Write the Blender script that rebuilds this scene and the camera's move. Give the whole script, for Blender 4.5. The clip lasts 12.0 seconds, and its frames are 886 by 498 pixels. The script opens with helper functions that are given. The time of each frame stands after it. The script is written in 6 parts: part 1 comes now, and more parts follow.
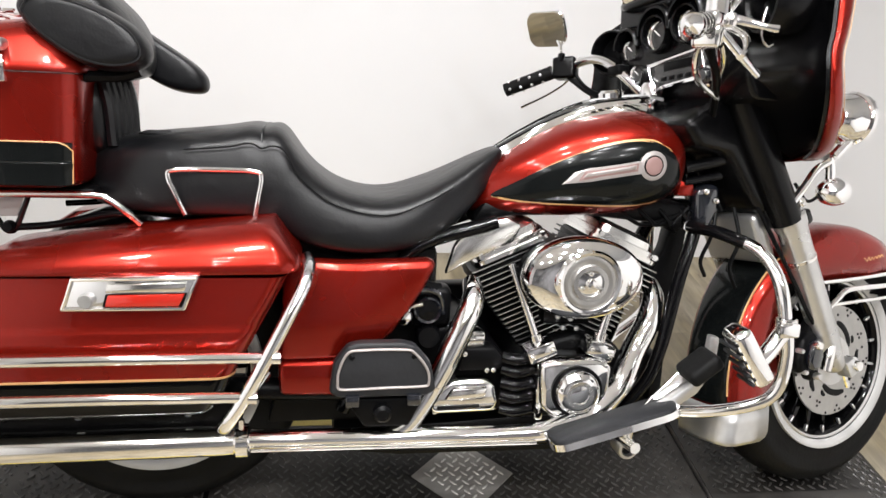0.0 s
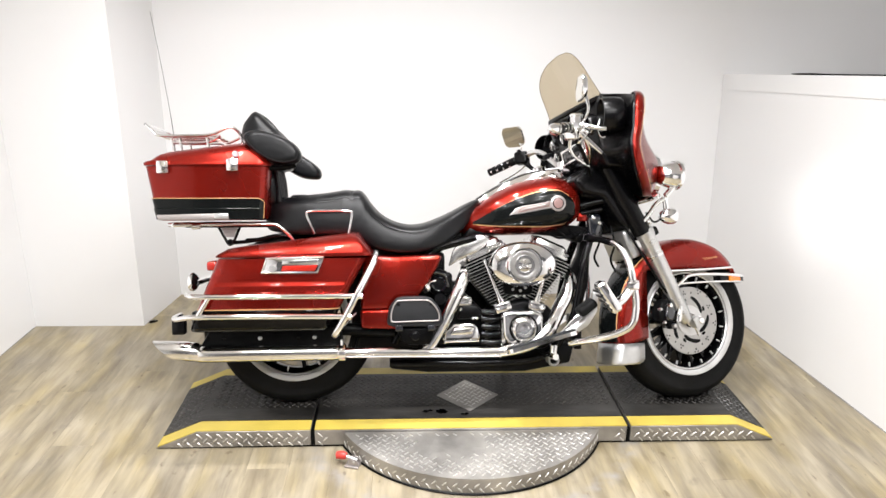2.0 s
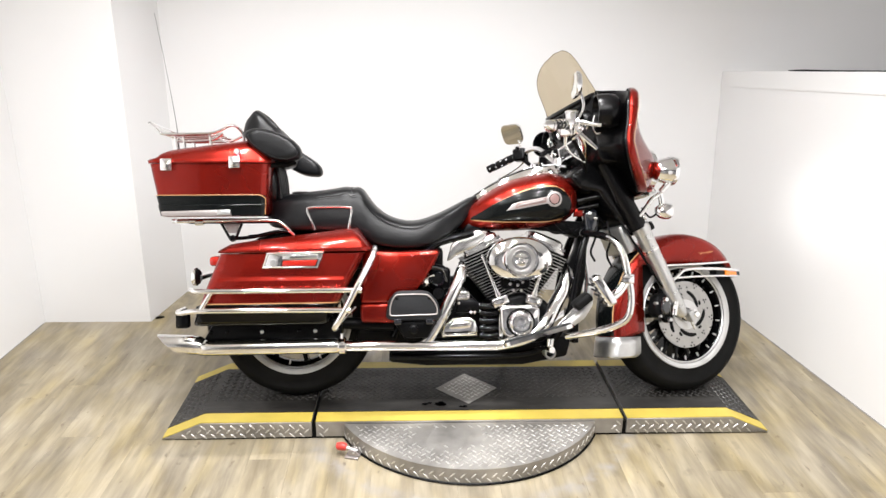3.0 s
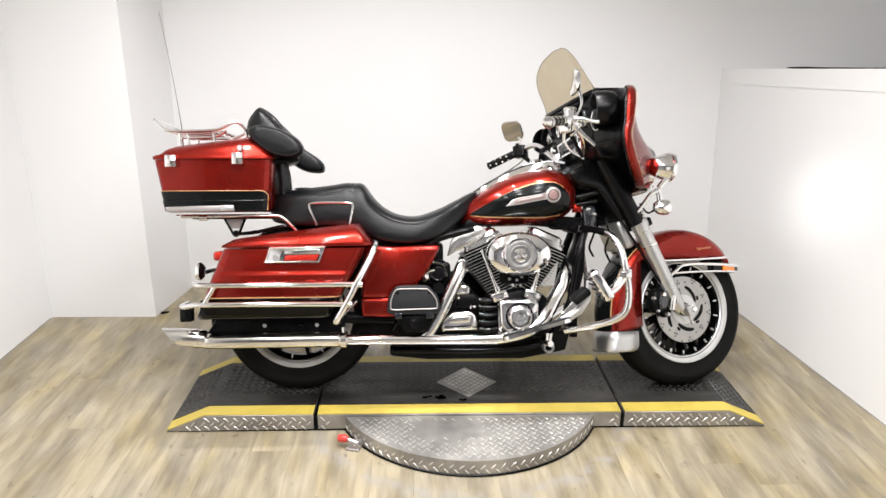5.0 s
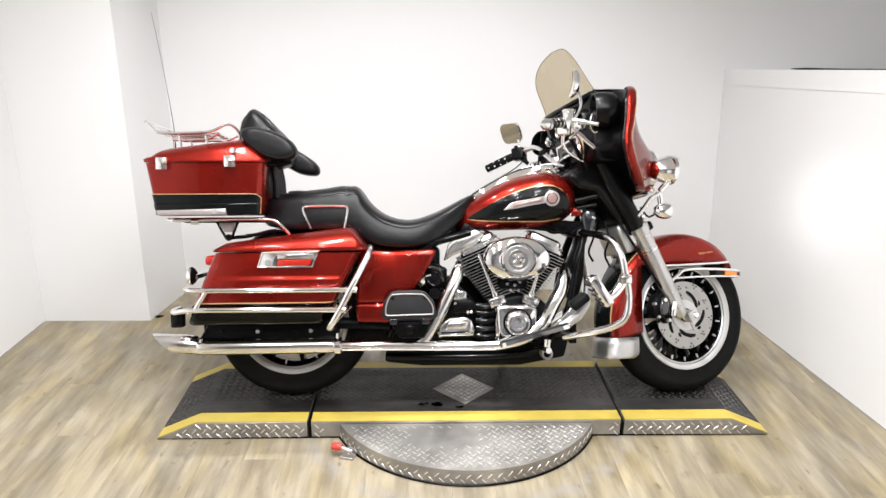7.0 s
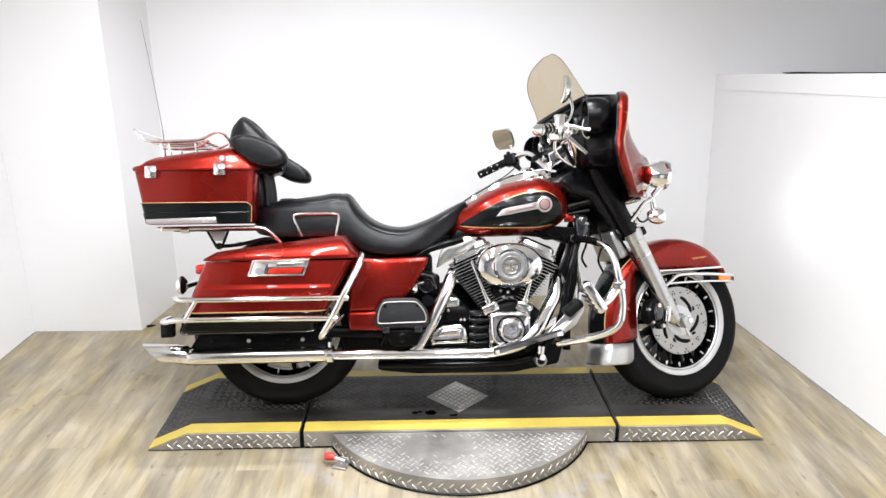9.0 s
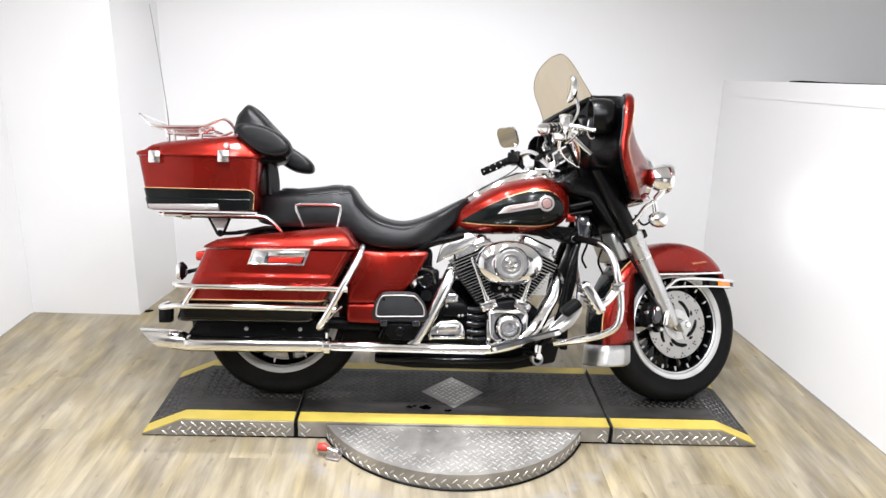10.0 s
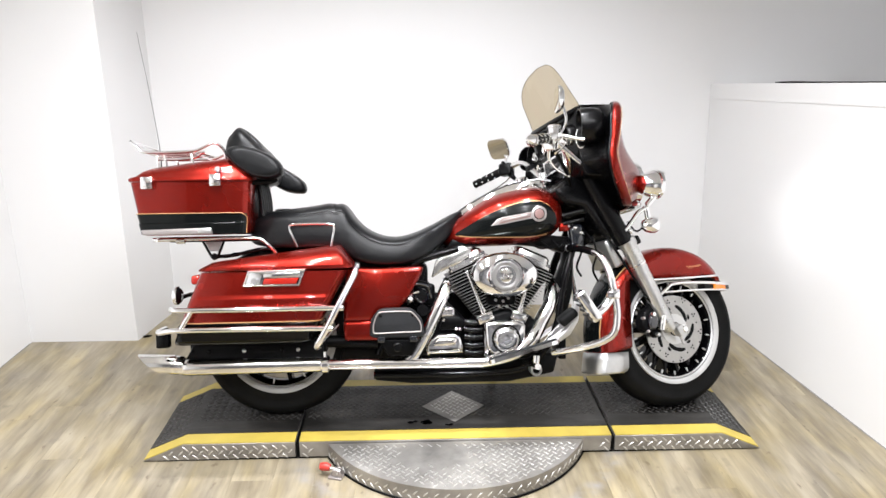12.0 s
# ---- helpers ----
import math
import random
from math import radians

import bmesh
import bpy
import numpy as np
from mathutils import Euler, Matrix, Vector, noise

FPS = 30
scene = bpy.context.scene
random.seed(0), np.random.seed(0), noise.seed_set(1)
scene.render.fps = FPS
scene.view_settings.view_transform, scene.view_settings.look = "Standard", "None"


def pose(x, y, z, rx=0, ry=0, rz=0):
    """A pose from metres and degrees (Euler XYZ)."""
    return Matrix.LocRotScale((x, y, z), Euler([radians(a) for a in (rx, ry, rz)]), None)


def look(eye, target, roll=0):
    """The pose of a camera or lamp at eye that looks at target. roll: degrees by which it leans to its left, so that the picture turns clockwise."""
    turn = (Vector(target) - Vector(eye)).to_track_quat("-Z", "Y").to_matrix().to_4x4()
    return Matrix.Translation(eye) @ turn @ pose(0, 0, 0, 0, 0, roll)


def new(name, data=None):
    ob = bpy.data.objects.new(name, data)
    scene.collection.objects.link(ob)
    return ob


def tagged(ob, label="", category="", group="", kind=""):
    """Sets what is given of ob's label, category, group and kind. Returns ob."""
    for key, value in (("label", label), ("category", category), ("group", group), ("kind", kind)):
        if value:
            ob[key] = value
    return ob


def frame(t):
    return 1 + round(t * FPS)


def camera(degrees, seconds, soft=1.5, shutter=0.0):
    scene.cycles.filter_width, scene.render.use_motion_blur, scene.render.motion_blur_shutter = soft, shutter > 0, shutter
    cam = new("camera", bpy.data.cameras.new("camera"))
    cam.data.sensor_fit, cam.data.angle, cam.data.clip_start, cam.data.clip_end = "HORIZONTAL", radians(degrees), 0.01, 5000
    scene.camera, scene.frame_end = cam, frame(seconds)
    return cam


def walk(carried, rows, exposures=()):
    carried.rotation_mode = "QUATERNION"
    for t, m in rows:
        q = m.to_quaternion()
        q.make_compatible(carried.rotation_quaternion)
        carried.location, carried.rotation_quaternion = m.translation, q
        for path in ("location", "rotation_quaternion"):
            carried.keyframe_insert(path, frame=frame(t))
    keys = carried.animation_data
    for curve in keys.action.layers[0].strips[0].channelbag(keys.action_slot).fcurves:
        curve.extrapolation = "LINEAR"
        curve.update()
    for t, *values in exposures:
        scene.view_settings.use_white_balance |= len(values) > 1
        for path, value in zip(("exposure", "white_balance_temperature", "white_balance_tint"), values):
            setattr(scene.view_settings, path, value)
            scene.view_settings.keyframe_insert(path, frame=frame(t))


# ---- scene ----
cam = camera(63.4, 12.0)
PATH = [
    (0, (-0.313, -1.290, 1.379), (-0.024, 0.465, 0.464), 5.3),
    (0.2, (-0.289, -1.489, 1.436), (-0.041, 0.323, 0.626), 6.5),
    (0.4, (-0.311, -1.664, 1.482), (-0.065, 0.162, 0.705), 2.8),
    (0.5, (-0.283, -1.744, 1.521), (-0.102, 0.086, 0.736), 0.2),
    (0.6, (-0.311, -1.828, 1.510), (-0.091, 0.035, 0.818), 1.8),
    (0.8, (-0.293, -1.988, 1.533), (-0.143, -0.101, 0.888), 2.6),
    (1, (-0.208, -2.120, 1.575), (-0.119, -0.222, 0.951), 1.7),
    (1.5, (-0.245, -2.426, 1.575), (-0.143, -0.518, 0.984), 2.1),
    (2, (-0.266, -2.620, 1.576), (-0.155, -0.724, 0.952), 1.1),
    (2.5, (-0.230, -2.662, 1.580), (-0.127, -0.757, 0.980), 0.8),
    (3, (-0.225, -2.674, 1.575), (-0.140, -0.777, 0.950), 0.7),
    (5, (-0.207, -2.714, 1.574), (-0.136, -0.817, 0.945), 0.6),
    (5.5, (-0.195, -2.707, 1.567), (-0.132, -0.806, 0.950), 0.2),
    (6, (-0.184, -2.697, 1.565), (-0.122, -0.799, 0.939), 0.1),
    (6.5, (-0.185, -2.683, 1.562), (-0.130, -0.788, 0.927), 0.4),
    (7, (-0.180, -2.660, 1.571), (-0.117, -0.762, 0.944), 0.6),
    (7.5, (-0.170, -2.643, 1.569), (-0.105, -0.745, 0.944), 0.4),
    (9.5, (-0.168, -2.642, 1.568), (-0.087, -0.739, 0.960), 0.4),
    (10, (-0.170, -2.646, 1.562), (-0.094, -0.745, 0.944), 2.4),
    (10.5, (-0.164, -2.661, 1.570), (-0.110, -0.753, 0.971), 0.8),
    (11, (-0.153, -2.657, 1.575), (-0.064, -0.745, 0.994), -0.5),
    (11.5, (-0.161, -2.652, 1.581), (-0.088, -0.741, 0.997), 0.2),
    (12, (-0.153, -2.650, 1.576), (-0.074, -0.741, 0.988), 0.1),
]
EXPOSURES = [(0.0, 0.10, 6500, 10), (0.5, 0.22, 6500, 10), (1.0, 0.28, 6500, 10), (3.2, 0.26, 6500, 10), (4.8, 0.13, 6500, 10), (6.0, 0.13, 6500, 10), (7.6, 0.20, 6350, 10), (9.4, 0.27, 6200, 10), (12.0, 0.26, 6300, 10)]
walk(cam, [(t, look(eye, target, roll)) for t, eye, target, roll in PATH], EXPOSURES)

# ---- light ----
world = bpy.data.worlds.new("room_air")
world.use_nodes = True
world.node_tree.nodes["Background"].inputs[0].default_value = (0.9, 0.93, 1.0, 1)
world.node_tree.nodes["Background"].inputs[1].default_value = 0.05
scene.world = world


CEIL = 2.75
PANELS = [(x, y) for y in (-0.1, -0.9, -1.8, -2.9) for x in (-1.15, -0.45, 0.25, 0.9) if not (x > 0.8 and y > -1)]
for px_, py_ in PANELS:
    down = bpy.data.lights.new("downlight", "AREA")
    down.shape, down.size, down.energy, down.color = "DISK", 0.17, {-0.1: 12.0, -0.9: 14.0, -1.8: 15.0, -2.9: 15.0}[py_] * (0.64 if px_ < -1 else 1.05), (1.0, 0.992, 0.995)
    down.spread = radians({-0.1: 125, -0.9: 140, -1.8: 180, -2.9: 180}[py_])
    new("downlight", down).matrix_world = look((px_, py_, CEIL - 0.032), (px_, py_, 0))
# added unseen spot behind the camera, imitates the glare patch on the half-height wall
glare = bpy.data.lights.new("glare_spot", "SPOT")
glare.energy, glare.spot_size, glare.spot_blend, glare.shadow_soft_size, glare.color = 520, radians(5.5), 1.0, 0.12, (1.0, 0.98, 0.96)
new("glare_spot", glare).matrix_world = look((-1.5, -3.4, 2.4), (1.6, 0.35, 0.78))


# ---- materials ----
def mat(name, colour, rough=0.5, metal=0.0, coat=0.0, spec=0.5, vary=0.0, scale=8.0, bump=0.0, bscale=60.0, stretch=(1, 1, 1), rvary=0.0, wrinkle=0.0):
    m = bpy.data.materials.new(name)
    m.use_nodes = True
    nt = m.node_tree
    b = nt.nodes["Principled BSDF"]
    b.inputs["Base Color"].default_value = (*colour, 1)
    b.inputs["Roughness"].default_value = rough
    b.inputs["Metallic"].default_value = metal
    b.inputs["Coat Weight"].default_value = coat
    b.inputs["Coat Roughness"].default_value = 0.04
    b.inputs["Specular IOR Level"].default_value = spec
    if vary or bump or rvary:
        tc = nt.nodes.new("ShaderNodeTexCoord")
        mp = nt.nodes.new("ShaderNodeMapping")
        mp.inputs["Scale"].default_value = stretch
        nt.links.new(tc.outputs["Object"], mp.inputs[0])
    if vary:
        n = nt.nodes.new("ShaderNodeTexNoise")
        n.inputs["Scale"].default_value = scale
        n.inputs["Detail"].default_value = 5
        nt.links.new(mp.outputs[0], n.inputs["Vector"])
        r = nt.nodes.new("ShaderNodeValToRGB")
        r.color_ramp.elements[0].position, r.color_ramp.elements[1].position = 0.3, 0.7
        r.color_ramp.elements[0].color = (*[c * (1 - vary) for c in colour], 1)
        r.color_ramp.elements[1].color = (*[min(1, c * (1 + vary)) for c in colour], 1)
        nt.links.new(n.outputs[0], r.inputs[0])
        nt.links.new(r.outputs[0], b.inputs["Base Color"])
    if rvary:
        n = nt.nodes.new("ShaderNodeTexNoise")
        n.inputs["Scale"].default_value = scale * 2.3
        nt.links.new(mp.outputs[0], n.inputs["Vector"])
        r = nt.nodes.new("ShaderNodeMapRange")
        r.inputs[3].default_value, r.inputs[4].default_value = max(0.02, rough - rvary), rough + rvary
        nt.links.new(n.outputs[0], r.inputs[0])
        nt.links.new(r.outputs[0], b.inputs["Roughness"])
    if bump:
        n = nt.nodes.new("ShaderNodeTexNoise")
        n.inputs["Scale"].default_value = bscale
        n.inputs["Detail"].default_value = 4
        nt.links.new(mp.outputs[0], n.inputs["Vector"])
        k = nt.nodes.new("ShaderNodeBump")
        k.inputs["Strength"].default_value, k.inputs["Distance"].default_value = bump, 0.003
        nt.links.new(n.outputs[0], k.inputs["Height"])
        nt.links.new(k.outputs[0], b.inputs["Normal"])
        if wrinkle:
            n2 = nt.nodes.new("ShaderNodeTexNoise")
            n2.inputs["Scale"].default_value, n2.inputs["Detail"].default_value, n2.inputs["Distortion"].default_value = 17, 2, 0.8
            nt.links.new(mp.outputs[0], n2.inputs["Vector"])
            k2 = nt.nodes.new("ShaderNodeBump")
            k2.inputs["Strength"].default_value, k2.inputs["Distance"].default_value = wrinkle, 0.008
            nt.links.new(n2.outputs[0], k2.inputs["Height"])
            nt.links.new(k2.outputs[0], k.inputs["Normal"])
    return m


def plank_material():
    m = mat("oak_plank", (0.5, 0.4, 0.28), 0.38)
    nt = m.node_tree
    b = nt.nodes["Principled BSDF"]
    tc = nt.nodes.new("ShaderNodeTexCoord")
    oi = nt.nodes.new("ShaderNodeObjectInfo")
    off = nt.nodes.new("ShaderNodeVectorMath")
    off.operation = "MULTIPLY_ADD"
    nt.links.new(oi.outputs["Random"], off.inputs[0])
    off.inputs[1].default_value = (37, 91, 13)
    nt.links.new(tc.outputs["Object"], off.inputs[2])
    mp = nt.nodes.new("ShaderNodeMapping")
    mp.inputs["Scale"].default_value = (62, 5.5, 1)
    nt.links.new(off.outputs[0], mp.inputs[0])
    grain = nt.nodes.new("ShaderNodeTexNoise")
    grain.inputs["Scale"].default_value, grain.inputs["Detail"].default_value, grain.inputs["Distortion"].default_value = 1.0, 7, 0.6
    nt.links.new(mp.outputs[0], grain.inputs["Vector"])
    mp2 = nt.nodes.new("ShaderNodeMapping")
    mp2.inputs["Scale"].default_value = (17, 3.0, 1)
    nt.links.new(off.outputs[0], mp2.inputs[0])
    broad = nt.nodes.new("ShaderNodeTexNoise")
    broad.inputs["Scale"].default_value, broad.inputs["Detail"].default_value = 1.0, 6
    nt.links.new(mp2.outputs[0], broad.inputs["Vector"])
    ramp = nt.nodes.new("ShaderNodeValToRGB")
    e = ramp.color_ramp.elements
    e[0].position, e[0].color = 0.30, (0.202, 0.169, 0.118, 1)
    e[1].position, e[1].color = 0.70, (0.375, 0.321, 0.227, 1)
    k = e.new(0.5)
    k.color = (0.287, 0.246, 0.173, 1)
    nt.links.new(broad.outputs[0], ramp.inputs[0])
    mul = nt.nodes.new("ShaderNodeMix")
    mul.data_type, mul.blend_type = "RGBA", "MULTIPLY"
    mul.inputs["Factor"].default_value = 0.75
    nt.links.new(ramp.outputs[0], mul.inputs["A"])
    gr = nt.nodes.new("ShaderNodeValToRGB")
    gr.color_ramp.elements[0].position, gr.color_ramp.elements[0].color = 0.3, (0.76, 0.74, 0.72, 1)
    gr.color_ramp.elements[1].position, gr.color_ramp.elements[1].color = 0.62, (1, 1, 1, 1)
    nt.links.new(grain.outputs[0], gr.inputs[0])
    nt.links.new(gr.outputs[0], mul.inputs["B"])
    hsv = nt.nodes.new("ShaderNodeHueSaturation")
    mr = nt.nodes.new("ShaderNodeMapRange")
    mr.inputs[3].default_value, mr.inputs[4].default_value = 0.91, 1.07
    nt.links.new(oi.outputs["Random"], mr.inputs[0])
    nt.links.new(mr.outputs[0], hsv.inputs["Value"])
    hsv.inputs["Saturation"].default_value = 0.92
    nt.links.new(mul.outputs["Result"], hsv.inputs["Color"])
    geo = nt.nodes.new("ShaderNodeNewGeometry")
    def cloud(scale, detail, lo, hi, squash=(1, 1, 1)):
        mpx = nt.nodes.new("ShaderNodeMapping")
        mpx.inputs["Scale"].default_value = squash
        nt.links.new(geo.outputs["Position"], mpx.inputs[0])
        nx = nt.nodes.new("ShaderNodeTexNoise")
        nx.inputs["Scale"].default_value, nx.inputs["Detail"].default_value = scale, detail
        nt.links.new(mpx.outputs[0], nx.inputs["Vector"])
        rx = nt.nodes.new("ShaderNodeMapRange")
        rx.inputs[1].default_value, rx.inputs[2].default_value, rx.inputs[4].default_value = lo, hi, 1.0
        nt.links.new(nx.outputs[0], rx.inputs[0])
        return rx.outputs[0]

    def blend(fac, top, kind, a):
        mx = nt.nodes.new("ShaderNodeMix")
        mx.data_type, mx.blend_type = "RGBA", kind
        nt.links.new(fac, mx.inputs["Factor"])
        nt.links.new(a, mx.inputs["A"])
        mx.inputs["B"].default_value = (*top, 1)
        return mx.outputs["Result"]

    col = blend(cloud(2.6, 3, 0.42, 0.66), (1.02, 0.985, 0.85), "MULTIPLY", hsv.outputs[0])
    col = blend(cloud(7.0, 5, 0.50, 0.74, (1.3, 0.40, 1)), (0.70, 0.70, 0.73), "MULTIPLY", col)
    col = blend(cloud(3.4, 5, 0.50, 0.70, (2.6, 0.8, 1)), (1.03, 0.985, 0.80), "MULTIPLY", col)
    col = blend(cloud(11.0, 6, 0.64, 0.80, (1.0, 0.7, 1)), (0.60, 0.60, 0.62), "MULTIPLY", col)
    col = blend(cloud(30.0, 3, 0.66, 0.74, (1.0, 0.45, 1)), (0.62, 0.58, 0.55), "MULTIPLY", col)
    # grey scuffs on a ring about the turntable, where its rim has been dragged round
    rad = nt.nodes.new("ShaderNodeVectorMath")
    rad.operation = "LENGTH"
    nt.links.new(geo.outputs["Position"], rad.inputs[0])
    near = nt.nodes.new("ShaderNodeMapRange")
    near.interpolation_type = "SMOOTHSTEP"
    off_ring = nt.nodes.new("ShaderNodeMath")
    off_ring.operation = "SUBTRACT"
    off_ring.inputs[1].default_value = 0.662
    nt.links.new(rad.outputs["Value"], off_ring.inputs[0])
    far = nt.nodes.new("ShaderNodeMath")
    far.operation = "ABSOLUTE"
    nt.links.new(off_ring.outputs[0], far.inputs[0])
    near.inputs[1].default_value, near.inputs[2].default_value, near.inputs[3].default_value, near.inputs[4].default_value = 0.008, 0.050, 0.80, 0.0
    nt.links.new(far.outputs[0], near.inputs[0])
    soft = nt.nodes.new("ShaderNodeMath")
    soft.operation = "MULTIPLY"
    nt.links.new(near.outputs[0], soft.inputs[0])
    nt.links.new(cloud(15.0, 6, 0.40, 0.68), soft.inputs[1])
    col = blend(soft.outputs[0], (0.255, 0.243, 0.232), "MIX", col)
    nt.links.new(col, b.inputs["Base Color"])
    rr_ = nt.nodes.new("ShaderNodeMapRange")
    rr_.inputs[3].default_value, rr_.inputs[4].default_value = 0.30, 0.52
    nt.links.new(cloud(5.0, 4, 0.3, 0.7), rr_.inputs[0])
    nt.links.new(rr_.outputs[0], b.inputs["Roughness"])
    bp = nt.nodes.new("ShaderNodeBump")
    bp.inputs["Strength"].default_value, bp.inputs["Distance"].default_value = 0.25, 0.001
    nt.links.new(grain.outputs[0], bp.inputs["Height"])
    nt.links.new(bp.outputs[0], b.inputs["Normal"])
    return m


def tint_glass(name, colour, gloss=0.07):
    m = bpy.data.materials.new(name)
    m.use_nodes = True
    nt = m.node_tree
    nt.nodes.remove(nt.nodes["Principled BSDF"])
    t, g, x = nt.nodes.new("ShaderNodeBsdfTransparent"), nt.nodes.new("ShaderNodeBsdfGlossy"), nt.nodes.new("ShaderNodeMixShader")
    t.inputs[0].default_value = (*colour, 1)
    g.inputs["Roughness"].default_value = 0.03
    x.inputs[0].default_value = gloss
    nt.links.new(t.outputs[0], x.inputs[1])
    nt.links.new(g.outputs[0], x.inputs[2])
    nt.links.new(x.outputs[0], nt.nodes["Material Output"].inputs[0])
    return m


RED = mat("candy_red_paint", (0.230, 0.0100, 0.0048), 0.27, 0.80, 0.42, 0.25, vary=0.10, scale=3.0, rvary=0.05)
BLACKP = mat("gloss_black_paint", (0.002, 0.002, 0.0023), 0.11, 0.0, 0.10, 0.14)
GREYP = mat("dark_charcoal_panel_paint", (0.0035, 0.0042, 0.0042), 0.18, 0.0, 0.12, 0.16)
GOLD = mat("gold_pinstripe", (0.52, 0.29, 0.12), 0.4)
CHROME = mat("chrome", (0.93, 0.93, 0.935), 0.05, 1.0, rvary=0.025, scale=12)
CHROMED = mat("weathered_chrome", (0.87, 0.86, 0.84), 0.13, 1.0, rvary=0.07, scale=14, vary=0.06)
ALLOY = mat("cast_alloy", (0.62, 0.62, 0.62), 0.38, 1.0, vary=0.1, scale=20, bump=0.1)
SLIDER = mat("silver_fork_lacquer", (0.57, 0.57, 0.565), 0.30, 0.9, rvary=0.10, scale=10, vary=0.08)
STEEL = mat("brushed_rotor_steel", (0.43, 0.422, 0.41), 0.36, 1.0, vary=0.08, scale=30)
VINYL = mat("black_vinyl", (0.0030, 0.0031, 0.0037), 0.35, 0.0, 0.0, 0.31, vary=0.3, scale=10, bump=0.10, bscale=220, wrinkle=0.22)
RUBBER = mat("tyre_rubber", (0.0045, 0.0045, 0.0045), 0.6, 0.0, 0.0, 0.11, vary=0.25, scale=14, bump=0.3, bscale=120)
PADRUB = mat("grey_board_rubber", (0.010, 0.0105, 0.012), 0.55, 0.0, 0.0, 0.3, vary=0.15, scale=20, bump=0.2, bscale=90)
WHITEW = mat("whitewall_rubber", (0.40, 0.396, 0.39), 0.5, vary=0.08, scale=10)
BLACKM = mat("black_engine_coat", (0.0024, 0.0024, 0.0027), 0.34, 0.0, 0.0, 0.10, vary=0.25, scale=18)
FINB = mat("black_fin_coat", (0.004, 0.004, 0.004), 0.4, 0.0, 0.0, 0.25)
FINE = mat("machined_fin_edge", (0.70, 0.70, 0.69), 0.32, 1.0)
PLASTIC = mat("black_textured_plastic", (0.0016, 0.0016, 0.0019), 0.27, 0.0, 0.0, 0.22, bump=0.05, bscale=300)
REDLENS = mat("red_reflector_lens", (0.34, 0.014, 0.007), 0.12, 0.0, 0.6)
AMBER = mat("amber_lens", (0.85, 0.25, 0.02), 0.15, 0.0, 0.6)
SILVERD = mat("silver_badge", (0.34, 0.31, 0.30), 0.35, 0.5)
PINKD = mat("rose_badge_inlay", (0.23, 0.14, 0.13), 0.45, 0.2)
MIRROR = mat("mirror_glass", (0.86, 0.83, 0.76), 0.03, 1.0)
SMOKE = tint_glass("smoke_tinted_screen", (0.69, 0.60, 0.45))
WALLP = mat("white_wall_paint", (0.79, 0.788, 0.79), 0.5, 0.0, 0.0, 0.4, vary=0.015, scale=1.4, bump=0.05, bscale=180)
CEILP = mat("ceiling_paint", (0.80, 0.80, 0.80), 0.8, vary=0.03, scale=1.2)
BACKP = mat("unseen_reflection_wall", (0.18, 0.18, 0.19), 0.7, vary=0.85, scale=0.8)
PLANK = plank_material()
SUBF = mat("dark_underfloor", (0.06, 0.05, 0.04), 0.9)
FOOT_SHADE = mat("wall_foot_shade", (0.26, 0.25, 0.235), 0.7, vary=0.3, scale=6)
DECK = mat("black_rubber_tread_deck", (0.0168, 0.0153, 0.0136), 0.44, 0.0, 0.0, 0.30, vary=0.85, scale=5.5, bump=0.25, bscale=80, rvary=0.16)
DECKLUG = mat("worn_rubber_lug", (0.0315, 0.0298, 0.028), 0.36, 0.0, 0.0, 0.42, vary=0.6, scale=4.2, rvary=0.1)
DECKWORN = mat("scuffed_smooth_rubber", (0.0240, 0.0224, 0.0208), 0.48, 0.0, 0.0, 0.32, vary=0.6, scale=9, bump=0.3, bscale=45, rvary=0.15, stretch=(0.6, 1.6, 1))
YELLOW = mat("yellow_safety_edging", (0.495, 0.380, 0.070), 0.5, vary=0.14, scale=7, bump=0.2, bscale=120)
TREADP = mat("aluminium_tread_plate", (0.35, 0.335, 0.315), 0.52, 0.80, vary=0.34, scale=7, rvary=0.14, bump=0.12, bscale=140)
LUG = mat("worn_tread_lug", (0.66, 0.65, 0.625), 0.38, 0.9, vary=0.22, scale=7)
REDGRIP = mat("red_vinyl_grip", (0.5, 0.04, 0.03), 0.45)
DIALW = mat("gauge_face", (0.03, 0.03, 0.03), 0.15, 0.0)
CAST = mat("glossy_black_casting", (0.006, 0.007, 0.010), 0.12, 0.0, 0.9, 0.7, rvary=0.05, scale=20)
ROCKER = mat("polished_rocker_alloy", (0.84, 0.835, 0.82), 0.20, 1.0, rvary=0.08, scale=16, vary=0.06)
LAMPW = mat("lamp_diffuser", (0.9, 0.9, 0.9), 0.5)


# ---- mesh helpers ----
def link_mesh(name, bm, material, angle=40):
    bmesh.ops.recalc_face_normals(bm, faces=bm.faces)
    me = bpy.data.meshes.new(name)
    bm.to_mesh(me)
    bm.free()
    me.polygons.foreach_set("use_smooth", [True] * len(me.polygons))
    me.set_sharp_from_angle(angle=radians(angle))
    me.materials.append(material)
    return new(name, me)


def part(name, bm, material, parent, label="", m=None, angle=40):
    ob = link_mesh(name, bm, material, angle)
    ob.parent = parent
    if m is not None:
        ob.matrix_basis = m
    if label:
        ob["label"] = label
    return ob


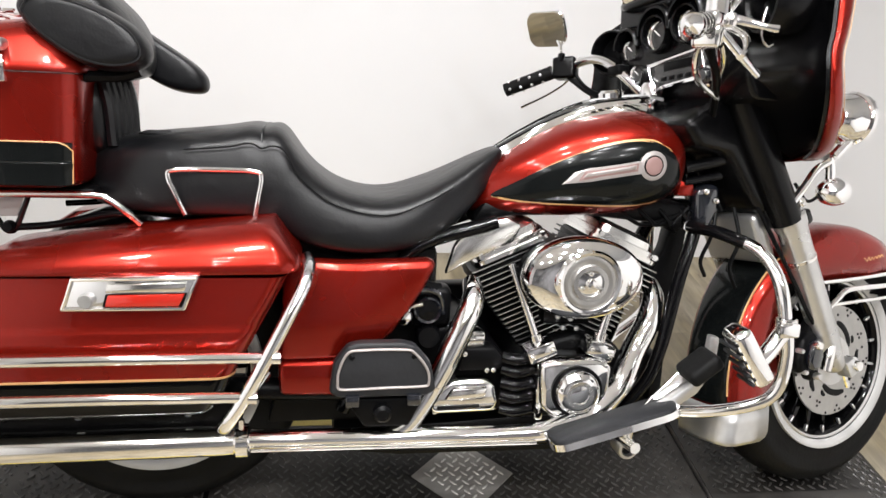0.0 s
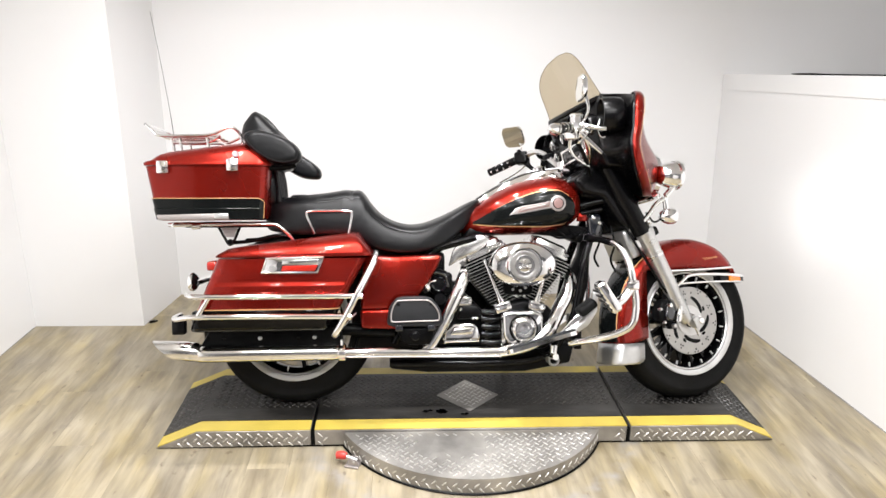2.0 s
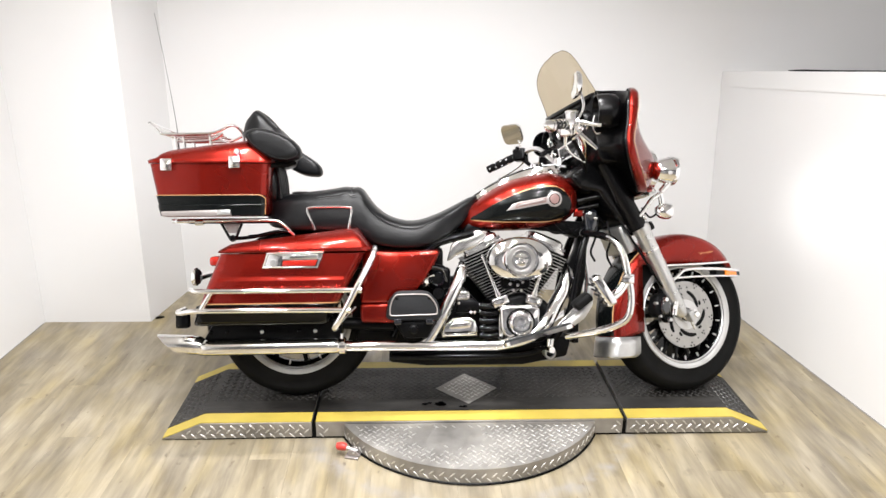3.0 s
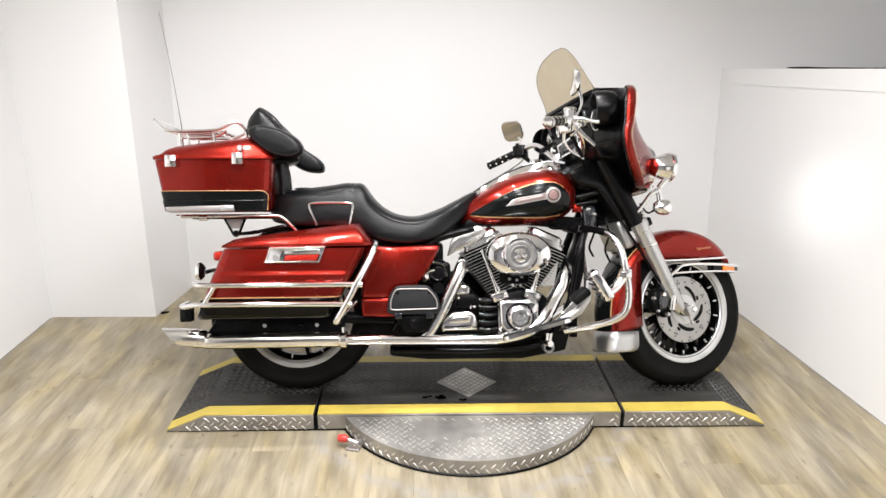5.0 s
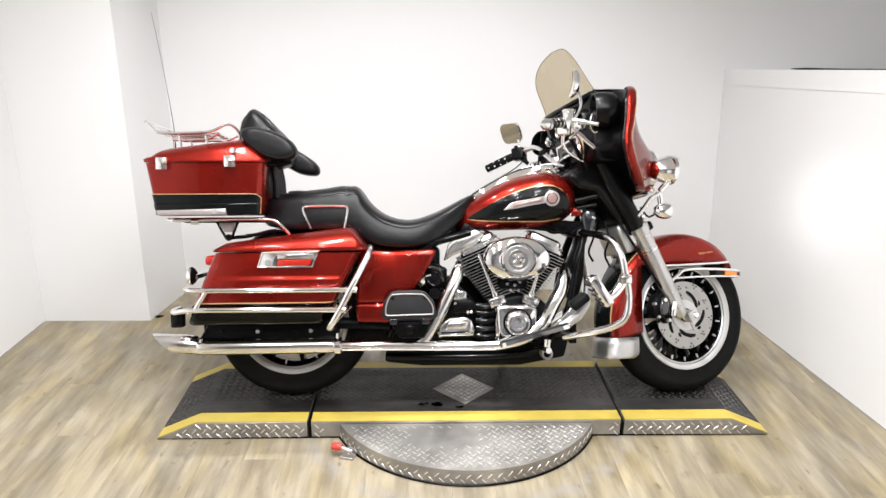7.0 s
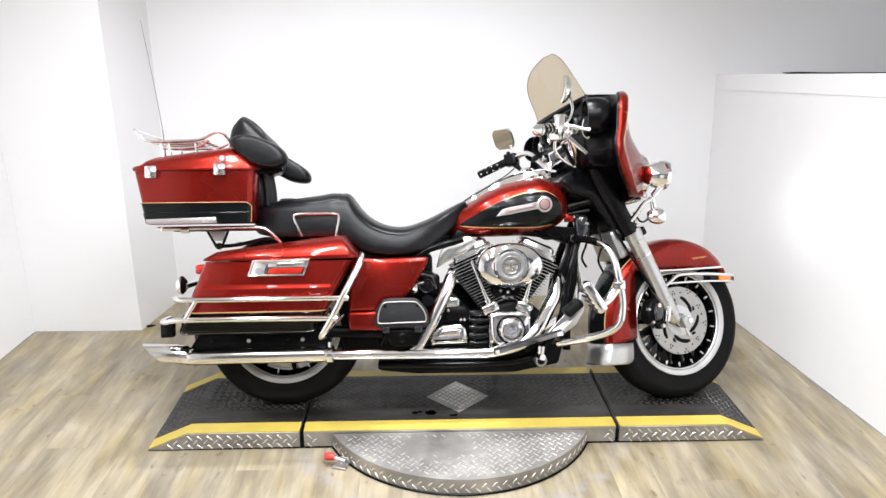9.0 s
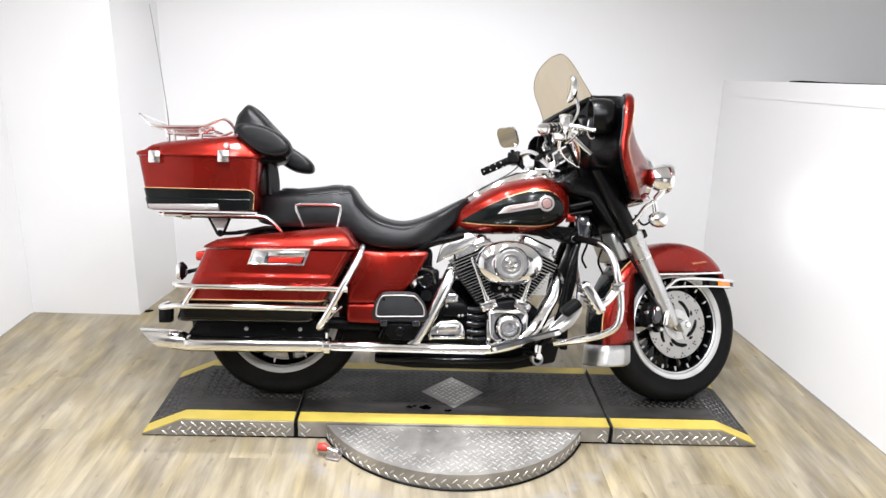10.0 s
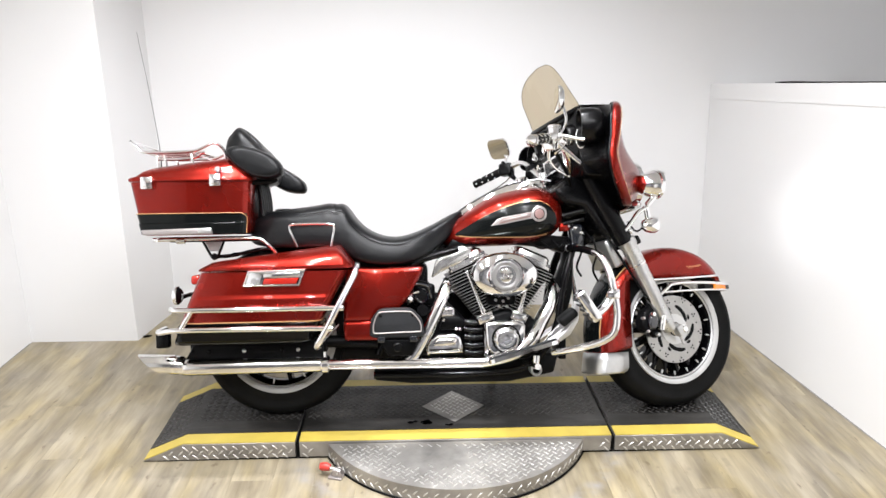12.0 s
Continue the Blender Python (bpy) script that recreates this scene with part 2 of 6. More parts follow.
def rings(sections, closed=True, cap=True):
    """Skin over rings of equal count."""
    bm = bmesh.new()
    vs = [[bm.verts.new(p) for p in ring] for ring in sections]
    n = len(vs[0])
    for a, b in zip(vs, vs[1:]):
        for i in range(n if closed else n - 1):
            j = (i + 1) % n
            bm.faces.new((a[i], a[j], b[j], b[i]))
    if cap and closed:
        bm.faces.new(vs[0])
        bm.faces.new(vs[-1][::-1])
    return bm


def spline(points, steps=8):
    """Catmull-Rom through points (tuples of any length)."""
    p = [np.array(q, float) for q in points]
    p = [2 * p[0] - p[1], *p, 2 * p[-1] - p[-2]]
    out = []
    for i in range(1, len(p) - 2):
        for k in range(steps):
            t = k / steps
            out.append(0.5 * (2 * p[i] + (p[i + 1] - p[i - 1]) * t + (2 * p[i - 1] - 5 * p[i] + 4 * p[i + 1] - p[i + 2]) * t * t
                              + (3 * p[i] - p[i - 1] - 3 * p[i + 1] + p[i + 2]) * t ** 3))
    out.append(p[-2])
    return out


def tube(points, r, n=12, steps=6, smooth=True, flat=1.0):
    """A round bar along points; r may be one radius or one for each point."""
    rr = r if isinstance(r, (list, tuple)) else [r] * len(points)
    pts = spline([(*p, q) for p, q in zip(points, rr)], steps) if smooth and len(points) > 2 else [np.array((*p, q), float) for p, q in zip(points, rr)]
    secs, side = [], None
    for i, p in enumerate(pts):
        a, b = pts[max(0, i - 1)], pts[min(len(pts) - 1, i + 1)]
        d = Vector(b[:3] - a[:3]).normalized()
        if side is None:
            side = d.orthogonal().normalized() if abs(d.y) > 0.9 else d.cross(Vector((0, 1, 0))).normalized()
        side = (side - d * side.dot(d)).normalized()
        up = d.cross(side)
        secs.append([Vector(p[:3]) + float(p[3]) * (math.cos(t) * side + flat * math.sin(t) * up) for t in [2 * math.pi * k / n for k in range(n)]])
    return rings(secs)


def lathe(profile, n=40, axis="y", at=(0, 0, 0), sx=1.0, sz=1.0, cap=True):
    """Turn (radius, height) pairs round an axis through at."""
    secs = []
    for r, h in profile:
        ring = []
        for k in range(n):
            t = 2 * math.pi * k / n
            u, v = r * sx * math.cos(t), r * sz * math.sin(t)
            p = {"y": (u, h, v), "x": (h, u, v), "z": (u, v, h)}[axis]
            ring.append((p[0] + at[0], p[1] + at[1], p[2] + at[2]))
        secs.append(ring)
    return rings(secs, cap=cap)


def ring_lathe(profile, n=64, axis="y", at=(0, 0, 0)):
    """A closed turned ring (the profile is a loop)."""
    return lathe([*profile, profile[0]], n, axis, at, cap=False)


def slab(poly, y0, y1, bevel=0.004, seg=2, lift=None):
    """A plate: a polygon in x and z between y0 and y1, with rounded edges."""
    bm = bmesh.new()
    f = bm.faces.new([bm.verts.new((x, y0, z)) for x, z in poly])
    g = bmesh.ops.extrude_face_region(bm, geom=[f])
    for v in [v for v in g["geom"] if isinstance(v, bmesh.types.BMVert)]:
        v.co.y = y1
    if bevel:
        bmesh.ops.bevel(bm, geom=bm.edges[:], offset=bevel, segments=seg, affect="EDGES", profile=0.5)
    return bm


def block(x0, x1, y0, y1, z0, z1, bevel=0.004, seg=2):
    bm = bmesh.new()
    bmesh.ops.create_cube(bm, size=1, matrix=Matrix.LocRotScale(((x0 + x1) / 2, (y0 + y1) / 2, (z0 + z1) / 2), None, (x1 - x0, y1 - y0, z1 - z0)))
    if bevel:
        bmesh.ops.bevel(bm, geom=bm.edges[:], offset=bevel, segments=seg, affect="EDGES", profile=0.5)
    return bm


def rod(a, b, r, n=14, r2=None):
    return tube([a, b], [r, r if r2 is None else r2], n, smooth=False)


def ball(at, r, sx=1, sy=1, sz=1, n=20):
    bm = bmesh.new()
    bmesh.ops.create_uvsphere(bm, u_segments=n, v_segments=n // 2, radius=r, matrix=Matrix.LocRotScale(at, None, (sx, sy, sz)))
    return bm


def rrect(x0, x1, y0, y1, r, z, k=5):
    """A rounded rectangle at height z; r: four corner radii or one."""
    rs = r if isinstance(r, (list, tuple)) else (r,) * 4
    out = []
    for (cx, cy, a0), q in zip(((x1, y1, 0), (x0, y1, 90), (x0, y0, 180), (x1, y0, 270)), rs):
        ox, oy = cx + (-q if cx == x1 else q), cy + (-q if cy == y1 else q)
        for i in range(k + 1):
            t = radians(a0 + 90 * i / k)
            out.append((ox + q * math.cos(t), oy + q * math.sin(t), z))
    return out


def put(bm, m):
    bmesh.ops.transform(bm, matrix=m, verts=bm.verts)
    return bm


def join(*bms):
    out = bmesh.new()
    for b in bms:
        me = bpy.data.meshes.new("tmp")
        b.to_mesh(me)
        b.free()
        out.from_mesh(me)
        bpy.data.meshes.remove(me)
    return out


def thing(name, label, category, m=None, kind="", group=""):
    ob = new(name)
    if m is not None:
        ob.matrix_basis = m
    return tagged(ob, label, category, group, kind)


def subsurf(ob, levels=2):
    s = ob.modifiers.new("soft", "SUBSURF")
    s.levels = s.render_levels = levels
    return ob


# ---- the room ----
RW0, RW1 = (1.532, 1.32), (2.02, -3.7)      # foot of the right wall, back to front
LX, BACK, PIER_Y, FRONT_Y = -2.16, 1.32, 0.884, -4.6


def wall(name, poly, z0, z1, label, material=WALLP):
    """An upright slab over a plan polygon."""
    bm = bmesh.new()
    f = bm.faces.new([bm.verts.new((x, y, z0)) for x, y in poly])
    g = bmesh.ops.extrude_face_region(bm, geom=[f])
    for v in [v for v in g["geom"] if isinstance(v, bmesh.types.BMVert)]:
        v.co.z = z1
    return tagged(link_mesh(name, bm, material), label, "wall", kind="structure")


def right_x(y):
    return RW0[0] + (RW1[0] - RW0[0]) * (y - RW0[1]) / (RW1[1] - RW0[1])


wall("wall_back", [(-1.56, BACK), (3.4, BACK), (3.4, BACK + 0.12), (-1.56, BACK + 0.12)], 0, CEIL, "white painted wall behind the motorcycle")
wall("wall_pier", [(LX - 0.1, PIER_Y), (-1.613, PIER_Y), (-1.53, BACK + 0.12), (LX - 0.1, BACK + 0.12)], 0, CEIL, "white painted wall pier with a square outer corner")
wall("wall_left", [(LX, PIER_Y - 0.001), (LX - 0.12, PIER_Y - 0.001), (LX - 0.2, FRONT_Y), (LX - 0.06, FRONT_Y)], 0, CEIL, "white painted side wall with scuffs")


def prism(name, foot, head, label, material=WALLP):
    """A solid between a foot ring and a head ring of equal count."""
    return tagged(link_mesh(name, rings([foot, head]), material), label, "wall", kind="structure")


def cap_z(y, k):
    return (1.205 + (1.345 - y) * 0.0685, 1.286 + (1.345 - y) * 0.0745)[k]


YF, YB = FRONT_Y, BACK - 0.002
prism("wall_right", [(right_x(YB), YB, 0), (right_x(YF), YF, 0), (3.4, YF, 0), (3.4, YB, 0)],
      [(right_x(YB) - 0.045, YB, cap_z(YB, 0)), (right_x(YF) - 0.045, YF, cap_z(YF, 0)), (3.4, YF, cap_z(YF, 0)), (3.4, YB, cap_z(YB, 0))], "white painted half-height wall, slightly out of plumb")
prism("wall_cap_trim", [(right_x(YB) - 0.048, YB, cap_z(YB, 0)), (right_x(YF) - 0.048, YF, cap_z(YF, 0)), (right_x(YF) + 0.62, YF, cap_z(YF, 0)), (right_x(YB) + 0.62, YB, cap_z(YB, 0))],
      [(right_x(YB) - 0.048, YB, cap_z(YB, 1)), (right_x(YF) - 0.048, YF, cap_z(YF, 1)), (right_x(YF) + 0.62, YF, cap_z(YF, 1)), (right_x(YB) + 0.62, YB, cap_z(YB, 1))], "white painted cap board on the half-height wall")
# Thin grey tubes stand in for the shadow line where wall meets floor.
for nm, p0, p1 in (("trim", (right_x(YB), YB), (right_x(YF), YF)), ("trim", (LX - 0.003, PIER_Y - 0.02), (LX - 0.055, FRONT_Y + 0.05))):
    tagged(link_mesh(nm, tube([(*p0, 0.001), (*p1, 0.001)], 0.0040, 6), FOOT_SHADE), "grey line for the shadow at the foot of the wall", "trim", kind="structure")
# Unseen closing wall; its patchy grey is there for the chrome to reflect.
wall("wall_front", [(LX - 0.2, FRONT_Y), (3.4, FRONT_Y), (3.4, FRONT_Y - 0.12), (LX - 0.2, FRONT_Y - 0.12)], 0, CEIL, "unseen grey wall behind the camera, added for reflections", BACKP)
wall("wall_upper_right", [(3.4, FRONT_Y), (3.4, BACK + 0.12), (3.52, BACK + 0.12), (3.52, FRONT_Y)], 0, CEIL, "white painted upper side wall behind the ledge")
tagged(link_mesh("ceiling", block(LX - 0.3, 3.6, FRONT_Y - 0.2, BACK + 0.2, CEIL, CEIL + 0.1, 0), CEILP), "pale painted ceiling", "ceiling", kind="structure")
for px_, py_ in PANELS:
    lampo = thing("ceiling_light", "small round white ceiling downlight", "ceiling light", pose(px_, py_, CEIL), group="ceiling downlights")
    part("trim_ring", ring_lathe([(0.09, -0.03), (0.11, -0.026), (0.115, 0.0), (0.09, 0.0)], 32, "z"), LAMPW, lampo)
    part("reflector", lathe([(0.0, -0.012), (0.085, -0.012), (0.09, -0.002), (0.0, -0.002)], 24, "z"), LAMPW, lampo)

floor = tagged(link_mesh("floor", block(LX - 0.3, 3.6, FRONT_Y - 0.2, BACK + 0.2, -0.08, -0.006, 0), SUBF), "pale greyish oak plank floor", "floor", kind="structure")


def build_planks():
    rng = random.Random(4)
    wide, long = 0.152, 1.22
    bm = block(0.0001, wide - 0.0001, 0.0001, long - 0.0001, -0.006, 0, 0.0004, 1)
    src = link_mesh("plank", bm, PLANK)
    me = src.data
    bpy.data.objects.remove(src)
    x = LX - 0.19
    while x < 2.3:
        y = FRONT_Y - rng.random() * long
        while y < BACK:
            y0, y1 = max(y, FRONT_Y), min(y + long, BACK + 0.06)
            ob = new("plank", me)
            ob.parent = floor
            ob.location, ob.scale = (x, y0, 0), (1, (y1 - y0) / long, 1)
            y += long
        x += wide


# ---- the lift platform ----
TOP = 0.073
PX, PY0, PY1 = 1.19, -0.243, 0.248


def lugs(spots, length, width, high, frame_m):
    """Raised tread lugs at (u, v, turn) on a plane given by frame_m, in one mesh."""
    verts, faces = [], []
    for u, v, a in spots:
        c, s = math.cos(a), math.sin(a)
        b = len(verts)
        for lx, ly, lz in ((-1, 0, 0), (-0.45, -1, 0), (0.45, -1, 0), (1, 0, 0), (0.45, 1, 0), (-0.45, 1, 0),
                           (-0.72, 0, 1), (-0.35, -0.5, 1), (0.35, -0.5, 1), (0.72, 0, 1), (0.35, 0.5, 1), (-0.35, 0.5, 1)):
            x, y = lx * length / 2, ly * width / 2
            verts.append(frame_m @ Vector((u + c * x - s * y, v + s * x + c * y, lz * high)))
        for i in range(6):
            j = (i + 1) % 6
            faces.append((b + i, b + j, b + 6 + j, b + 6 + i))
        faces.append(tuple(b + 6 + i for i in range(6)))
    me = bpy.data.meshes.new("lugs")
    me.from_pydata(verts, [], faces)
    bm = bmesh.new()
    bm.from_mesh(me)
    bpy.data.meshes.remove(me)
    return bm


def lug_grid(u0, u1, v0, v1, pitch, keep=lambda u, v: True):
    """Centres and turns of a woven tread: each bar points at the middle of its neighbours."""
    out, q, edge = [], pitch / math.sqrt(2), pitch * 0.45
    for row in range(int((v1 - v0) / q) + 2):
        for k in range(int((u1 - u0) / q) + 2):
            if (row + k) % 2:
                continue
            u, v = u0 + edge + k * q, v0 + edge + row * q
            if u < u1 - edge and v < v1 - edge and keep(u, v):
                out.append((u, v, radians(45 if k % 2 else -45)))
    return out


def build_platform():
    rig = thing("motorcycle_platform", "low black tread platform with yellow edges and end ramps", "platform")
    bend = 1.035
    s = 0.607

    def section(name, x0, x1, ramp):
        # the side profile of one length of deck, extruded over its width
        if ramp < 0:
            poly = [(-PX, 0.004), (x1, 0.009), (x1, TOP), (-bend, TOP), (-PX, 0.006)]
        elif ramp > 0:
            poly = [(x0, 0.009), (PX, 0.004), (PX, 0.006), (bend, TOP), (x0, TOP)]
        else:
            poly = [(x0, 0.009), (x1, 0.009), (x1, TOP), (x0, TOP)]
        return part(name, slab(poly, PY0, PY1, 0.0015, 1), TREADP, rig, "dull aluminium tread-plate deck frame")

    section("deck", -s + 0.008, s - 0.008, 0)
    section("ramp", -PX, -s - 0.008, -1)
    section("ramp", s + 0.008, PX, 1)
    # Recessed black strip stands in for the shadow gap under the platform.
    part("shade_strip", block(-PX + 0.05, PX - 0.05, PY0 + 0.004, PY1 - 0.004, 0.0, 0.0088, 0.001, 1), BLACKM, rig, "black strip for the shadow line under the platform")
    for sg in (-1, 1):
        part("joint_seal", block(sg * s - 0.0075, sg * s + 0.0075, PY0 + 0.006, PY1 - 0.006, 0.009, TOP - 0.012, 0.001, 1), BLACKM, rig, "black rubber joint")

    def skin(name, x0, x1, y0, y1, material, label, h=0.004):
        xs = sorted({x0, x1, *[b for b in (-bend, bend) if x0 < b < x1]})

        def z(x):
            return TOP if abs(x) <= bend else TOP - (abs(x) - bend) / (PX - bend) * (TOP - 0.006)
        bm = rings([[(x, y0, z(x) + 0.0006), (x, y1, z(x) + 0.0006), (x, y1, z(x) + h), (x, y0, z(x) + h)] for x in xs])
        part(name, bm, material, rig, label)

    yb = 0.068
    WORN = -0.088
    for x0, x1 in ((-PX + 0.004, -s - 0.008), (-s + 0.008, s - 0.008), (s + 0.008, PX - 0.004)):
        skin("rubber_deck", x0, x1, WORN, PY1 - 0.058, DECK, "black rubber deck with a raised tread")
        skin("scuffed_strip", x0, x1, PY0 + yb, WORN - 0.0006, DECKWORN, "rubber strip worn smooth and grey", 0.0052)
        skin("yellow_edge", x0, x1, PY0 + 0.001, PY0 + yb - 0.001, YELLOW, "yellow painted safety edge")
        skin("yellow_edge", x0, x1, PY1 - 0.057, PY1 - 0.001, YELLOW, "yellow painted safety edge")

    def diamond(u, v):
        return abs(u) + abs(v) > 0.145

    flat = Matrix.Translation((0, 0, TOP + 0.004))
    grid = lug_grid(-1.03, 1.03, WORN + 0.002, PY1 - 0.062, 0.0215, lambda u, v: diamond(u, v) and abs(abs(u) - s) > 0.016)
    tagged(part("tread", lugs(grid, 0.0225, 0.0062, 0.0030, flat), DECKLUG, rig, "raised black rubber tread"), kind="stuff")
    for sg in (-1, 1):
        slope = math.atan2(TOP - 0.006, PX - bend)
        m = Matrix.Translation((sg * bend, 0, TOP + 0.004)) @ Matrix.Rotation(sg * slope, 4, "Y")
        u0, u1 = (0.004, 0.155) if sg > 0 else (-0.155, -0.004)
        tagged(part("tread", lugs(lug_grid(u0, u1, PY0 + yb + 0.004, PY1 - 0.062, 0.0215), 0.0225, 0.0062, 0.0030, m), DECKLUG, rig, "raised black rubber tread"), kind="stuff")
    # steel diamond let into the deck
    d = 0.1275
    bm = bmesh.new()
    bm.faces.new([bm.verts.new((x, y, TOP + 0.0062)) for x, y in ((-d, 0), (0, -d), (d, 0), (0, d))])
    g = bmesh.ops.extrude_face_region(bm, geom=bm.faces[:])
    for v in [v for v in g["geom"] if isinstance(v, bmesh.types.BMVert)]:
        v.co.z = TOP + 0.001
    plate = part("diamond_plate", bm, TREADP, rig, "worn steel diamond plate")
    part("tread", lugs(lug_grid(-d, d, -d, d, 0.0215, lambda u, v: abs(u) + abs(v) < d - 0.016), 0.0235, 0.0058, 0.0016, Matrix.Translation((0, 0, TOP + 0.0062))), LUG, plate)
    # tread on the upright front faces
    up = Matrix.Translation((0, PY0, 0)) @ Matrix.Rotation(radians(90), 4, "X")

    def face_keep(u, v):
        return abs(abs(u) - s) > 0.015 and (abs(u) > 0.55) and v < TOP - 0.012 and v < (PX - abs(u)) / (PX - bend) * TOP - 0.012
    tagged(part("side_tread", lugs(lug_grid(-PX, PX, 0.004, TOP, 0.0265, face_keep), 0.0290, 0.0062, 0.0022, up), LUG, rig, "raised lugs on the aluminium side"), kind="stuff")
    # round turntable plate, of which one half shows
    R, zt = 0.546, 0.064
    arc = []
    a0 = math.asin((0.243) / R)
    for k in range(61):
        t = math.pi + a0 + (math.pi - 2 * a0) * k / 60
        arc.append((R * math.cos(t), R * math.sin(t)))
    bm = bmesh.new()
    lo = [bm.verts.new((x, y, 0.006)) for x, y in arc]
    hi = [bm.verts.new((x, y, zt)) for x, y in arc]
    bm.faces.new(hi)
    bm.faces.new(lo[::-1])
    for i in range(len(arc)):
        j = (i + 1) % len(arc)
        bm.faces.new((lo[i], lo[j], hi[j], hi[i]))
    bmesh.ops.bevel(bm, geom=[e for e in bm.edges if all(abs(v.co.z - zt) < 1e-6 for v in e.verts)], offset=0.003, segments=2, affect="EDGES")
    disc = part("turntable", bm, TREADP, rig, "half-round aluminium tread-plate turntable")
    wear = random.Random(11)

    def disc_keep(u, v):
        # the lugs are rubbed away where feet have turned
        rub = max(0.0, 1 - math.hypot((u + 0.10) / 0.20, (v + 0.335) / 0.11))
        return math.hypot(u, v) < R - 0.016 and v < PY0 - 0.012 and wear.random() > rub * 2.2
    g = lug_grid(-R, R, -R, PY0, 0.0235, disc_keep)
    tagged(part("tread", lugs(g, 0.0255, 0.0058, 0.0017, Matrix.Translation((0, 0, zt))), LUG, disc, "raised lugs on the turntable"), kind="stuff")
    bms = []
    for w, zz, a in lug_grid(0.0, R * (math.pi - 2 * a0), 0.006, zt - 0.002, 0.0265):
        t = math.pi + a0 + w / R
        m = Matrix.Translation((R * math.cos(t), R * math.sin(t), zz)) @ Matrix.Rotation(t + radians(90), 4, "Z") @ Matrix.Rotation(radians(90), 4, "X")
        bms.append(lugs([(0, 0, a)], 0.0280, 0.0060, 0.0020, m))
    tagged(part("rim_tread", join(*bms), LUG, disc, "raised lugs round the rim"), kind="stuff")
    part("foot_seal", tube([(x * 1.004, y * 1.004, 0.004) for x, y in arc[::3]], 0.004, 6, 2), BLACKM, disc, "black foot seal")
    return rig


def build_clamp():
    c = thing("toggle_clamp", "small steel floor clamp with a red vinyl grip", "clamp", pose(-0.452, -0.362, 0.0, 0, 0, -16))
    part("base", block(-0.022, 0.030, -0.022, 0.022, 0.0, 0.008, 0.002), SILVERD, c)
    for yy in (-0.011, 0.011):
        part("bracket", slab([(-0.012, 0.008), (0.030, 0.008), (0.030, 0.020), (0.018, 0.034), (-0.006, 0.034)], yy - 0.002, yy + 0.002, 0.001, 1), SILVERD, c)
    part("pivot_pin", rod((0.012, -0.016, 0.024), (0.012, 0.016, 0.024), 0.004, 10), ALLOY, c)
    part("arm", rod((0.02, 0, 0.026), (-0.03, 0, 0.036), 0.006), ALLOY, c)
    part("grip", tube([(-0.020, 0, 0.035), (-0.036, 0, 0.037), (-0.056, 0, 0.034)], [0.012, 0.0155, 0.014]), REDGRIP, c, "red vinyl grip")


build_platform()
build_clamp()


def build_smear(at, size, seed, label):
    """A dried, flat splash with a ragged outline."""
    rng = random.Random(seed)
    ob = thing("oil_smear", label, "stain", pose(*at, TOP + 0.0075))
    bms = []
    for k in range(7):
        cx, cy, r = rng.uniform(-1, 1) * size, rng.uniform(-0.45, 0.45) * size * 0.5, size * rng.uniform(0.10, 0.30)
        ring = [(cx + r * rng.uniform(0.6, 1.3) * math.cos(a) * 1.3, cy + r * rng.uniform(0.5, 1.1) * math.sin(a)) for a in [2 * math.pi * q / 14 for q in range(14)]]
        bms.append(rings([[(x, y, z) for x, y in ring] for z in (-0.0015, 0.0008)]))
    part("smear", join(*bms), BLACKP, ob)


build_smear((-0.150, -0.128), 0.050, 3, "dark oily smear on the worn platform rubber")
build_smear((-0.020, -0.150), 0.020, 8, "small dark oily smear on the platform rubber")
cable = thing("cable", "black cable lying along the white ledge", "cable")
part("cable_run", tube([(x, y, cap_z(y, 1) + 0.0045) for x, y in ((1.545, 0.725), (1.62, 0.775), (1.70, 0.83), (1.80, 0.875), (1.90, 0.86), (2.00, 0.82), (2.12, 0.76))], [0.002, 0.005, 0.006, 0.0045, 0.004, 0.004, 0.004], 8), BLACKM, cable)
scrap = thing("floor_scrap", "small dark scrap on the floor beside the wall pier", "scrap", pose(-1.586, 0.928, 0.0, 0, 0, 25))
part("scrap_piece", block(-0.016, 0.016, -0.009, 0.009, 0.0, 0.010, 0.004, 2), BLACKM, scrap)
part("scrap_piece", block(0.012, 0.028, -0.004, 0.008, 0.0, 0.006, 0.002, 1), BLACKM, scrap)


# ---- the motorcycle ----
LEAN, YAW, STEER = 15.5, 1.5, 18.0
REAR = Vector((-0.69, 0, 0.318))
FRONT = Vector((0.895, 0, 0.302))
RAKE = radians(26)
AXIS = Vector((-math.sin(RAKE), 0, math.cos(RAKE)))
SM = Matrix.Translation(FRONT) @ Matrix.Rotation(radians(STEER), 4, AXIS) @ Matrix.Translation(-FRONT)
BASE = Matrix.Translation((-0.69, -0.026, TOP + 0.003)) @ Matrix.Rotation(radians(YAW), 4, "Z") @ Matrix.Rotation(radians(-LEAN), 4, "X") @ Matrix.Translation((0.69, 0, 0))

bike = thing("motorcycle", "red and black touring motorcycle with chrome trim, leaning on its stand", "motorcycle", BASE)


def interp(table, x):
    """Rows of (x, values...): the values at x, eased between rows."""
    if x <= table[0][0]:
        return table[0][1:]
    for a, b in zip(table, table[1:]):
        if x <= b[0]:
            t = (x - a[0]) / (b[0] - a[0])
            return tuple(p + (q - p) * t for p, q in zip(a[1:], b[1:]))
    return table[-1][1:]


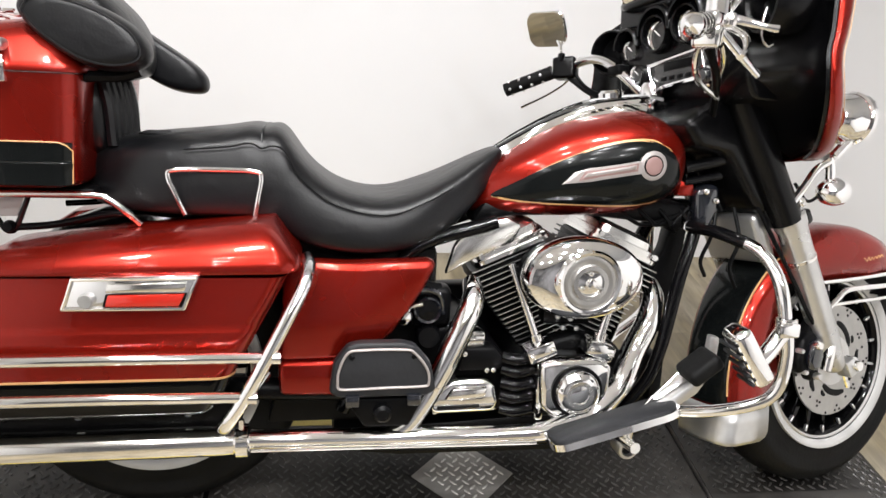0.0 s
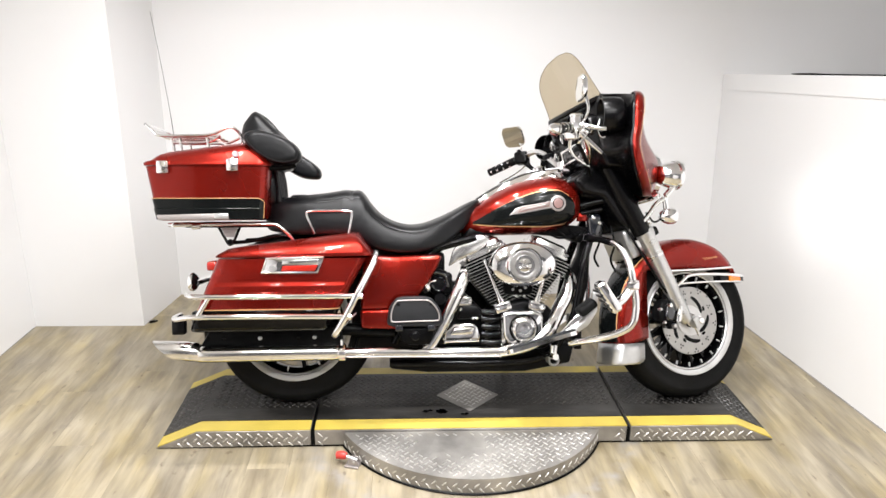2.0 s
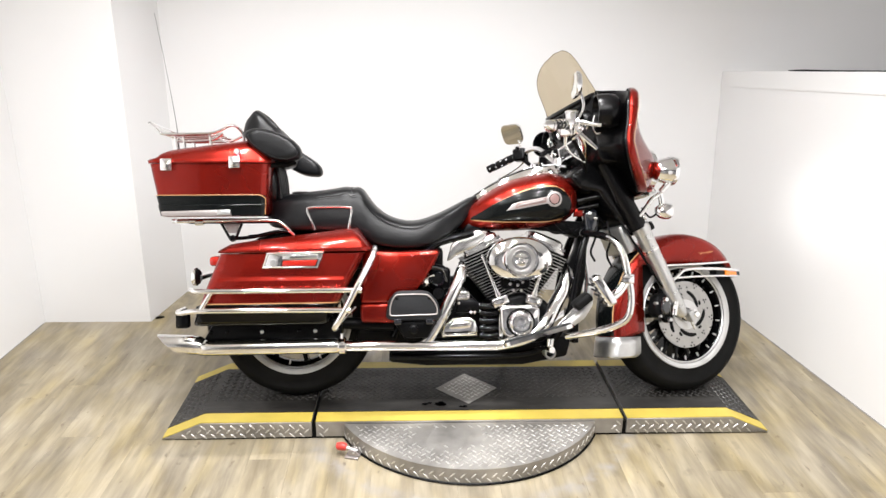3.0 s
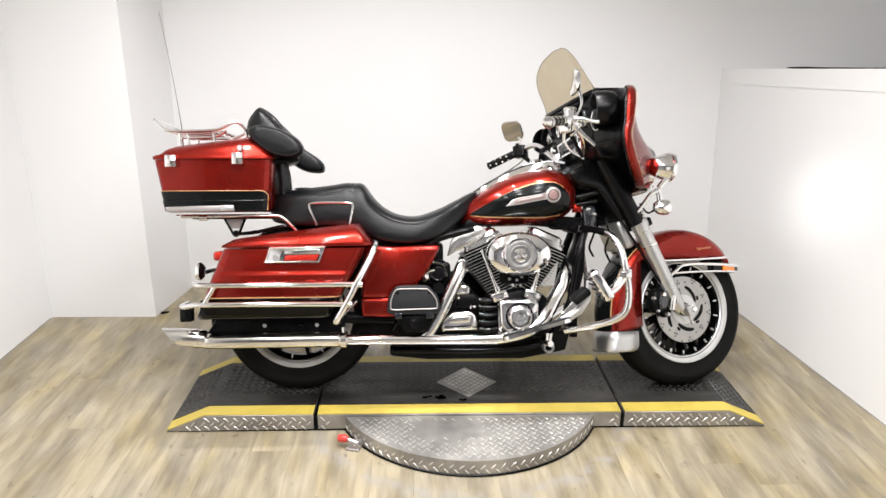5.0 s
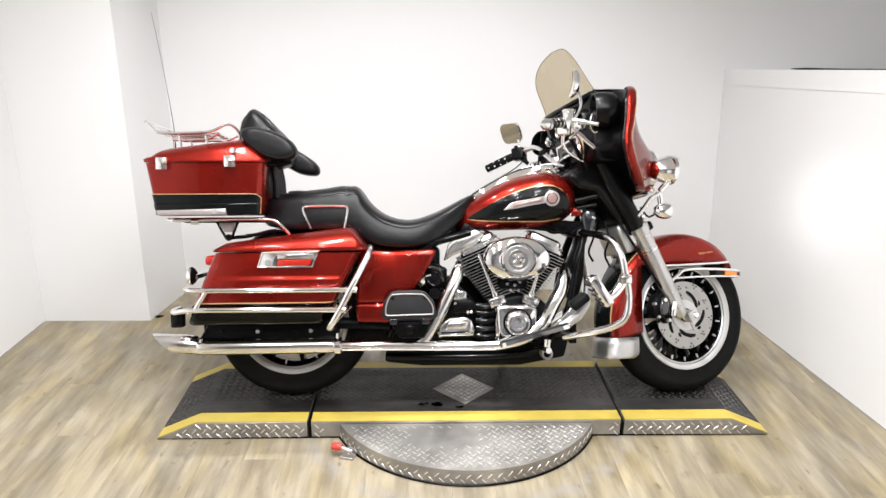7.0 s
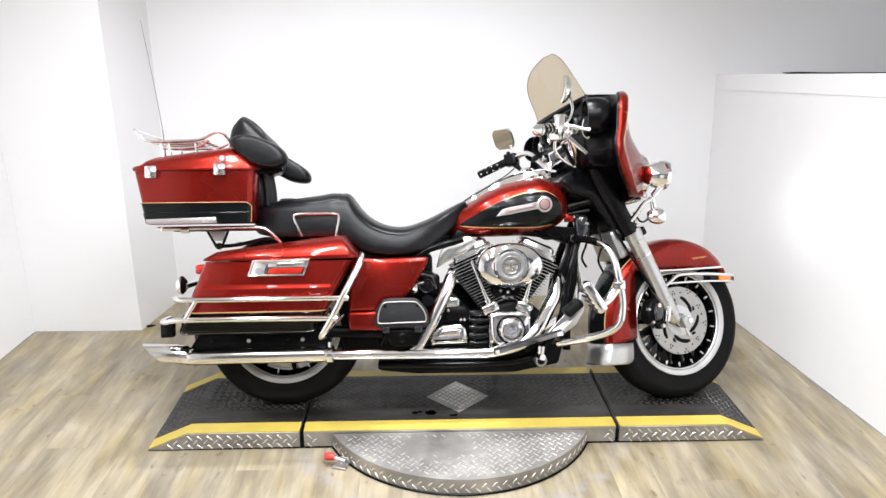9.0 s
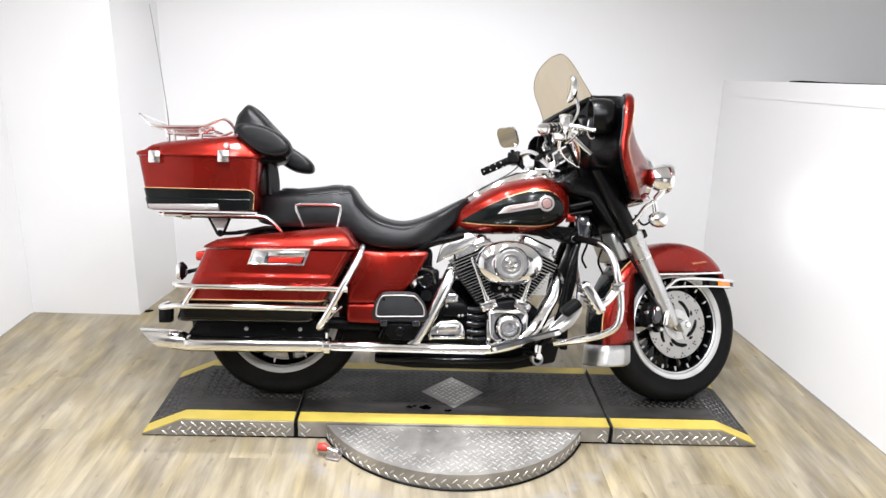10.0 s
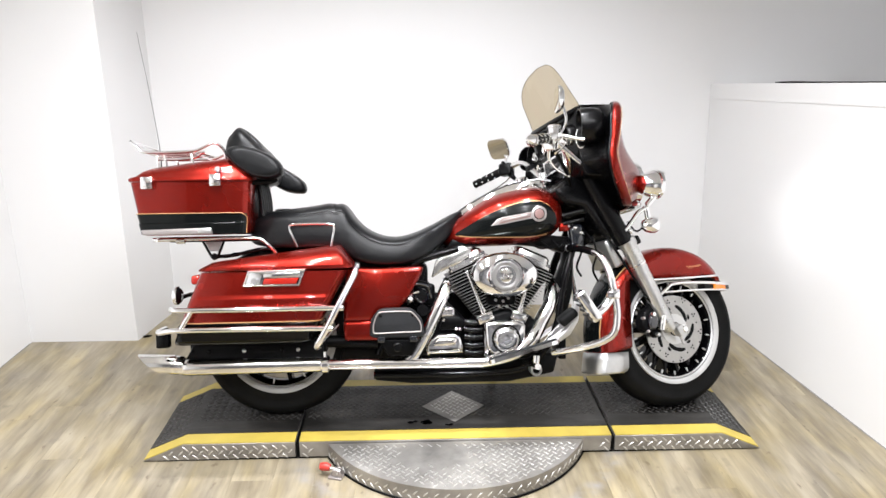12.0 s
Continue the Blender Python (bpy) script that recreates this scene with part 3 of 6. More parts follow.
def build_wheel(name, at, m, label, rotor_r, spokes):
    hw = 0.068
    tread = []
    for k in range(25):
        t = math.pi * k / 24 - math.pi / 2
        # round shoulder, flatter crown
        tread.append((0.205 + 0.113 * max(0.0, math.cos(t)) ** 0.46, hw * math.copysign(abs(math.sin(t)) ** 0.8, math.sin(t)) * (1.0 if abs(t) < 1.3 else 0.9)))
    wheel = part(name, ring_lathe([*tread, (0.200, 0.045), (0.200, -0.045)], 72), RUBBER, bike, label, Matrix.Translation(at) if m is None else m @ Matrix.Translation(at), 60)
    for sg in (-1, 1):
        part("whitewall", ring_lathe([(0.203, sg * 0.0600), (0.208, sg * 0.0660), (0.2205, sg * 0.0700), (0.223, sg * 0.0694), (0.223, sg * 0.060)], 72), WHITEW, wheel, "white sidewall band")
    part("rim", ring_lathe([(0.204, -0.054), (0.204, 0.054), (0.192, 0.056), (0.183, 0.045), (0.178, 0.0), (0.183, -0.045), (0.192, -0.056)], 64), BLACKP, wheel, "black cast rim")
    part("rim_lip", ring_lathe([(0.2045, -0.057), (0.199, -0.060), (0.194, -0.057), (0.199, -0.053)], 64), ALLOY, wheel, "machined rim lip")
    part("hub", lathe([(0.0, -0.075), (0.028, -0.075), (0.032, -0.06), (0.05, -0.05), (0.05, 0.05), (0.032, 0.06), (0.028, 0.075), (0.0, 0.075)], 28), BLACKM, wheel)
    for k in range(spokes):
        sp = slab([(0.04, -0.013), (0.186, -0.008), (0.186, 0.008), (0.04, 0.013)], -0.03, 0.03, 0.004, 1)
        part("spoke", put(sp, Matrix.Rotation(2 * math.pi * k / spokes, 4, "Y")), BLACKP, wheel)
        tip = block(0.172, 0.190, -0.052, -0.044, -0.003, 0.003, 0.001, 1)
        part("spoke_edge", put(tip, Matrix.Rotation(2 * math.pi * (k + 0.5) / spokes, 4, "Y")), ALLOY, wheel)
    return wheel


def rotor(parent, r, y, name="brake_disc"):
    """A drilled disc with curved slots round its hub."""
    d = part(name, ring_lathe([(r, y - 0.0025), (r, y + 0.0025), (0.030, y + 0.0025), (0.030, y - 0.0025)], 90), STEEL, parent, "drilled steel brake disc with curved slots")
    part("carrier", ring_lathe([(0.062, y - 0.0045), (0.062, y + 0.002), (0.026, y + 0.002), (0.026, y - 0.0065), (0.045, y - 0.0065)], 48), ALLOY, parent)

    def hole(q, a, w=0.0036):
        part("drill_hole", lathe([(0.0, y - 0.0032), (w, y - 0.0032), (w, y - 0.0024), (0.0, y - 0.0024)], 8, at=(q * math.cos(a), 0, q * math.sin(a))), BLACKM, parent)

    def slot(spots, w):
        part("slot", tube([(q * math.cos(t), y - 0.0026, q * math.sin(t)) for q, t in spots], [w * 0.6] + [w] * (len(spots) - 2) + [w * 0.6], 8, 4, flat=0.12), BLACKM, parent)

    for k in range(5):
        a = radians(72 * k + 26)
        slot([(0.066 + 0.006 * j, a + 0.20 * j) for j in range(6)], 0.0080)
        slot([(0.080, a + 0.02), (0.086, a + 0.10), (0.090, a + 0.22)], 0.0060)
        hole(0.049, a + 0.5, 0.006)
        for da, q in ((0.0, 0.110), (0.05, 0.121), (0.10, 0.110), (0.62, 0.131), (0.68, 0.120), (0.74, 0.132), (0.35, 0.133), (1.0, 0.114)):
            hole(q, a + da)
    return d


rear_wheel = build_wheel("rear_wheel", REAR, None, "rear wheel with black cast spokes and a whitewall tyre", 0.146, 9)
front_wheel = build_wheel("front_wheel", FRONT, SM, "front wheel with black cast spokes, turned aside, with a whitewall tyre", 0.146, 18)
rotor(front_wheel, 0.138, -0.066)
part("axle_nut", lathe([(0.0, -0.142), (0.011, -0.142), (0.013, -0.139), (0.013, -0.124), (0.02, -0.124), (0.02, -0.060), (0.0, -0.060)], 16), CHROME, front_wheel)
part("hub_cap", lathe([(0.0, -0.09), (0.020, -0.09), (0.026, -0.084), (0.026, -0.075), (0.0, -0.075)], 28), CHROMED, front_wheel)


# saddlebags
def build_saddlebag(sg):
    def outer(z):
        return interp([(0.333, 0.315), (0.350, 0.338), (0.415, 0.348), (0.500, 0.352), (0.512, 0.347), (0.530, 0.347), (0.60, 0.340)], z)[0]

    def ends(z):
        return -1.030 + (z - 0.340) / 0.257 * 0.104, -0.545 + max(0, z - 0.328) / 0.278 * 0.147

    def ring(z, grow=0.0, r=0.035):
        x0, x1 = ends(z)
        y0, y1 = sorted((sg * (outer(z) + grow), sg * 0.125))
        rr = (0.02, 0.02, r, r) if sg < 0 else (r, r, 0.02, 0.02)
        return rrect(x0 - grow, x1 + grow, y0, y1, rr, z)

    zs = [0.418, 0.44, 0.47, 0.497, 0.503, 0.512, 0.518, 0.54, 0.57, 0.596]
    bag = part("saddlebag", rings([ring(z) for z in zs]), RED, bike, "red hard saddlebag with a chrome latch", angle=30)
    zs = [0.333, 0.338, 0.350, 0.372, 0.376, 0.395, 0.4145]
    part("lower_panel", rings([ring(z, -0.003 if z == 0.333 else (0.002 if z in (0.376, 0.395) else 0.0)) for z in zs]), BLACKP, bag, "black lower saddlebag panel", angle=30)
    part("pinstripe", rings([ring(z, 0.0012) for z in (0.4145, 0.4165, 0.4185)]), GOLD, bag, "gold pinstripe")
    # lid: rises from the seam, its top falling away outwards
    secs = []
    for u, d in ((0.0, 0.004), (0.012, 0.006), (0.03, 0.0), (0.05, -0.02), (0.066, -0.048)):
        pts = []
        x0, x1 = -0.932 - d * 0.6, -0.388 + d * 0.9
        y0, y1 = sorted((sg * (0.341 + d), sg * 0.13))
        rr = (0.025, 0.025, 0.04, 0.04) if sg < 0 else (0.04, 0.04, 0.025, 0.025)
        for x, y, _ in rrect(x0, x1, y0, y1, rr, 0):
            rise = interp([(-0.94, 0.26), (-0.90, 0.40), (-0.78, 0.66), (-0.66, 0.88), (-0.50, 1.12), (-0.43, 1.12), (-0.385, 0.6)], x)[0]
            pts.append((x, y, 0.600 + 0.008 * (x + 0.93) + u * rise * (1.08 if u > 0.05 else 1.0)))
        secs.append(pts)
    part("lid", rings(secs), RED, bag, "red saddlebag lid", angle=58)
    y = sg * 0.344
    plate = part("latch_plate", slab([(-0.772, 0.543), (-0.752, 0.602), (-0.547, 0.606), (-0.572, 0.543)], y + sg * 0.001, y + sg * 0.012, 0.004), CHROME, bag, "chrome latch plate with a red reflector")
    part("latch_rim", tube([(-0.766, y + sg * 0.013, 0.548), (-0.748, y + sg * 0.013, 0.598), (-0.553, y + sg * 0.013, 0.601), (-0.576, y + sg * 0.013, 0.548), (-0.766, y + sg * 0.013, 0.548)], 0.0035, 8, smooth=False), CHROMED, bag)
    part("latch_slot", slab([(-0.704, 0.550), (-0.698, 0.5735), (-0.568, 0.5755), (-0.577, 0.550)], y + sg * 0.010, y + sg * 0.0135, 0.001, 1), BLACKM, bag, "dark slot of the latch")
    part("reflector", slab([(-0.700, 0.552), (-0.694, 0.572), (-0.572, 0.574), (-0.582, 0.552)], y + sg * 0.010, y + sg * 0.016, 0.002), REDLENS, bag, "red reflector lens")
    part("latch_lever", slab([(-0.698, 0.576), (-0.694, 0.592), (-0.568, 0.595), (-0.572, 0.578)], y + sg * 0.010, y + sg * 0.017, 0.003), CHROMED, bag)
    part("lock", lathe([(0.0, y + sg * 0.022), (0.011, y + sg * 0.022), (0.013, y + sg * 0.018), (0.013, y)], 20, at=(-0.728, 0, 0.563)), ALLOY, bag)
    return bag


build_saddlebag(-1)
build_saddlebag(1)


def build_bag_guard(sg):
    y = sg * 0.376
    g = part("saddlebag_guard", tube([(-0.372, sg * 0.25, 0.612), (-0.368, sg * 0.305, 0.606), (-0.380, sg * 0.348, 0.574), (-0.435, y, 0.468), (-0.475, y, 0.392), (-0.512, sg * 0.36, 0.330), (-0.515, sg * 0.29, 0.315)], 0.0125), CHROME, bike, "chrome saddlebag guard rails")
    part("upper_rail", tube([(-0.425, y, 0.464), (-0.7, y, 0.465), (-0.97, y, 0.466), (-1.015, sg * 0.36, 0.467), (-1.04, sg * 0.30, 0.467)], 0.0095, flat=1.0), CHROME, g)
    part("lower_rail", tube([(-0.466, y, 0.392), (-0.7, y, 0.395), (-0.99, y, 0.396), (-1.06, sg * 0.352, 0.386), (-1.085, sg * 0.30, 0.384), (-1.085, sg * 0.22, 0.384)], 0.0095), CHROME, g)
    part("rail_strut", rod((-0.944, y, 0.466), (-0.985, y, 0.397), 0.0085), CHROME, g)
    part("rail_end", rod((-0.428, y - 0.002, 0.464), (-0.414, y - 0.002, 0.464), 0.0108), CHROMED, g)
    part("rail_end", rod((-0.470, y - 0.002, 0.392), (-0.454, y - 0.002, 0.391), 0.0108), CHROMED, g)
    part("stay", rod((-0.50, sg * 0.34, 0.335), (-0.445, sg * 0.25, 0.385), 0.006), CHROME, g)
    part("bumper", block(-1.090, -1.045, sg * 0.30 - 0.02, sg * 0.30 + 0.02, 0.326, 0.380, 0.006), PLASTIC, g, "black rubber end stop")


build_bag_guard(-1)
build_bag_guard(1)

# exhaust
muf = part("muffler", lathe([(0.0, -1.042), (0.024, -1.042), (0.0285, -1.03), (0.0305, -1.00), (0.0305, -0.53), (0.0285, -0.505), (0.027, -0.495), (0.0, -0.495)], 32, "x", (0, -0.225, 0.238)), CHROMED, bike, "long chrome muffler")
def tip_ring(x, cut, zc, r):
    return [(x - cut * math.sin(t), -0.225 + r * math.cos(t), zc + r * math.sin(t)) for t in [2 * math.pi * k / 28 for k in range(28)]]


tipb = rings([tip_ring(-1.015, 0, 0.244, 0.029), tip_ring(-1.022, 0, 0.246, 0.034), tip_ring(-1.06, 0, 0.250, 0.0365), tip_ring(-1.11, 0.02, 0.253, 0.037), tip_ring(-1.142, 0.042, 0.255, 0.037),
              tip_ring(-1.142, 0.042, 0.255, 0.033), tip_ring(-1.08, 0.0, 0.252, 0.031)])
part("tail_tip", tipb, CHROMED, muf, "slash-cut chrome tip")
part("clamp", lathe([(0.030, -0.512), (0.0335, -0.508), (0.0335, -0.486), (0.028, -0.482), (0.024, -0.482)], 28, "x", (0, -0.225, 0.236)), CHROME, muf)
part("clamp_bolt", rod((-0.498, -0.235, 0.262), (-0.498, -0.235, 0.285), 0.006, 8), CHROMED, muf)
hs = part("exhaust_pipe", tube([(-0.495, -0.222, 0.236), (-0.2, -0.222, 0.230), (0.06, -0.222, 0.226), (0.145, -0.218, 0.232), (0.237, -0.200, 0.257), (0.304, -0.174, 0.312), (0.351, -0.132, 0.376), (0.386, -0.112, 0.432), (0.408, -0.080, 0.490), (0.396, -0.030, 0.535)], [0.0195, 0.0195, 0.0195, 0.022, 0.0255, 0.0280, 0.0290, 0.0280, 0.024, 0.018]), CHROME, bike, "chrome exhaust pipe with heat shields")
part("rear_pipe", tube([(-0.205, -0.212, 0.232), (-0.165, -0.210, 0.258), (-0.098, -0.200, 0.372), (-0.040, -0.180, 0.495), (-0.028, -0.12, 0.53)], [0.021, 0.024, 0.0262, 0.0250, 0.020]), CHROME, hs)
part("shield_seam", rod((-0.48, -0.243, 0.222), (0.10, -0.243, 0.214), 0.0035, 8), CHROMED, hs)
for xx, zz in ((-0.12, 0.335), (-0.06, 0.447)):
    part("hose_clamp", lathe([(0.0252, -0.006), (0.0278, -0.004), (0.0278, 0.004), (0.0252, 0.006)], 20, "z", cap=False), CHROMED, hs, "", Matrix.Translation((xx, -0.203 if zz < 0.4 else -0.187, zz)) @ Matrix.Rotation(radians(29), 4, "Y"))

# frame, underside
fr = part("frame", tube([(0.50, -0.055, 0.72), (0.486, -0.10, 0.66), (0.446, -0.125, 0.54), (0.412, -0.13, 0.36), (0.37, -0.13, 0.27), (0.28, -0.13, 0.185), (0.1, -0.13, 0.165), (-0.32, -0.13, 0.17)], 0.0145), BLACKP, bike, "gloss black tubular frame")
part("frame_tube", tube([(0.50, 0.055, 0.72), (0.486, 0.10, 0.66), (0.446, 0.125, 0.54), (0.412, 0.13, 0.36), (0.37, 0.13, 0.27), (0.28, 0.13, 0.185), (0.1, 0.13, 0.165), (-0.32, 0.13, 0.17)], 0.017), BLACKP, fr)
# Added backing slab, keeps the gap between the front tubes dark.
part("tube_backing", slab([(0.475, 0.70), (0.520, 0.70), (0.508, 0.59), (0.502, 0.47), (0.478, 0.375), (0.432, 0.375), (0.424, 0.515), (0.458, 0.585)], -0.018, 0.030, 0.008, 2), BLACKM, fr, "added black backing slab between the front frame tubes")
part("backbone", tube([(0.52, 0, 0.80), (0.3, 0, 0.74), (0.0, 0, 0.68), (-0.2, 0, 0.60)], 0.03), BLACKP, fr)
part("steering_head", rod((0.585, 0, 0.68), (0.455, 0, 0.94), 0.038), BLACKP, fr)
part("seat_rail", tube([(0.02, -0.115, 0.66), (-0.16, -0.13, 0.60), (-0.22, -0.13, 0.45), (-0.30, -0.13, 0.25)], 0.016), BLACKP, fr)
part("oil_pan", slab([(-0.32, 0.195), (-0.32, 0.145), (-0.17, 0.128), (0.22, 0.124), (0.40, 0.155), (0.42, 0.235), (0.30, 0.24), (0.10, 0.215)], -0.115, 0.115, 0.012), BLACKM, fr, "black oil pan under the engine")
part("cross_brace", rod((0.30, -0.29, 0.216), (0.26, -0.05, 0.19), 0.012), CHROMED, fr)
part("swingarm", tube([(-0.30, -0.135, 0.30), (-0.5, -0.14, 0.31), (-0.70, -0.135, 0.318)], 0.024), BLACKM, fr)
part("swingarm", tube([(-0.30, 0.135, 0.30), (-0.5, 0.14, 0.31), (-0.70, 0.135, 0.318)], 0.024), BLACKM, fr)
part("muffler_bracket", slab([(-1.02, 0.262), (-0.50, 0.262), (-0.50, 0.33), (-0.98, 0.33)], -0.215, -0.10, 0.006), BLACKM, fr, "black bracket between bag and muffler")
for xx in (-0.99, -0.93, -0.80, -0.66, -0.60):
    part("bracket_bolt", ball((xx, -0.216, 0.293), 0.008, 1, 0.6, 1, 10), ALLOY if xx in (-0.80, -0.60) else BLACKP, fr)
part("primary_case", slab([(-0.40, 0.20), (0.22, 0.19), (0.30, 0.25), (0.27, 0.36), (0.02, 0.47), (-0.30, 0.46), (-0.42, 0.34)], 0.09, 0.16, 0.02, 3), BLACKM, fr, "black primary case on the far side")
part("lower_shield", slab([(-0.46, 0.21), (-0.13, 0.21), (-0.13, 0.36), (-0.42, 0.36)], -0.10, -0.06, 0.01, 2), BLACKM, fr, "black shield behind the exhaust")
part("tank_tunnel", slab([(-0.03, 0.650), (0.06, 0.668), (0.22, 0.672), (0.40, 0.655), (0.455, 0.63), (0.47, 0.70), (0.30, 0.715), (0.0, 0.70)], -0.085, 0.085, 0.012, 2), BLACKM, fr, "black frame and wiring under the tank")
for k in range(4):
    part("wiring", tube([(0.30 + 0.05 * k, -0.08, 0.69), (0.33 + 0.045 * k, -0.10, 0.665), (0.37 + 0.03 * k, -0.095, 0.655), (0.46 + 0.01 * k, -0.08, 0.68 + 0.01 * k)], 0.0045, 8), BLACKM, fr)
part("neck_casting", slab([(0.465, 0.735), (0.500, 0.752), (0.525, 0.745), (0.528, 0.690), (0.505, 0.640), (0.478, 0.640), (0.472, 0.690)], -0.120, -0.075, 0.014, 3), CAST, fr, "glossy black steering head casting")
part("neck_tube", rod((0.440, -0.105, 0.782), (0.540, -0.105, 0.806), 0.013, 16), PLASTIC, fr)
part("neck_tube", rod((0.445, -0.100, 0.752), (0.530, -0.100, 0.768), 0.009, 12), PLASTIC, fr)
part("tank_tab", slab([(0.428, 0.720), (0.470, 0.722), (0.468, 0.748), (0.436, 0.756)], -0.105, -0.085, 0.005), RED, fr, "red tank mounting tab")
for xx, zz in ((0.490, 0.735), (0.515, 0.715), (0.498, 0.655)):
    part("neck_bolt", ball((xx, -0.122, zz), 0.008, 1, 0.6, 1, 10), CHROME, fr)
part("kickstand", tube([(0.16, 0.15, 0.17), (0.20, 0.24, 0.09), (0.22, 0.305, 0.083), (0.25, 0.33, 0.088)], 0.011), BLACKM, bike, "black side stand, folded out")
part("rear_fender", rings([[(REAR.x + R * math.cos(t), y, REAR.z + R * math.sin(t)) for y, R in ((-0.09, 0.325), (-0.085, 0.345), (-0.05, 0.358), (0, 0.362), (0.05, 0.358), (0.085, 0.345), (0.09, 0.325), (0.05, 0.345), (0, 0.35), (-0.05, 0.345))]
                           for t in [radians(a) for a in range(25, 196, 8)]]), BLACKP, bike, "black rear mudguard")
part("battery_box", block(-0.30, -0.10, -0.10, 0.10, 0.33, 0.60, 0.015), BLACKM, bike, "black battery box")

# side cover
sc = part("side_cover", slab([(-0.415, 0.598), (-0.29, 0.592), (-0.118, 0.598), (-0.126, 0.572), (-0.145, 0.535), (-0.172, 0.492), (-0.206, 0.446), (-0.240, 0.414), (-0.30, 0.395), (-0.43, 0.391)], -0.215, -0.16, 0.016, 3), RED, bike, "red side cover")
part("lower_cover", slab([(-0.43, 0.393), (-0.262, 0.395), (-0.262, 0.345), (-0.30, 0.316), (-0.427, 0.320)], -0.213, -0.165, 0.012, 3), RED, bike, "red lower side cover")

# seat: rider's bucket and passenger pillion
SEAT = [(-0.80, 0.800, 0.70, 0.09), (-0.765, 0.812, 0.685, 0.135), (-0.70, 0.822, 0.676, 0.165), (-0.60, 0.832, 0.672, 0.180), (-0.52, 0.842, 0.672, 0.184), (-0.480, 0.852, 0.670, 0.184), (-0.458, 0.842, 0.664, 0.184), (-0.440, 0.850, 0.658, 0.185), (-0.415, 0.842, 0.645, 0.186),
        (-0.385, 0.785, 0.620, 0.188), (-0.32, 0.726, 0.602, 0.190), (-0.22, 0.702, 0.596, 0.185), (-0.14, 0.728, 0.615, 0.168), (-0.08, 0.754, 0.645, 0.138), (-0.02, 0.787, 0.695, 0.10), (0.03, 0.812, 0.76, 0.062), (0.048, 0.812, 0.785, 0.040)]
SHAPE = [(0.0, 1.0), (0.38, 1.0), (0.68, 0.97), (0.86, 0.88), (0.95, 0.72), (0.99, 0.45), (1.0, 0.20), (0.97, 0.04), (0.86, 0.0), (0.5, 0.0)]


def seat_ring(x, top, low, w, dip=0.0):
    half = [(u * w, low + (top - low) * v - (dip * (1 - (u / 0.7) ** 2) if v > 0.9 and u < 0.7 else 0)) for u, v in SHAPE]
    return [(x, -y, z) for y, z in half] + [(x, y, z) for y, z in half[::-1]]


seat = subsurf(part("seat", rings([seat_ring(*r, dip=0.0) for r in SEAT]), VINYL, bike, "black vinyl two-up seat with stitched seams", angle=180), 2)
# stitched seams along both flanks and over the pillion
for sg in (-1, 1):
    part("seam", tube([(x, sg * (w * 0.93 + 0.004), low + (top - low) * 0.80) for x, top, low, w in SEAT[3:14]], 0.0018, 6, 4), VINYL, seat, "stitched seam")
part("seat_underside", slab([(-0.62, 0.52), (-0.12, 0.52), (-0.10, 0.60), (-0.25, 0.612), (-0.45, 0.655), (-0.62, 0.675)], -0.105, 0.105, 0.012, 2), BLACKM, bike, "black frame cover under the seat")
part("cross_seam", tube([(-0.459, -0.165, 0.806), (-0.459, -0.14, 0.838), (-0.459, -0.08, 0.844), (-0.459, 0.08, 0.844), (-0.459, 0.14, 0.838)], 0.0022, 6), VINYL, seat, "stitched seam between the seats")
part("pillion_button", slab([(-0.695, 0), (-0.63, 0), (-0.64, 0.03), (-0.685, 0.03)], -0.002, 0.002, 0.001, 1), VINYL, seat, "stitched patch", Matrix.Translation((0, -0.10, 0.822)) @ Matrix.Rotation(radians(-80), 4, "X"))
strap = part("grab_rail", tube([(-0.598, -0.186, 0.680), (-0.612, -0.190, 0.715), (-0.626, -0.190, 0.752), (-0.614, -0.190, 0.764), (-0.54, -0.190, 0.766), (-0.470, -0.190, 0.764), (-0.458, -0.190, 0.752), (-0.464, -0.190, 0.715), (-0.470, -0.187, 0.680)], 0.0050), CHROME, bike, "chrome passenger grab rail")

# fuel tank
TANK = [(-0.040, 0.700, 0.020, 0.030), (-0.020, 0.708, 0.040, 0.062), (0.02, 0.722, 0.058, 0.095), (0.09, 0.745, 0.082, 0.128), (0.17, 0.767, 0.103, 0.150), (0.25, 0.779, 0.113, 0.163), (0.32, 0.788, 0.115, 0.168), (0.37, 0.793, 0.105, 0.163), (0.41, 0.793, 0.087, 0.146), (0.435, 0.789, 0.061, 0.116), (0.450, 0.782, 0.028, 0.070)]
TP = 2.6


def tank_ring(x, zc, h, w, n=40):
    out = []
    for k in range(n):
        t = 2 * math.pi * k / n
        c, s = math.cos(t), math.sin(t)
        out.append((x, w * math.copysign(abs(c) ** (2 / TP), c), zc + h * math.copysign(abs(s) ** (2 / TP), s)))
    return out


TANKS = [tuple(r) for r in spline(TANK, 5)]
tank = part("fuel_tank", rings([tank_ring(*r) for r in TANKS]), RED, bike, "red fuel tank with a black teardrop panel", angle=60)


def tank_y(x, z, off):
    zc, h, w = interp(TANKS, x)
    q = min(0.999, abs((z - zc) / h))
    return -(w * (1 - q ** TP) ** (1 / TP) + off)


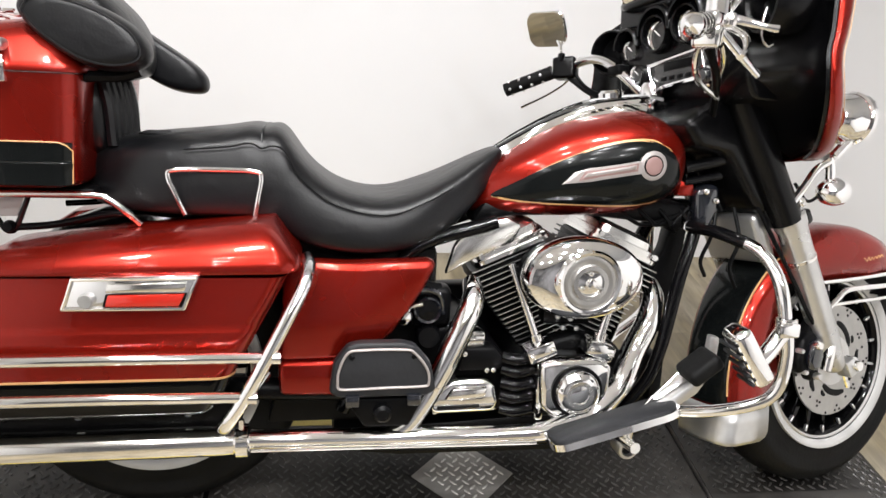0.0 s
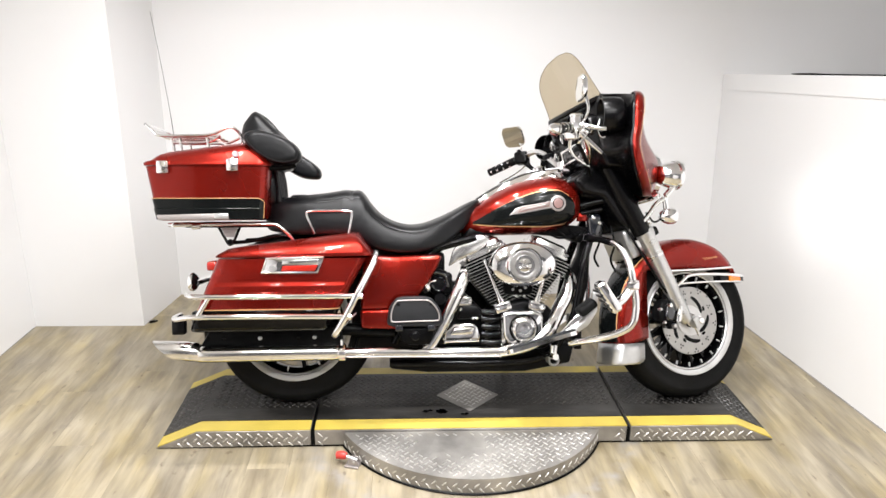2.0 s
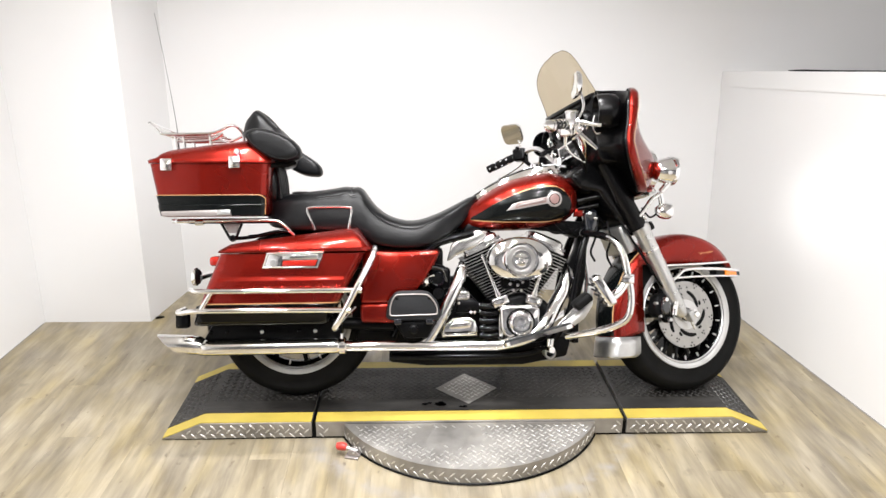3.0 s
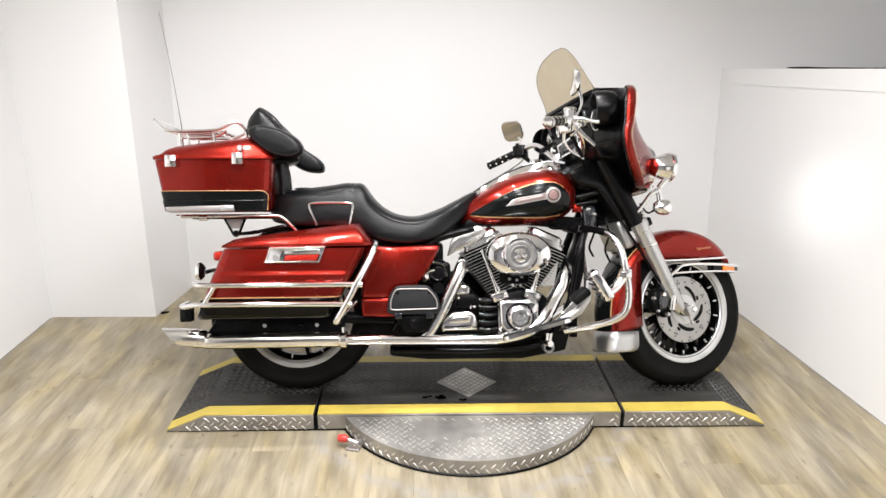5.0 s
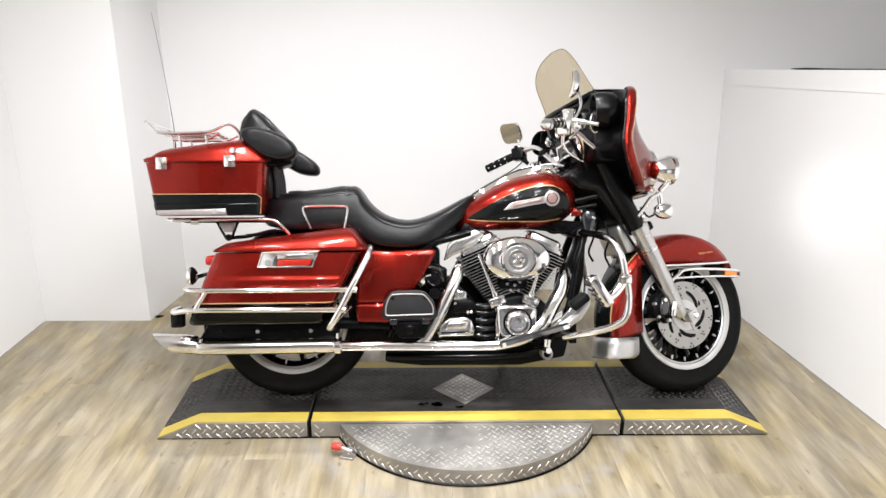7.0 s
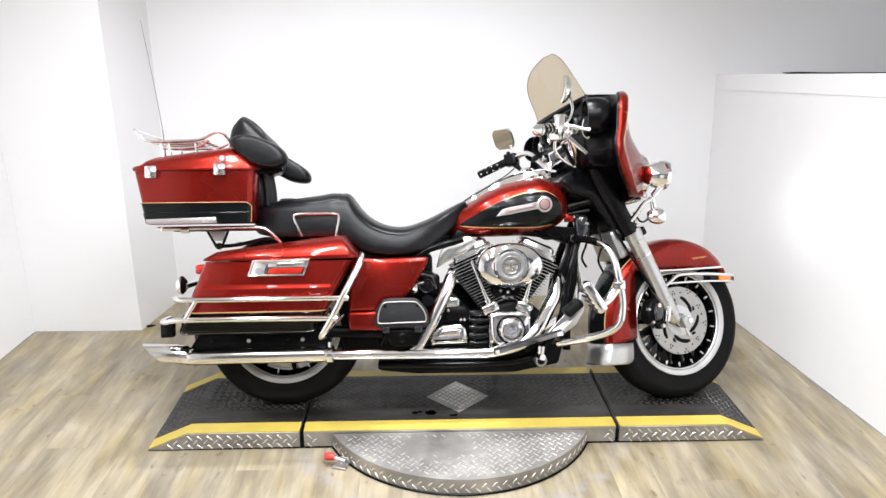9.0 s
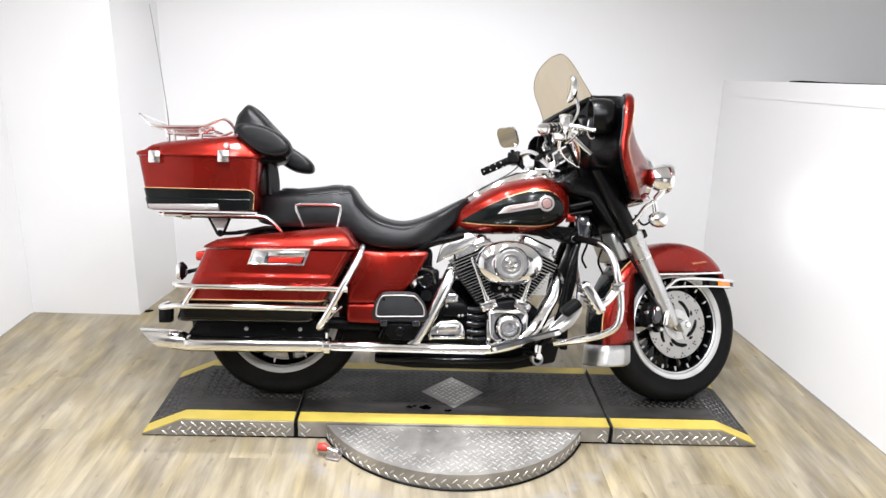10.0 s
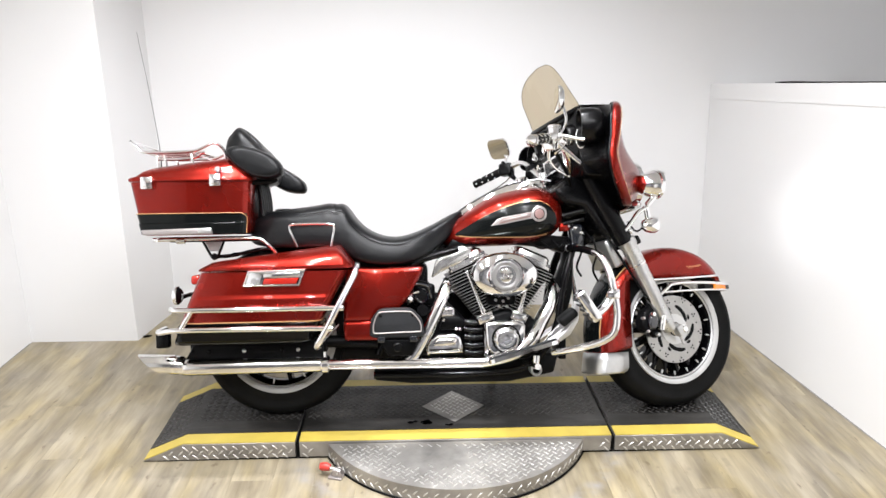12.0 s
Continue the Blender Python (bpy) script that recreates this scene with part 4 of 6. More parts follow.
def tank_patch(outline, off, thick, n=14):
    """A thin patch laid on the tank's right flank: an outline in x and z filled towards its middle."""
    cx = sum(p[0] for p in outline) / len(outline)
    cz = sum(p[1] for p in outline) / len(outline)
    bm = bmesh.new()
    mid = bm.verts.new((cx, tank_y(cx, cz, off), cz))
    prev = None
    for i in range(1, n + 1):
        s = i / n
        cur = [bm.verts.new((cx + (x - cx) * s, tank_y(cx + (x - cx) * s, cz + (z - cz) * s, off if i < n else off - thick), cz + (z - cz) * s)) for x, z in outline]
        m = len(cur)
        for k in range(m):
            j = (k + 1) % m
            if prev is None:
                bm.faces.new((mid, cur[k], cur[j]))
            else:
                bm.faces.new((prev[k], cur[k], cur[j], prev[j]))
        prev = cur
    return bm


def loop(points, steps=8):
    p = [*points, points[0]]
    return [tuple(q) for q in spline([points[-1], *p, points[1]], steps)[steps:-steps - 1]]


TEAR = loop([(0.014, 0.719), (0.022, 0.710), (0.10, 0.704), (0.22, 0.702), (0.33, 0.704), (0.388, 0.720), (0.411, 0.760), (0.394, 0.808), (0.345, 0.840), (0.28, 0.841), (0.20, 0.819), (0.12, 0.783), (0.050, 0.742)])
part("panel_stripe", tank_patch([(x + (x - 0.24) * 0.022, z + (z - 0.765) * 0.055) for x, z in TEAR], 0.0012, 0.002), GOLD, tank, "gold pinstripe round the panel")
part("tear_panel", tank_patch(TEAR, 0.0024, 0.002), GREYP, tank, "charcoal black teardrop panel")
# plain badge: a bar that ends in a roundel
BAR = [(0.145, 0.746), (0.20, 0.753), (0.310, 0.774), (0.320, 0.777), (0.316, 0.802), (0.30, 0.801), (0.20, 0.783), (0.170, 0.773)]
part("badge_bar", tank_patch(BAR, 0.0040, 0.002, 10), SILVERD, tank, "plain silver badge bar")
part("badge_inlay", tank_patch([(0.176, 0.754), (0.305, 0.780), (0.305, 0.798), (0.19, 0.776)], 0.0052, 0.002, 8), PINKD, tank, "rose inlay bar")
ROUND = [(0.336 + 0.031 * math.cos(2 * math.pi * k / 28), 0.792 + 0.031 * math.sin(2 * math.pi * k / 28)) for k in range(28)]
part("badge_roundel", tank_patch(ROUND, 0.0048, 0.002, 6), SILVERD, tank, "plain silver badge roundel")
part("roundel_ring", tank_patch([(0.336 + (x - 0.336) * 0.74, 0.792 + (z - 0.792) * 0.74) for x, z in ROUND], 0.0056, 0.001, 5), GREYP, tank)
part("roundel_inlay", tank_patch([(0.336 + (x - 0.336) * 0.62, 0.792 + (z - 0.792) * 0.62) for x, z in ROUND], 0.0064, 0.001, 5), PINKD, tank, "rose roundel inlay")

part("badge_line", tank_patch([(0.188, 0.7625), (0.298, 0.7845), (0.298, 0.7935), (0.196, 0.7725)], 0.0064, 0.001, 8), SILVERD, tank, "pale line along the badge")

# console along the top of the tank
CON = [(0.035, 0.803, 0.026), (0.09, 0.838, 0.036), (0.16, 0.876, 0.044), (0.24, 0.908, 0.050), (0.31, 0.920, 0.056), (0.37, 0.926, 0.056), (0.415, 0.920, 0.046)]
con = part("tank_console", rings([[(x, y * w, z + dz) for y, dz in ((-1, -0.05), (-1, -0.008), (-0.88, 0.003), (-0.4, 0.008), (0.4, 0.008), (0.88, 0.003), (1, -0.008), (1, -0.05))] for x, z, w in spline(CON, 4)]), CHROME, bike, "chrome tank console with dark reflections laid on as strips")
# Black strips imitate the dark reflections that run along the chrome.
for sg in (-1, 1):
    part("console_reflection", rings([[(x, sg * w * a, z + dz) for a, dz in ((0.90, 0.0005), (0.84, 0.0072), (0.46, 0.0102), (0.44, 0.004))] for x, z, w in spline(CON[:6], 4)]), BLACKP, con, "black strip for the dark reflection along the console")
part("console_door", rings([[(x, y * 0.024, z + dz) for y, dz in ((-1, 0.006), (-0.9, 0.0125), (0.9, 0.0125), (1, 0.006))] for x, z, w in spline(CON[3:7], 4)]), ALLOY, con, "brushed alloy filler door")
part("filler_cap", lathe([(0.0, 0.022), (0.022, 0.022), (0.028, 0.016), (0.028, 0.0), (0.0, 0.0)], 24, "z"), CHROME, con, "", Matrix.Translation((0.30, 0.0, 0.924)) @ Matrix.Rotation(radians(-8), 4, "Y"))

# tour trunk
def trunk_ring(z, grow=0.0, rf=0.042, rb=0.03):
    t = (z - 0.729) / 0.2
    x0, x1 = -1.163 - 0.036 * t, -0.772 + 0.014 * t
    w = 0.228 + 0.012 * t
    return rrect(x0 - grow, x1 + grow, -w - grow, w + grow, (rf, rb, rb, rf), z, 6)


trunk = part("top_case", rings([trunk_ring(0.731, -0.010), trunk_ring(0.737, -0.003), *[trunk_ring(z) for z in (0.745, 0.80, 0.84, 0.88, 0.918, 0.928)]]), RED, bike, "red and black hard top case", angle=35)
part("lower_band", rings([trunk_ring(z, g)[3:25] for z, g in ((0.733, -0.006), (0.736, 0.0035), (0.750, 0.0035), (0.774, 0.0050), (0.777, 0.002), (0.809, 0.003), (0.811, 0.0))], closed=False), GREYP, trunk, "black lower band", angle=30)
CORNER = [(0.738, 3), (0.780, 3), (0.796, 3), (0.806, 4), (0.811, 5)]
part("pinstripe", tube([trunk_ring(z, 0.004)[k] for z, k in CORNER] + [trunk_ring(0.812, 0.004)[k] for k in range(6, 22)] + [trunk_ring(z, 0.004)[27 - k] for z, k in CORNER[::-1]], 0.0013, 6, smooth=False), GOLD, trunk, "gold pinstripe")
part("light_strip", slab([(-1.152, 0.733), (-0.90, 0.733), (-0.905, 0.758), (-1.158, 0.752)], -0.243, -0.222, 0.004), SILVERD, trunk, "dull silver side light strip")
part("strip_lens", slab([(-0.952, 0.737), (-0.903, 0.737), (-0.903, 0.757), (-0.952, 0.757)], -0.246, -0.24, 0.002), ALLOY, trunk)
secs = []
for u, d in ((0.0, 0.008), (0.010, 0.010), (0.016, 0.004), (0.050, -0.008), (0.078, -0.026), (0.090, -0.060), (0.093, -0.10)):
    ring = []
    for x, y, _ in rrect(-1.197 - d * 0.8, -0.757 + d * 0.55, -0.238 - d, 0.238 + d, (0.045, 0.03, 0.03, 0.045), 0, 6):
        rise = interp([(-1.20, 0.22), (-1.17, 0.42), (-1.13, 0.60), (-1.0, 0.84), (-0.90, 0.98), (-0.81, 1.03), (-0.76, 0.95)], x)[0]
        ring.append((x, y, 0.930 + u * (rise if u > 0.016 else 1.0)))
    secs.append(ring)
part("lid", rings(secs), RED, trunk, "red top case lid", angle=62)
for lx, lz in ((-1.128, 0.922), (-0.882, 0.931)):
    part("case_latch", block(lx - 0.021, lx + 0.021, -0.262, -0.236, lz - 0.021, lz + 0.024, 0.004), CHROME, trunk, "chrome latch")
    part("latch_face", block(lx - 0.015, lx + 0.015, -0.266, -0.26, lz - 0.013, lz + 0.015, 0.003), CHROMED, trunk)
part("lock", lathe([(0.0, -0.256), (0.009, -0.256), (0.011, -0.252), (0.011, -0.23)], 16, at=(-0.873, 0, 0.972)), ALLOY, trunk, "bright metal lock barrel")
# luggage rack on the lid
rack = part("luggage_rack", tube([(-1.217, -0.15, 1.088), (-1.192, -0.155, 1.065), (-1.165, -0.155, 1.047), (-1.05, -0.155, 1.047), (-0.975, -0.155, 1.052), (-0.912, -0.150, 1.080), (-0.880, -0.13, 1.060), (-0.87, -0.12, 1.017)], 0.0054), CHROME, bike, "chrome tubular luggage rack")
part("rack_bar", tube([(-1.217, 0.15, 1.088), (-1.192, 0.155, 1.065), (-1.165, 0.155, 1.047), (-1.05, 0.155, 1.047), (-0.975, 0.155, 1.052), (-0.912, 0.150, 1.080), (-0.880, 0.13, 1.060), (-0.87, 0.12, 1.017)], 0.0054), CHROME, rack)
part("rack_bar", tube([(-1.217, -0.15, 1.088), (-1.228, -0.08, 1.092), (-1.228, 0.08, 1.092), (-1.217, 0.15, 1.088)], 0.0054), CHROME, rack)
for yy in (-0.09, -0.03, 0.03, 0.09):
    part("rack_bar", tube([(-1.20, yy, 1.059), (-1.15, yy, 1.049), (-0.97, yy, 1.053)], 0.005), CHROME, rack)
for xx in (-1.14, -0.99):
    part("rack_crossbar", rod((xx, -0.155, 1.045), (xx, 0.155, 1.045), 0.005), CHROME, rack)
for xx, yy in ((-1.13, -0.13), (-1.10, -0.13), (-1.00, -0.13), (-1.13, 0.13), (-1.00, 0.13)):
    part("rack_post", rod((xx, yy, 1.047), (xx + 0.008, yy, 0.975), 0.006), CHROME, rack)
part("rack_foot", tube([(-1.13, -0.13, 1.023), (-1.05, -0.13, 1.021), (-0.99, -0.13, 1.027), (-0.95, -0.13, 1.051)], 0.0055), CHROME, rack)
part("antenna", tube([(-1.168, 0.05, 0.98), (-1.176, 0.05, 1.10), (-1.213, 0.052, 1.33), (-1.255, 0.055, 1.555)], [0.0035, 0.0014, 0.0008, 0.0006], 8), BLACKM, bike, "thin whip antenna")

# passenger backrest and arm pads
def pad(pts, width, y, face=0.30, name="arm_pad", label="", parent=None):
    """A stuffed pad: an outline in x and z, thickened to a cushion."""
    o = loop(pts, 5)
    cx, cz = sum(p[0] for p in o) / len(o), sum(p[1] for p in o) / len(o)
    secs = [[(cx + (x - cx) * s, y + t * width, cz + (z - cz) * s) for x, z in o] for t, s in ((-0.5, face), (-0.48, 0.44 + 0.6 * face), (-0.40, 0.78 + 0.2 * face), (-0.24, 0.965), (0, 1.0), (0.24, 0.965), (0.40, 0.78 + 0.2 * face), (0.48, 0.44 + 0.6 * face), (0.5, face))]
    return part(name, rings(secs), VINYL, parent or bike, label, angle=180)


br = pad([(-0.875, 1.035), (-0.885, 1.075), (-0.862, 1.125), (-0.834, 1.152), (-0.802, 1.138), (-0.760, 1.095), (-0.712, 1.045), (-0.690, 0.99), (-0.70, 0.93), (-0.78, 0.93)], 0.30, 0.0, name="backrest", label="black vinyl passenger backrest")
pad([(-0.852, 1.030), (-0.838, 1.056), (-0.79, 1.062), (-0.72, 1.043), (-0.665, 1.012), (-0.640, 0.975), (-0.650, 0.945), (-0.70, 0.934), (-0.755, 0.946), (-0.815, 0.985)], 0.085, -0.203, 0.64, label="black vinyl arm pad", parent=br)
pad([(-0.852, 1.040), (-0.83, 1.064), (-0.78, 1.060), (-0.70, 1.012), (-0.625, 0.962), (-0.600, 0.928), (-0.612, 0.900), (-0.68, 0.906), (-0.755, 0.946), (-0.815, 0.985)], 0.085, 0.175, 0.64, label="black vinyl arm pad", parent=br)
pad([(-0.80, 0.93), (-0.79, 0.965), (-0.762, 0.955), (-0.740, 0.90), (-0.735, 0.82), (-0.745, 0.77), (-0.785, 0.775), (-0.795, 0.85)], 0.28, 0.0, name="back_cushion", label="pleated black vinyl lower cushion", parent=br)
for yy in (-0.125, -0.085, -0.045, 0.0, 0.045):
    part("pleat", tube([(-0.756, yy, 0.945), (-0.740, yy, 0.88), (-0.734, yy, 0.80)], 0.011, 8), VINYL, br)
part("piping", tube([(-0.868, -0.10, 1.088), (-0.845, -0.118, 1.112), (-0.800, -0.124, 1.098), (-0.750, -0.118, 1.060), (-0.712, -0.104, 1.015)], 0.0045, 8), VINYL, br, "rolled vinyl piping")
part("ridge", tube([(-0.838, -0.055, 1.140), (-0.802, -0.075, 1.122), (-0.762, -0.090, 1.085), (-0.735, -0.095, 1.052)], [0.006, 0.012, 0.012, 0.006], 10), VINYL, br, "stuffed ridge of the backrest")
part("piping", tube([(x, -0.243, z) for x, z in ((-0.835, 1.028), (-0.822, 1.045), (-0.785, 1.050), (-0.722, 1.033), (-0.672, 1.004), (-0.652, 0.974), (-0.660, 0.954), (-0.70, 0.945), (-0.750, 0.956), (-0.805, 0.992), (-0.835, 1.028))], 0.0024, 6), VINYL, br, "stitched edge of the arm pad")
part("arm_bracket", tube([(-0.76, -0.19, 0.925), (-0.70, -0.19, 0.928), (-0.665, -0.19, 0.938)], 0.010, 8), BLACKM, br)

# carrier under the trunk
cr = part("case_carrier", tube([(-1.11, -0.20, 0.714), (-0.95, -0.20, 0.716), (-0.76, -0.20, 0.716), (-0.728, -0.20, 0.708), (-0.70, -0.195, 0.685), (-0.68, -0.18, 0.66)], 0.0065), CHROMED, bike, "chrome and black top case carrier")
part("carrier_bar", tube([(-1.11, -0.20, 0.714), (-1.14, -0.14, 0.716), (-1.14, 0.14, 0.716), (-1.11, 0.20, 0.714), (-0.95, 0.20, 0.716), (-0.74, 0.20, 0.714), (-0.70, 0.195, 0.685)], 0.008), CHROME, cr)
part("carrier_plate", block(-1.08, -0.76, -0.17, 0.17, 0.704, 0.724, 0.006), BLACKM, cr)
for sg in (-1, 1):
    part("carrier_rail", tube([(-0.915, sg * 0.150, 0.646), (-0.84, sg * 0.150, 0.652), (-0.75, sg * 0.150, 0.672), (-0.70, sg * 0.15, 0.674)], 0.007), BLACKP, cr)
    part("bar_end", rod((-1.04, sg * 0.205, 0.708), (-1.01, sg * 0.205, 0.709), 0.010), CHROMED, cr)

part("carrier_bracket", tube([(-0.962, -0.155, 0.714), (-0.934, -0.155, 0.662), (-0.922, -0.155, 0.642), (-0.908, -0.155, 0.642), (-0.897, -0.155, 0.662), (-0.876, -0.155, 0.714)], 0.0052, 8), BLACKP, cr, "black forked carrier bracket")
# Added plate imitates the light seen through the open fork.
part("bracket_gap_fill", slab([(-0.955, 0.714), (-0.883, 0.714), (-0.900, 0.668), (-0.930, 0.668)], -0.1565, -0.1535, 0.001, 1), SILVERD, cr, "dull silver plate for the light gap in the bracket")
part("bracket_nut", lathe([(0.0, -0.172), (0.009, -0.172), (0.011, -0.166), (0.011, -0.155)], 10, at=(-0.914, 0, 0.650)), BLACKM, cr)

# rear lamps
tl = part("rear_lamp_bar", rod((-1.02, -0.25, 0.505), (-1.02, 0.25, 0.505), 0.012), CHROME, bike, "chrome rear lamp bar")
for sg in (-1, 1):
    part("rear_signal", lathe([(0.0, -1.042), (0.022, -1.042), (0.030, -1.039), (0.033, -1.033), (0.027, -1.022), (0.014, -1.014), (0.0, -1.013)], 28, "x", (0, sg * 0.235, 0.508)), BLACKP, tl, "black backed bullet signal")
    part("signal_rim", ring_lathe([(0.0235, -1.046), (0.030, -1.046), (0.0343, -1.040), (0.0343, -1.031), (0.031, -1.031), (0.0235, -1.040)], 32, "x", (0, sg * 0.235, 0.508)), CHROME, tl, "chrome lamp rim")
    part("signal_lens", lathe([(0.0, -1.049), (0.015, -1.048), (0.025, -1.044), (0.025, -1.040)], 28, "x", (0, sg * 0.235, 0.508)), REDLENS, tl, "dark red lens")
part("tail_lamp", block(-0.992, -0.955, -0.215, 0.06, 0.545, 0.580, 0.010), REDLENS, bike, "red tail lamp")
part("plate_mount", block(-1.085, -1.070, -0.07, 0.09, 0.30, 0.375, 0.004), PLASTIC, bike, "black rear mount")

# passenger foot board, folded
fb = part("passenger_footboard", slab([(-0.330, 0.345), (-0.322, 0.405), (-0.296, 0.440), (-0.27, 0.446), (-0.19, 0.446), (-0.165, 0.440), (-0.132, 0.402), (-0.120, 0.345), (-0.14, 0.334), (-0.31, 0.334)], -0.262, -0.232, 0.007, 3), PADRUB, bike, "folded passenger footboard with a rubber pad")
yy = -0.264
part("board_trim", tube([(-0.314, yy, 0.358), (-0.312, yy, 0.39), (-0.296, yy, 0.426), (-0.27, yy, 0.433), (-0.19, yy, 0.433), (-0.166, yy, 0.426), (-0.140, yy, 0.392), (-0.136, yy, 0.362), (-0.15, yy, 0.356), (-0.22, yy, 0.355), (-0.30, yy, 0.353), (-0.314, yy, 0.358)], 0.0028, 8), SILVERD, fb, "silver trim line")
for xx in (-0.285, -0.165):
    part("hinge", block(xx - 0.014, xx + 0.014, -0.272, -0.23, 0.318, 0.342, 0.004), CAST, fb)
for xx in (-0.287, -0.166):
    part("pad_hole", ball((xx, -0.262, 0.418), 0.006, 1, 0.5, 1, 10), BLACKM, fb)
part("hinge_base", slab([(-0.30, 0.325), (-0.14, 0.325), (-0.17, 0.262), (-0.26, 0.262)], -0.245, -0.18, 0.008), BLACKM, fb)
part("pivot_bolt", lathe([(0.0, -0.268), (0.012, -0.268), (0.018, -0.262), (0.018, -0.24)], 20, at=(-0.225, 0, 0.298)), BLACKM, fb)

# rider's footboard
ang = math.atan2(0.070, 0.26)
bm_m = Matrix.Translation((0.247, -0.29, 0.272)) @ Matrix.Rotation(-ang, 4, "Y") @ Matrix.Rotation(radians(-11), 4, "X")
rb = part("footboard", rings([rrect(-0.140, 0.140, -0.056, 0.056, (0.02, 0.03, 0.03, 0.05), z) for z in (-0.006, -0.004, 0.008)]), CHROME, bike, "rider footboard with a rubber pad in a chrome frame", bm_m)
part("rubber_pad", rings([rrect(-0.134 + d, 0.134 - d, -0.050 + d, 0.050 - d, (0.018, 0.026, 0.026, 0.045), z) for z, d in ((0.0085, 0), (0.013, 0), (0.016, 0.004))]), PADRUB, rb, "grey-black rubber pad")
part("board_bracket", rod((0.305, -0.240, 0.250), (0.300, -0.240, 0.200), 0.013), CHROME, bike)
part("bracket_end", lathe([(0.0, -0.247), (0.013, -0.247), (0.015, -0.260), (0.020, -0.260), (0.023, -0.254), (0.023, -0.215), (0.0, -0.215)], 20, at=(0.300, 0, 0.196)), ALLOY, bike)
part("bracket_core", lathe([(0.0, -0.251), (0.0135, -0.251), (0.0135, -0.24)], 16, at=(0.300, 0, 0.196)), BLACKM, bike)
bp = part("brake_pedal", slab([(0.318, 0.286), (0.380, 0.302), (0.425, 0.332), (0.458, 0.385), (0.462, 0.455), (0.440, 0.460), (0.436, 0.400), (0.410, 0.355), (0.360, 0.320), (0.318, 0.300)], -0.290, -0.270, 0.006, 2), ALLOY, bike, "brake pedal with a black rubber pad")
part("heel_plate", slab([(0.440, 0.390), (0.398, 0.383), (0.312, 0.294), (0.352, 0.298), (0.402, 0.316), (0.428, 0.345)], -0.268, -0.262, 0.002, 1), CHROMED, bp, "polished plate behind the pedal")
part("pedal_pad", put(block(-0.038, 0.038, -0.036, 0.036, -0.016, 0.018, 0.011, 3), Matrix.Translation((0.408, -0.315, 0.404)) @ Matrix.Rotation(radians(-38), 4, "Y")), RUBBER, bp, "black rubber pedal pad")

# engine guard and highway peg
eg = part("engine_guard", tube([(0.465, -0.10, 0.655), (0.50, -0.17, 0.652), (0.545, -0.25, 0.632), (0.570, -0.295, 0.580), (0.584, -0.315, 0.500), (0.596, -0.318, 0.42), (0.588, -0.312, 0.345), (0.550, -0.295, 0.308), (0.47, -0.25, 0.275), (0.385, -0.17, 0.245)], 0.0135), CHROME, bike, "chrome engine guard hoop")
part("guard_tube", tube([(0.465, 0.10, 0.655), (0.50, 0.17, 0.652), (0.545, 0.25, 0.632), (0.570, 0.295, 0.580), (0.584, 0.315, 0.500), (0.596, 0.318, 0.42), (0.588, 0.312, 0.345), (0.550, 0.295, 0.308), (0.47, 0.25, 0.275), (0.385, 0.17, 0.245)], 0.0150), CHROME, eg)
part("guard_bridge", rod((0.465, -0.11, 0.655), (0.465, 0.11, 0.655), 0.014), CHROME, eg)
part("guard_sleeve", tube([(0.463, -0.098, 0.655), (0.50, -0.17, 0.652), (0.532, -0.228, 0.640)], 0.0143), BLACKP, eg, "black sleeve on the guard")
pg = part("highway_peg", put(block(-0.020, 0.020, -0.030, 0.030, -0.064, 0.064, 0.012, 3), Matrix.Translation((0.470, -0.375, 0.450)) @ Matrix.Rotation(radians(-33), 4, "Y")), CHROME, bike, "ribbed chrome highway peg")
for k in range(5):
    part("peg_rib", put(block(-0.023, -0.016, -0.028, 0.028, -0.004, 0.004, 0.002, 1), Matrix.Translation((0.465, -0.375, 0.445)) @ Matrix.Rotation(radians(-33), 4, "Y") @ Matrix.Translation((0, 0, -0.044 + 0.022 * k))), PADRUB, pg)
part("peg_clevis", tube([(0.490, -0.365, 0.415), (0.515, -0.345, 0.420), (0.545, -0.33, 0.440), (0.575, -0.325, 0.480)], 0.017), CHROME, pg)
part("peg_clamp", lathe([(0.0165, -0.018), (0.021, -0.016), (0.021, 0.016), (0.0165, 0.018)], 20, "z", cap=False), CHROME, pg, "", Matrix.Translation((0.586, -0.316, 0.487)))
part("clamp_arm", block(0.555, 0.60, -0.345, -0.325, 0.470, 0.500, 0.005), CHROME, pg)

# ---- engine ----
eng = part("engine", slab([(0.06, 0.215), (0.30, 0.215), (0.345, 0.27), (0.345, 0.345), (0.30, 0.395), (0.21, 0.42), (0.12, 0.40), (0.07, 0.34)], -0.135, 0.135, 0.02, 3), BLACKM, bike, "V-twin engine in black and chrome")
CR = Vector((0.187, 0, 0.31))


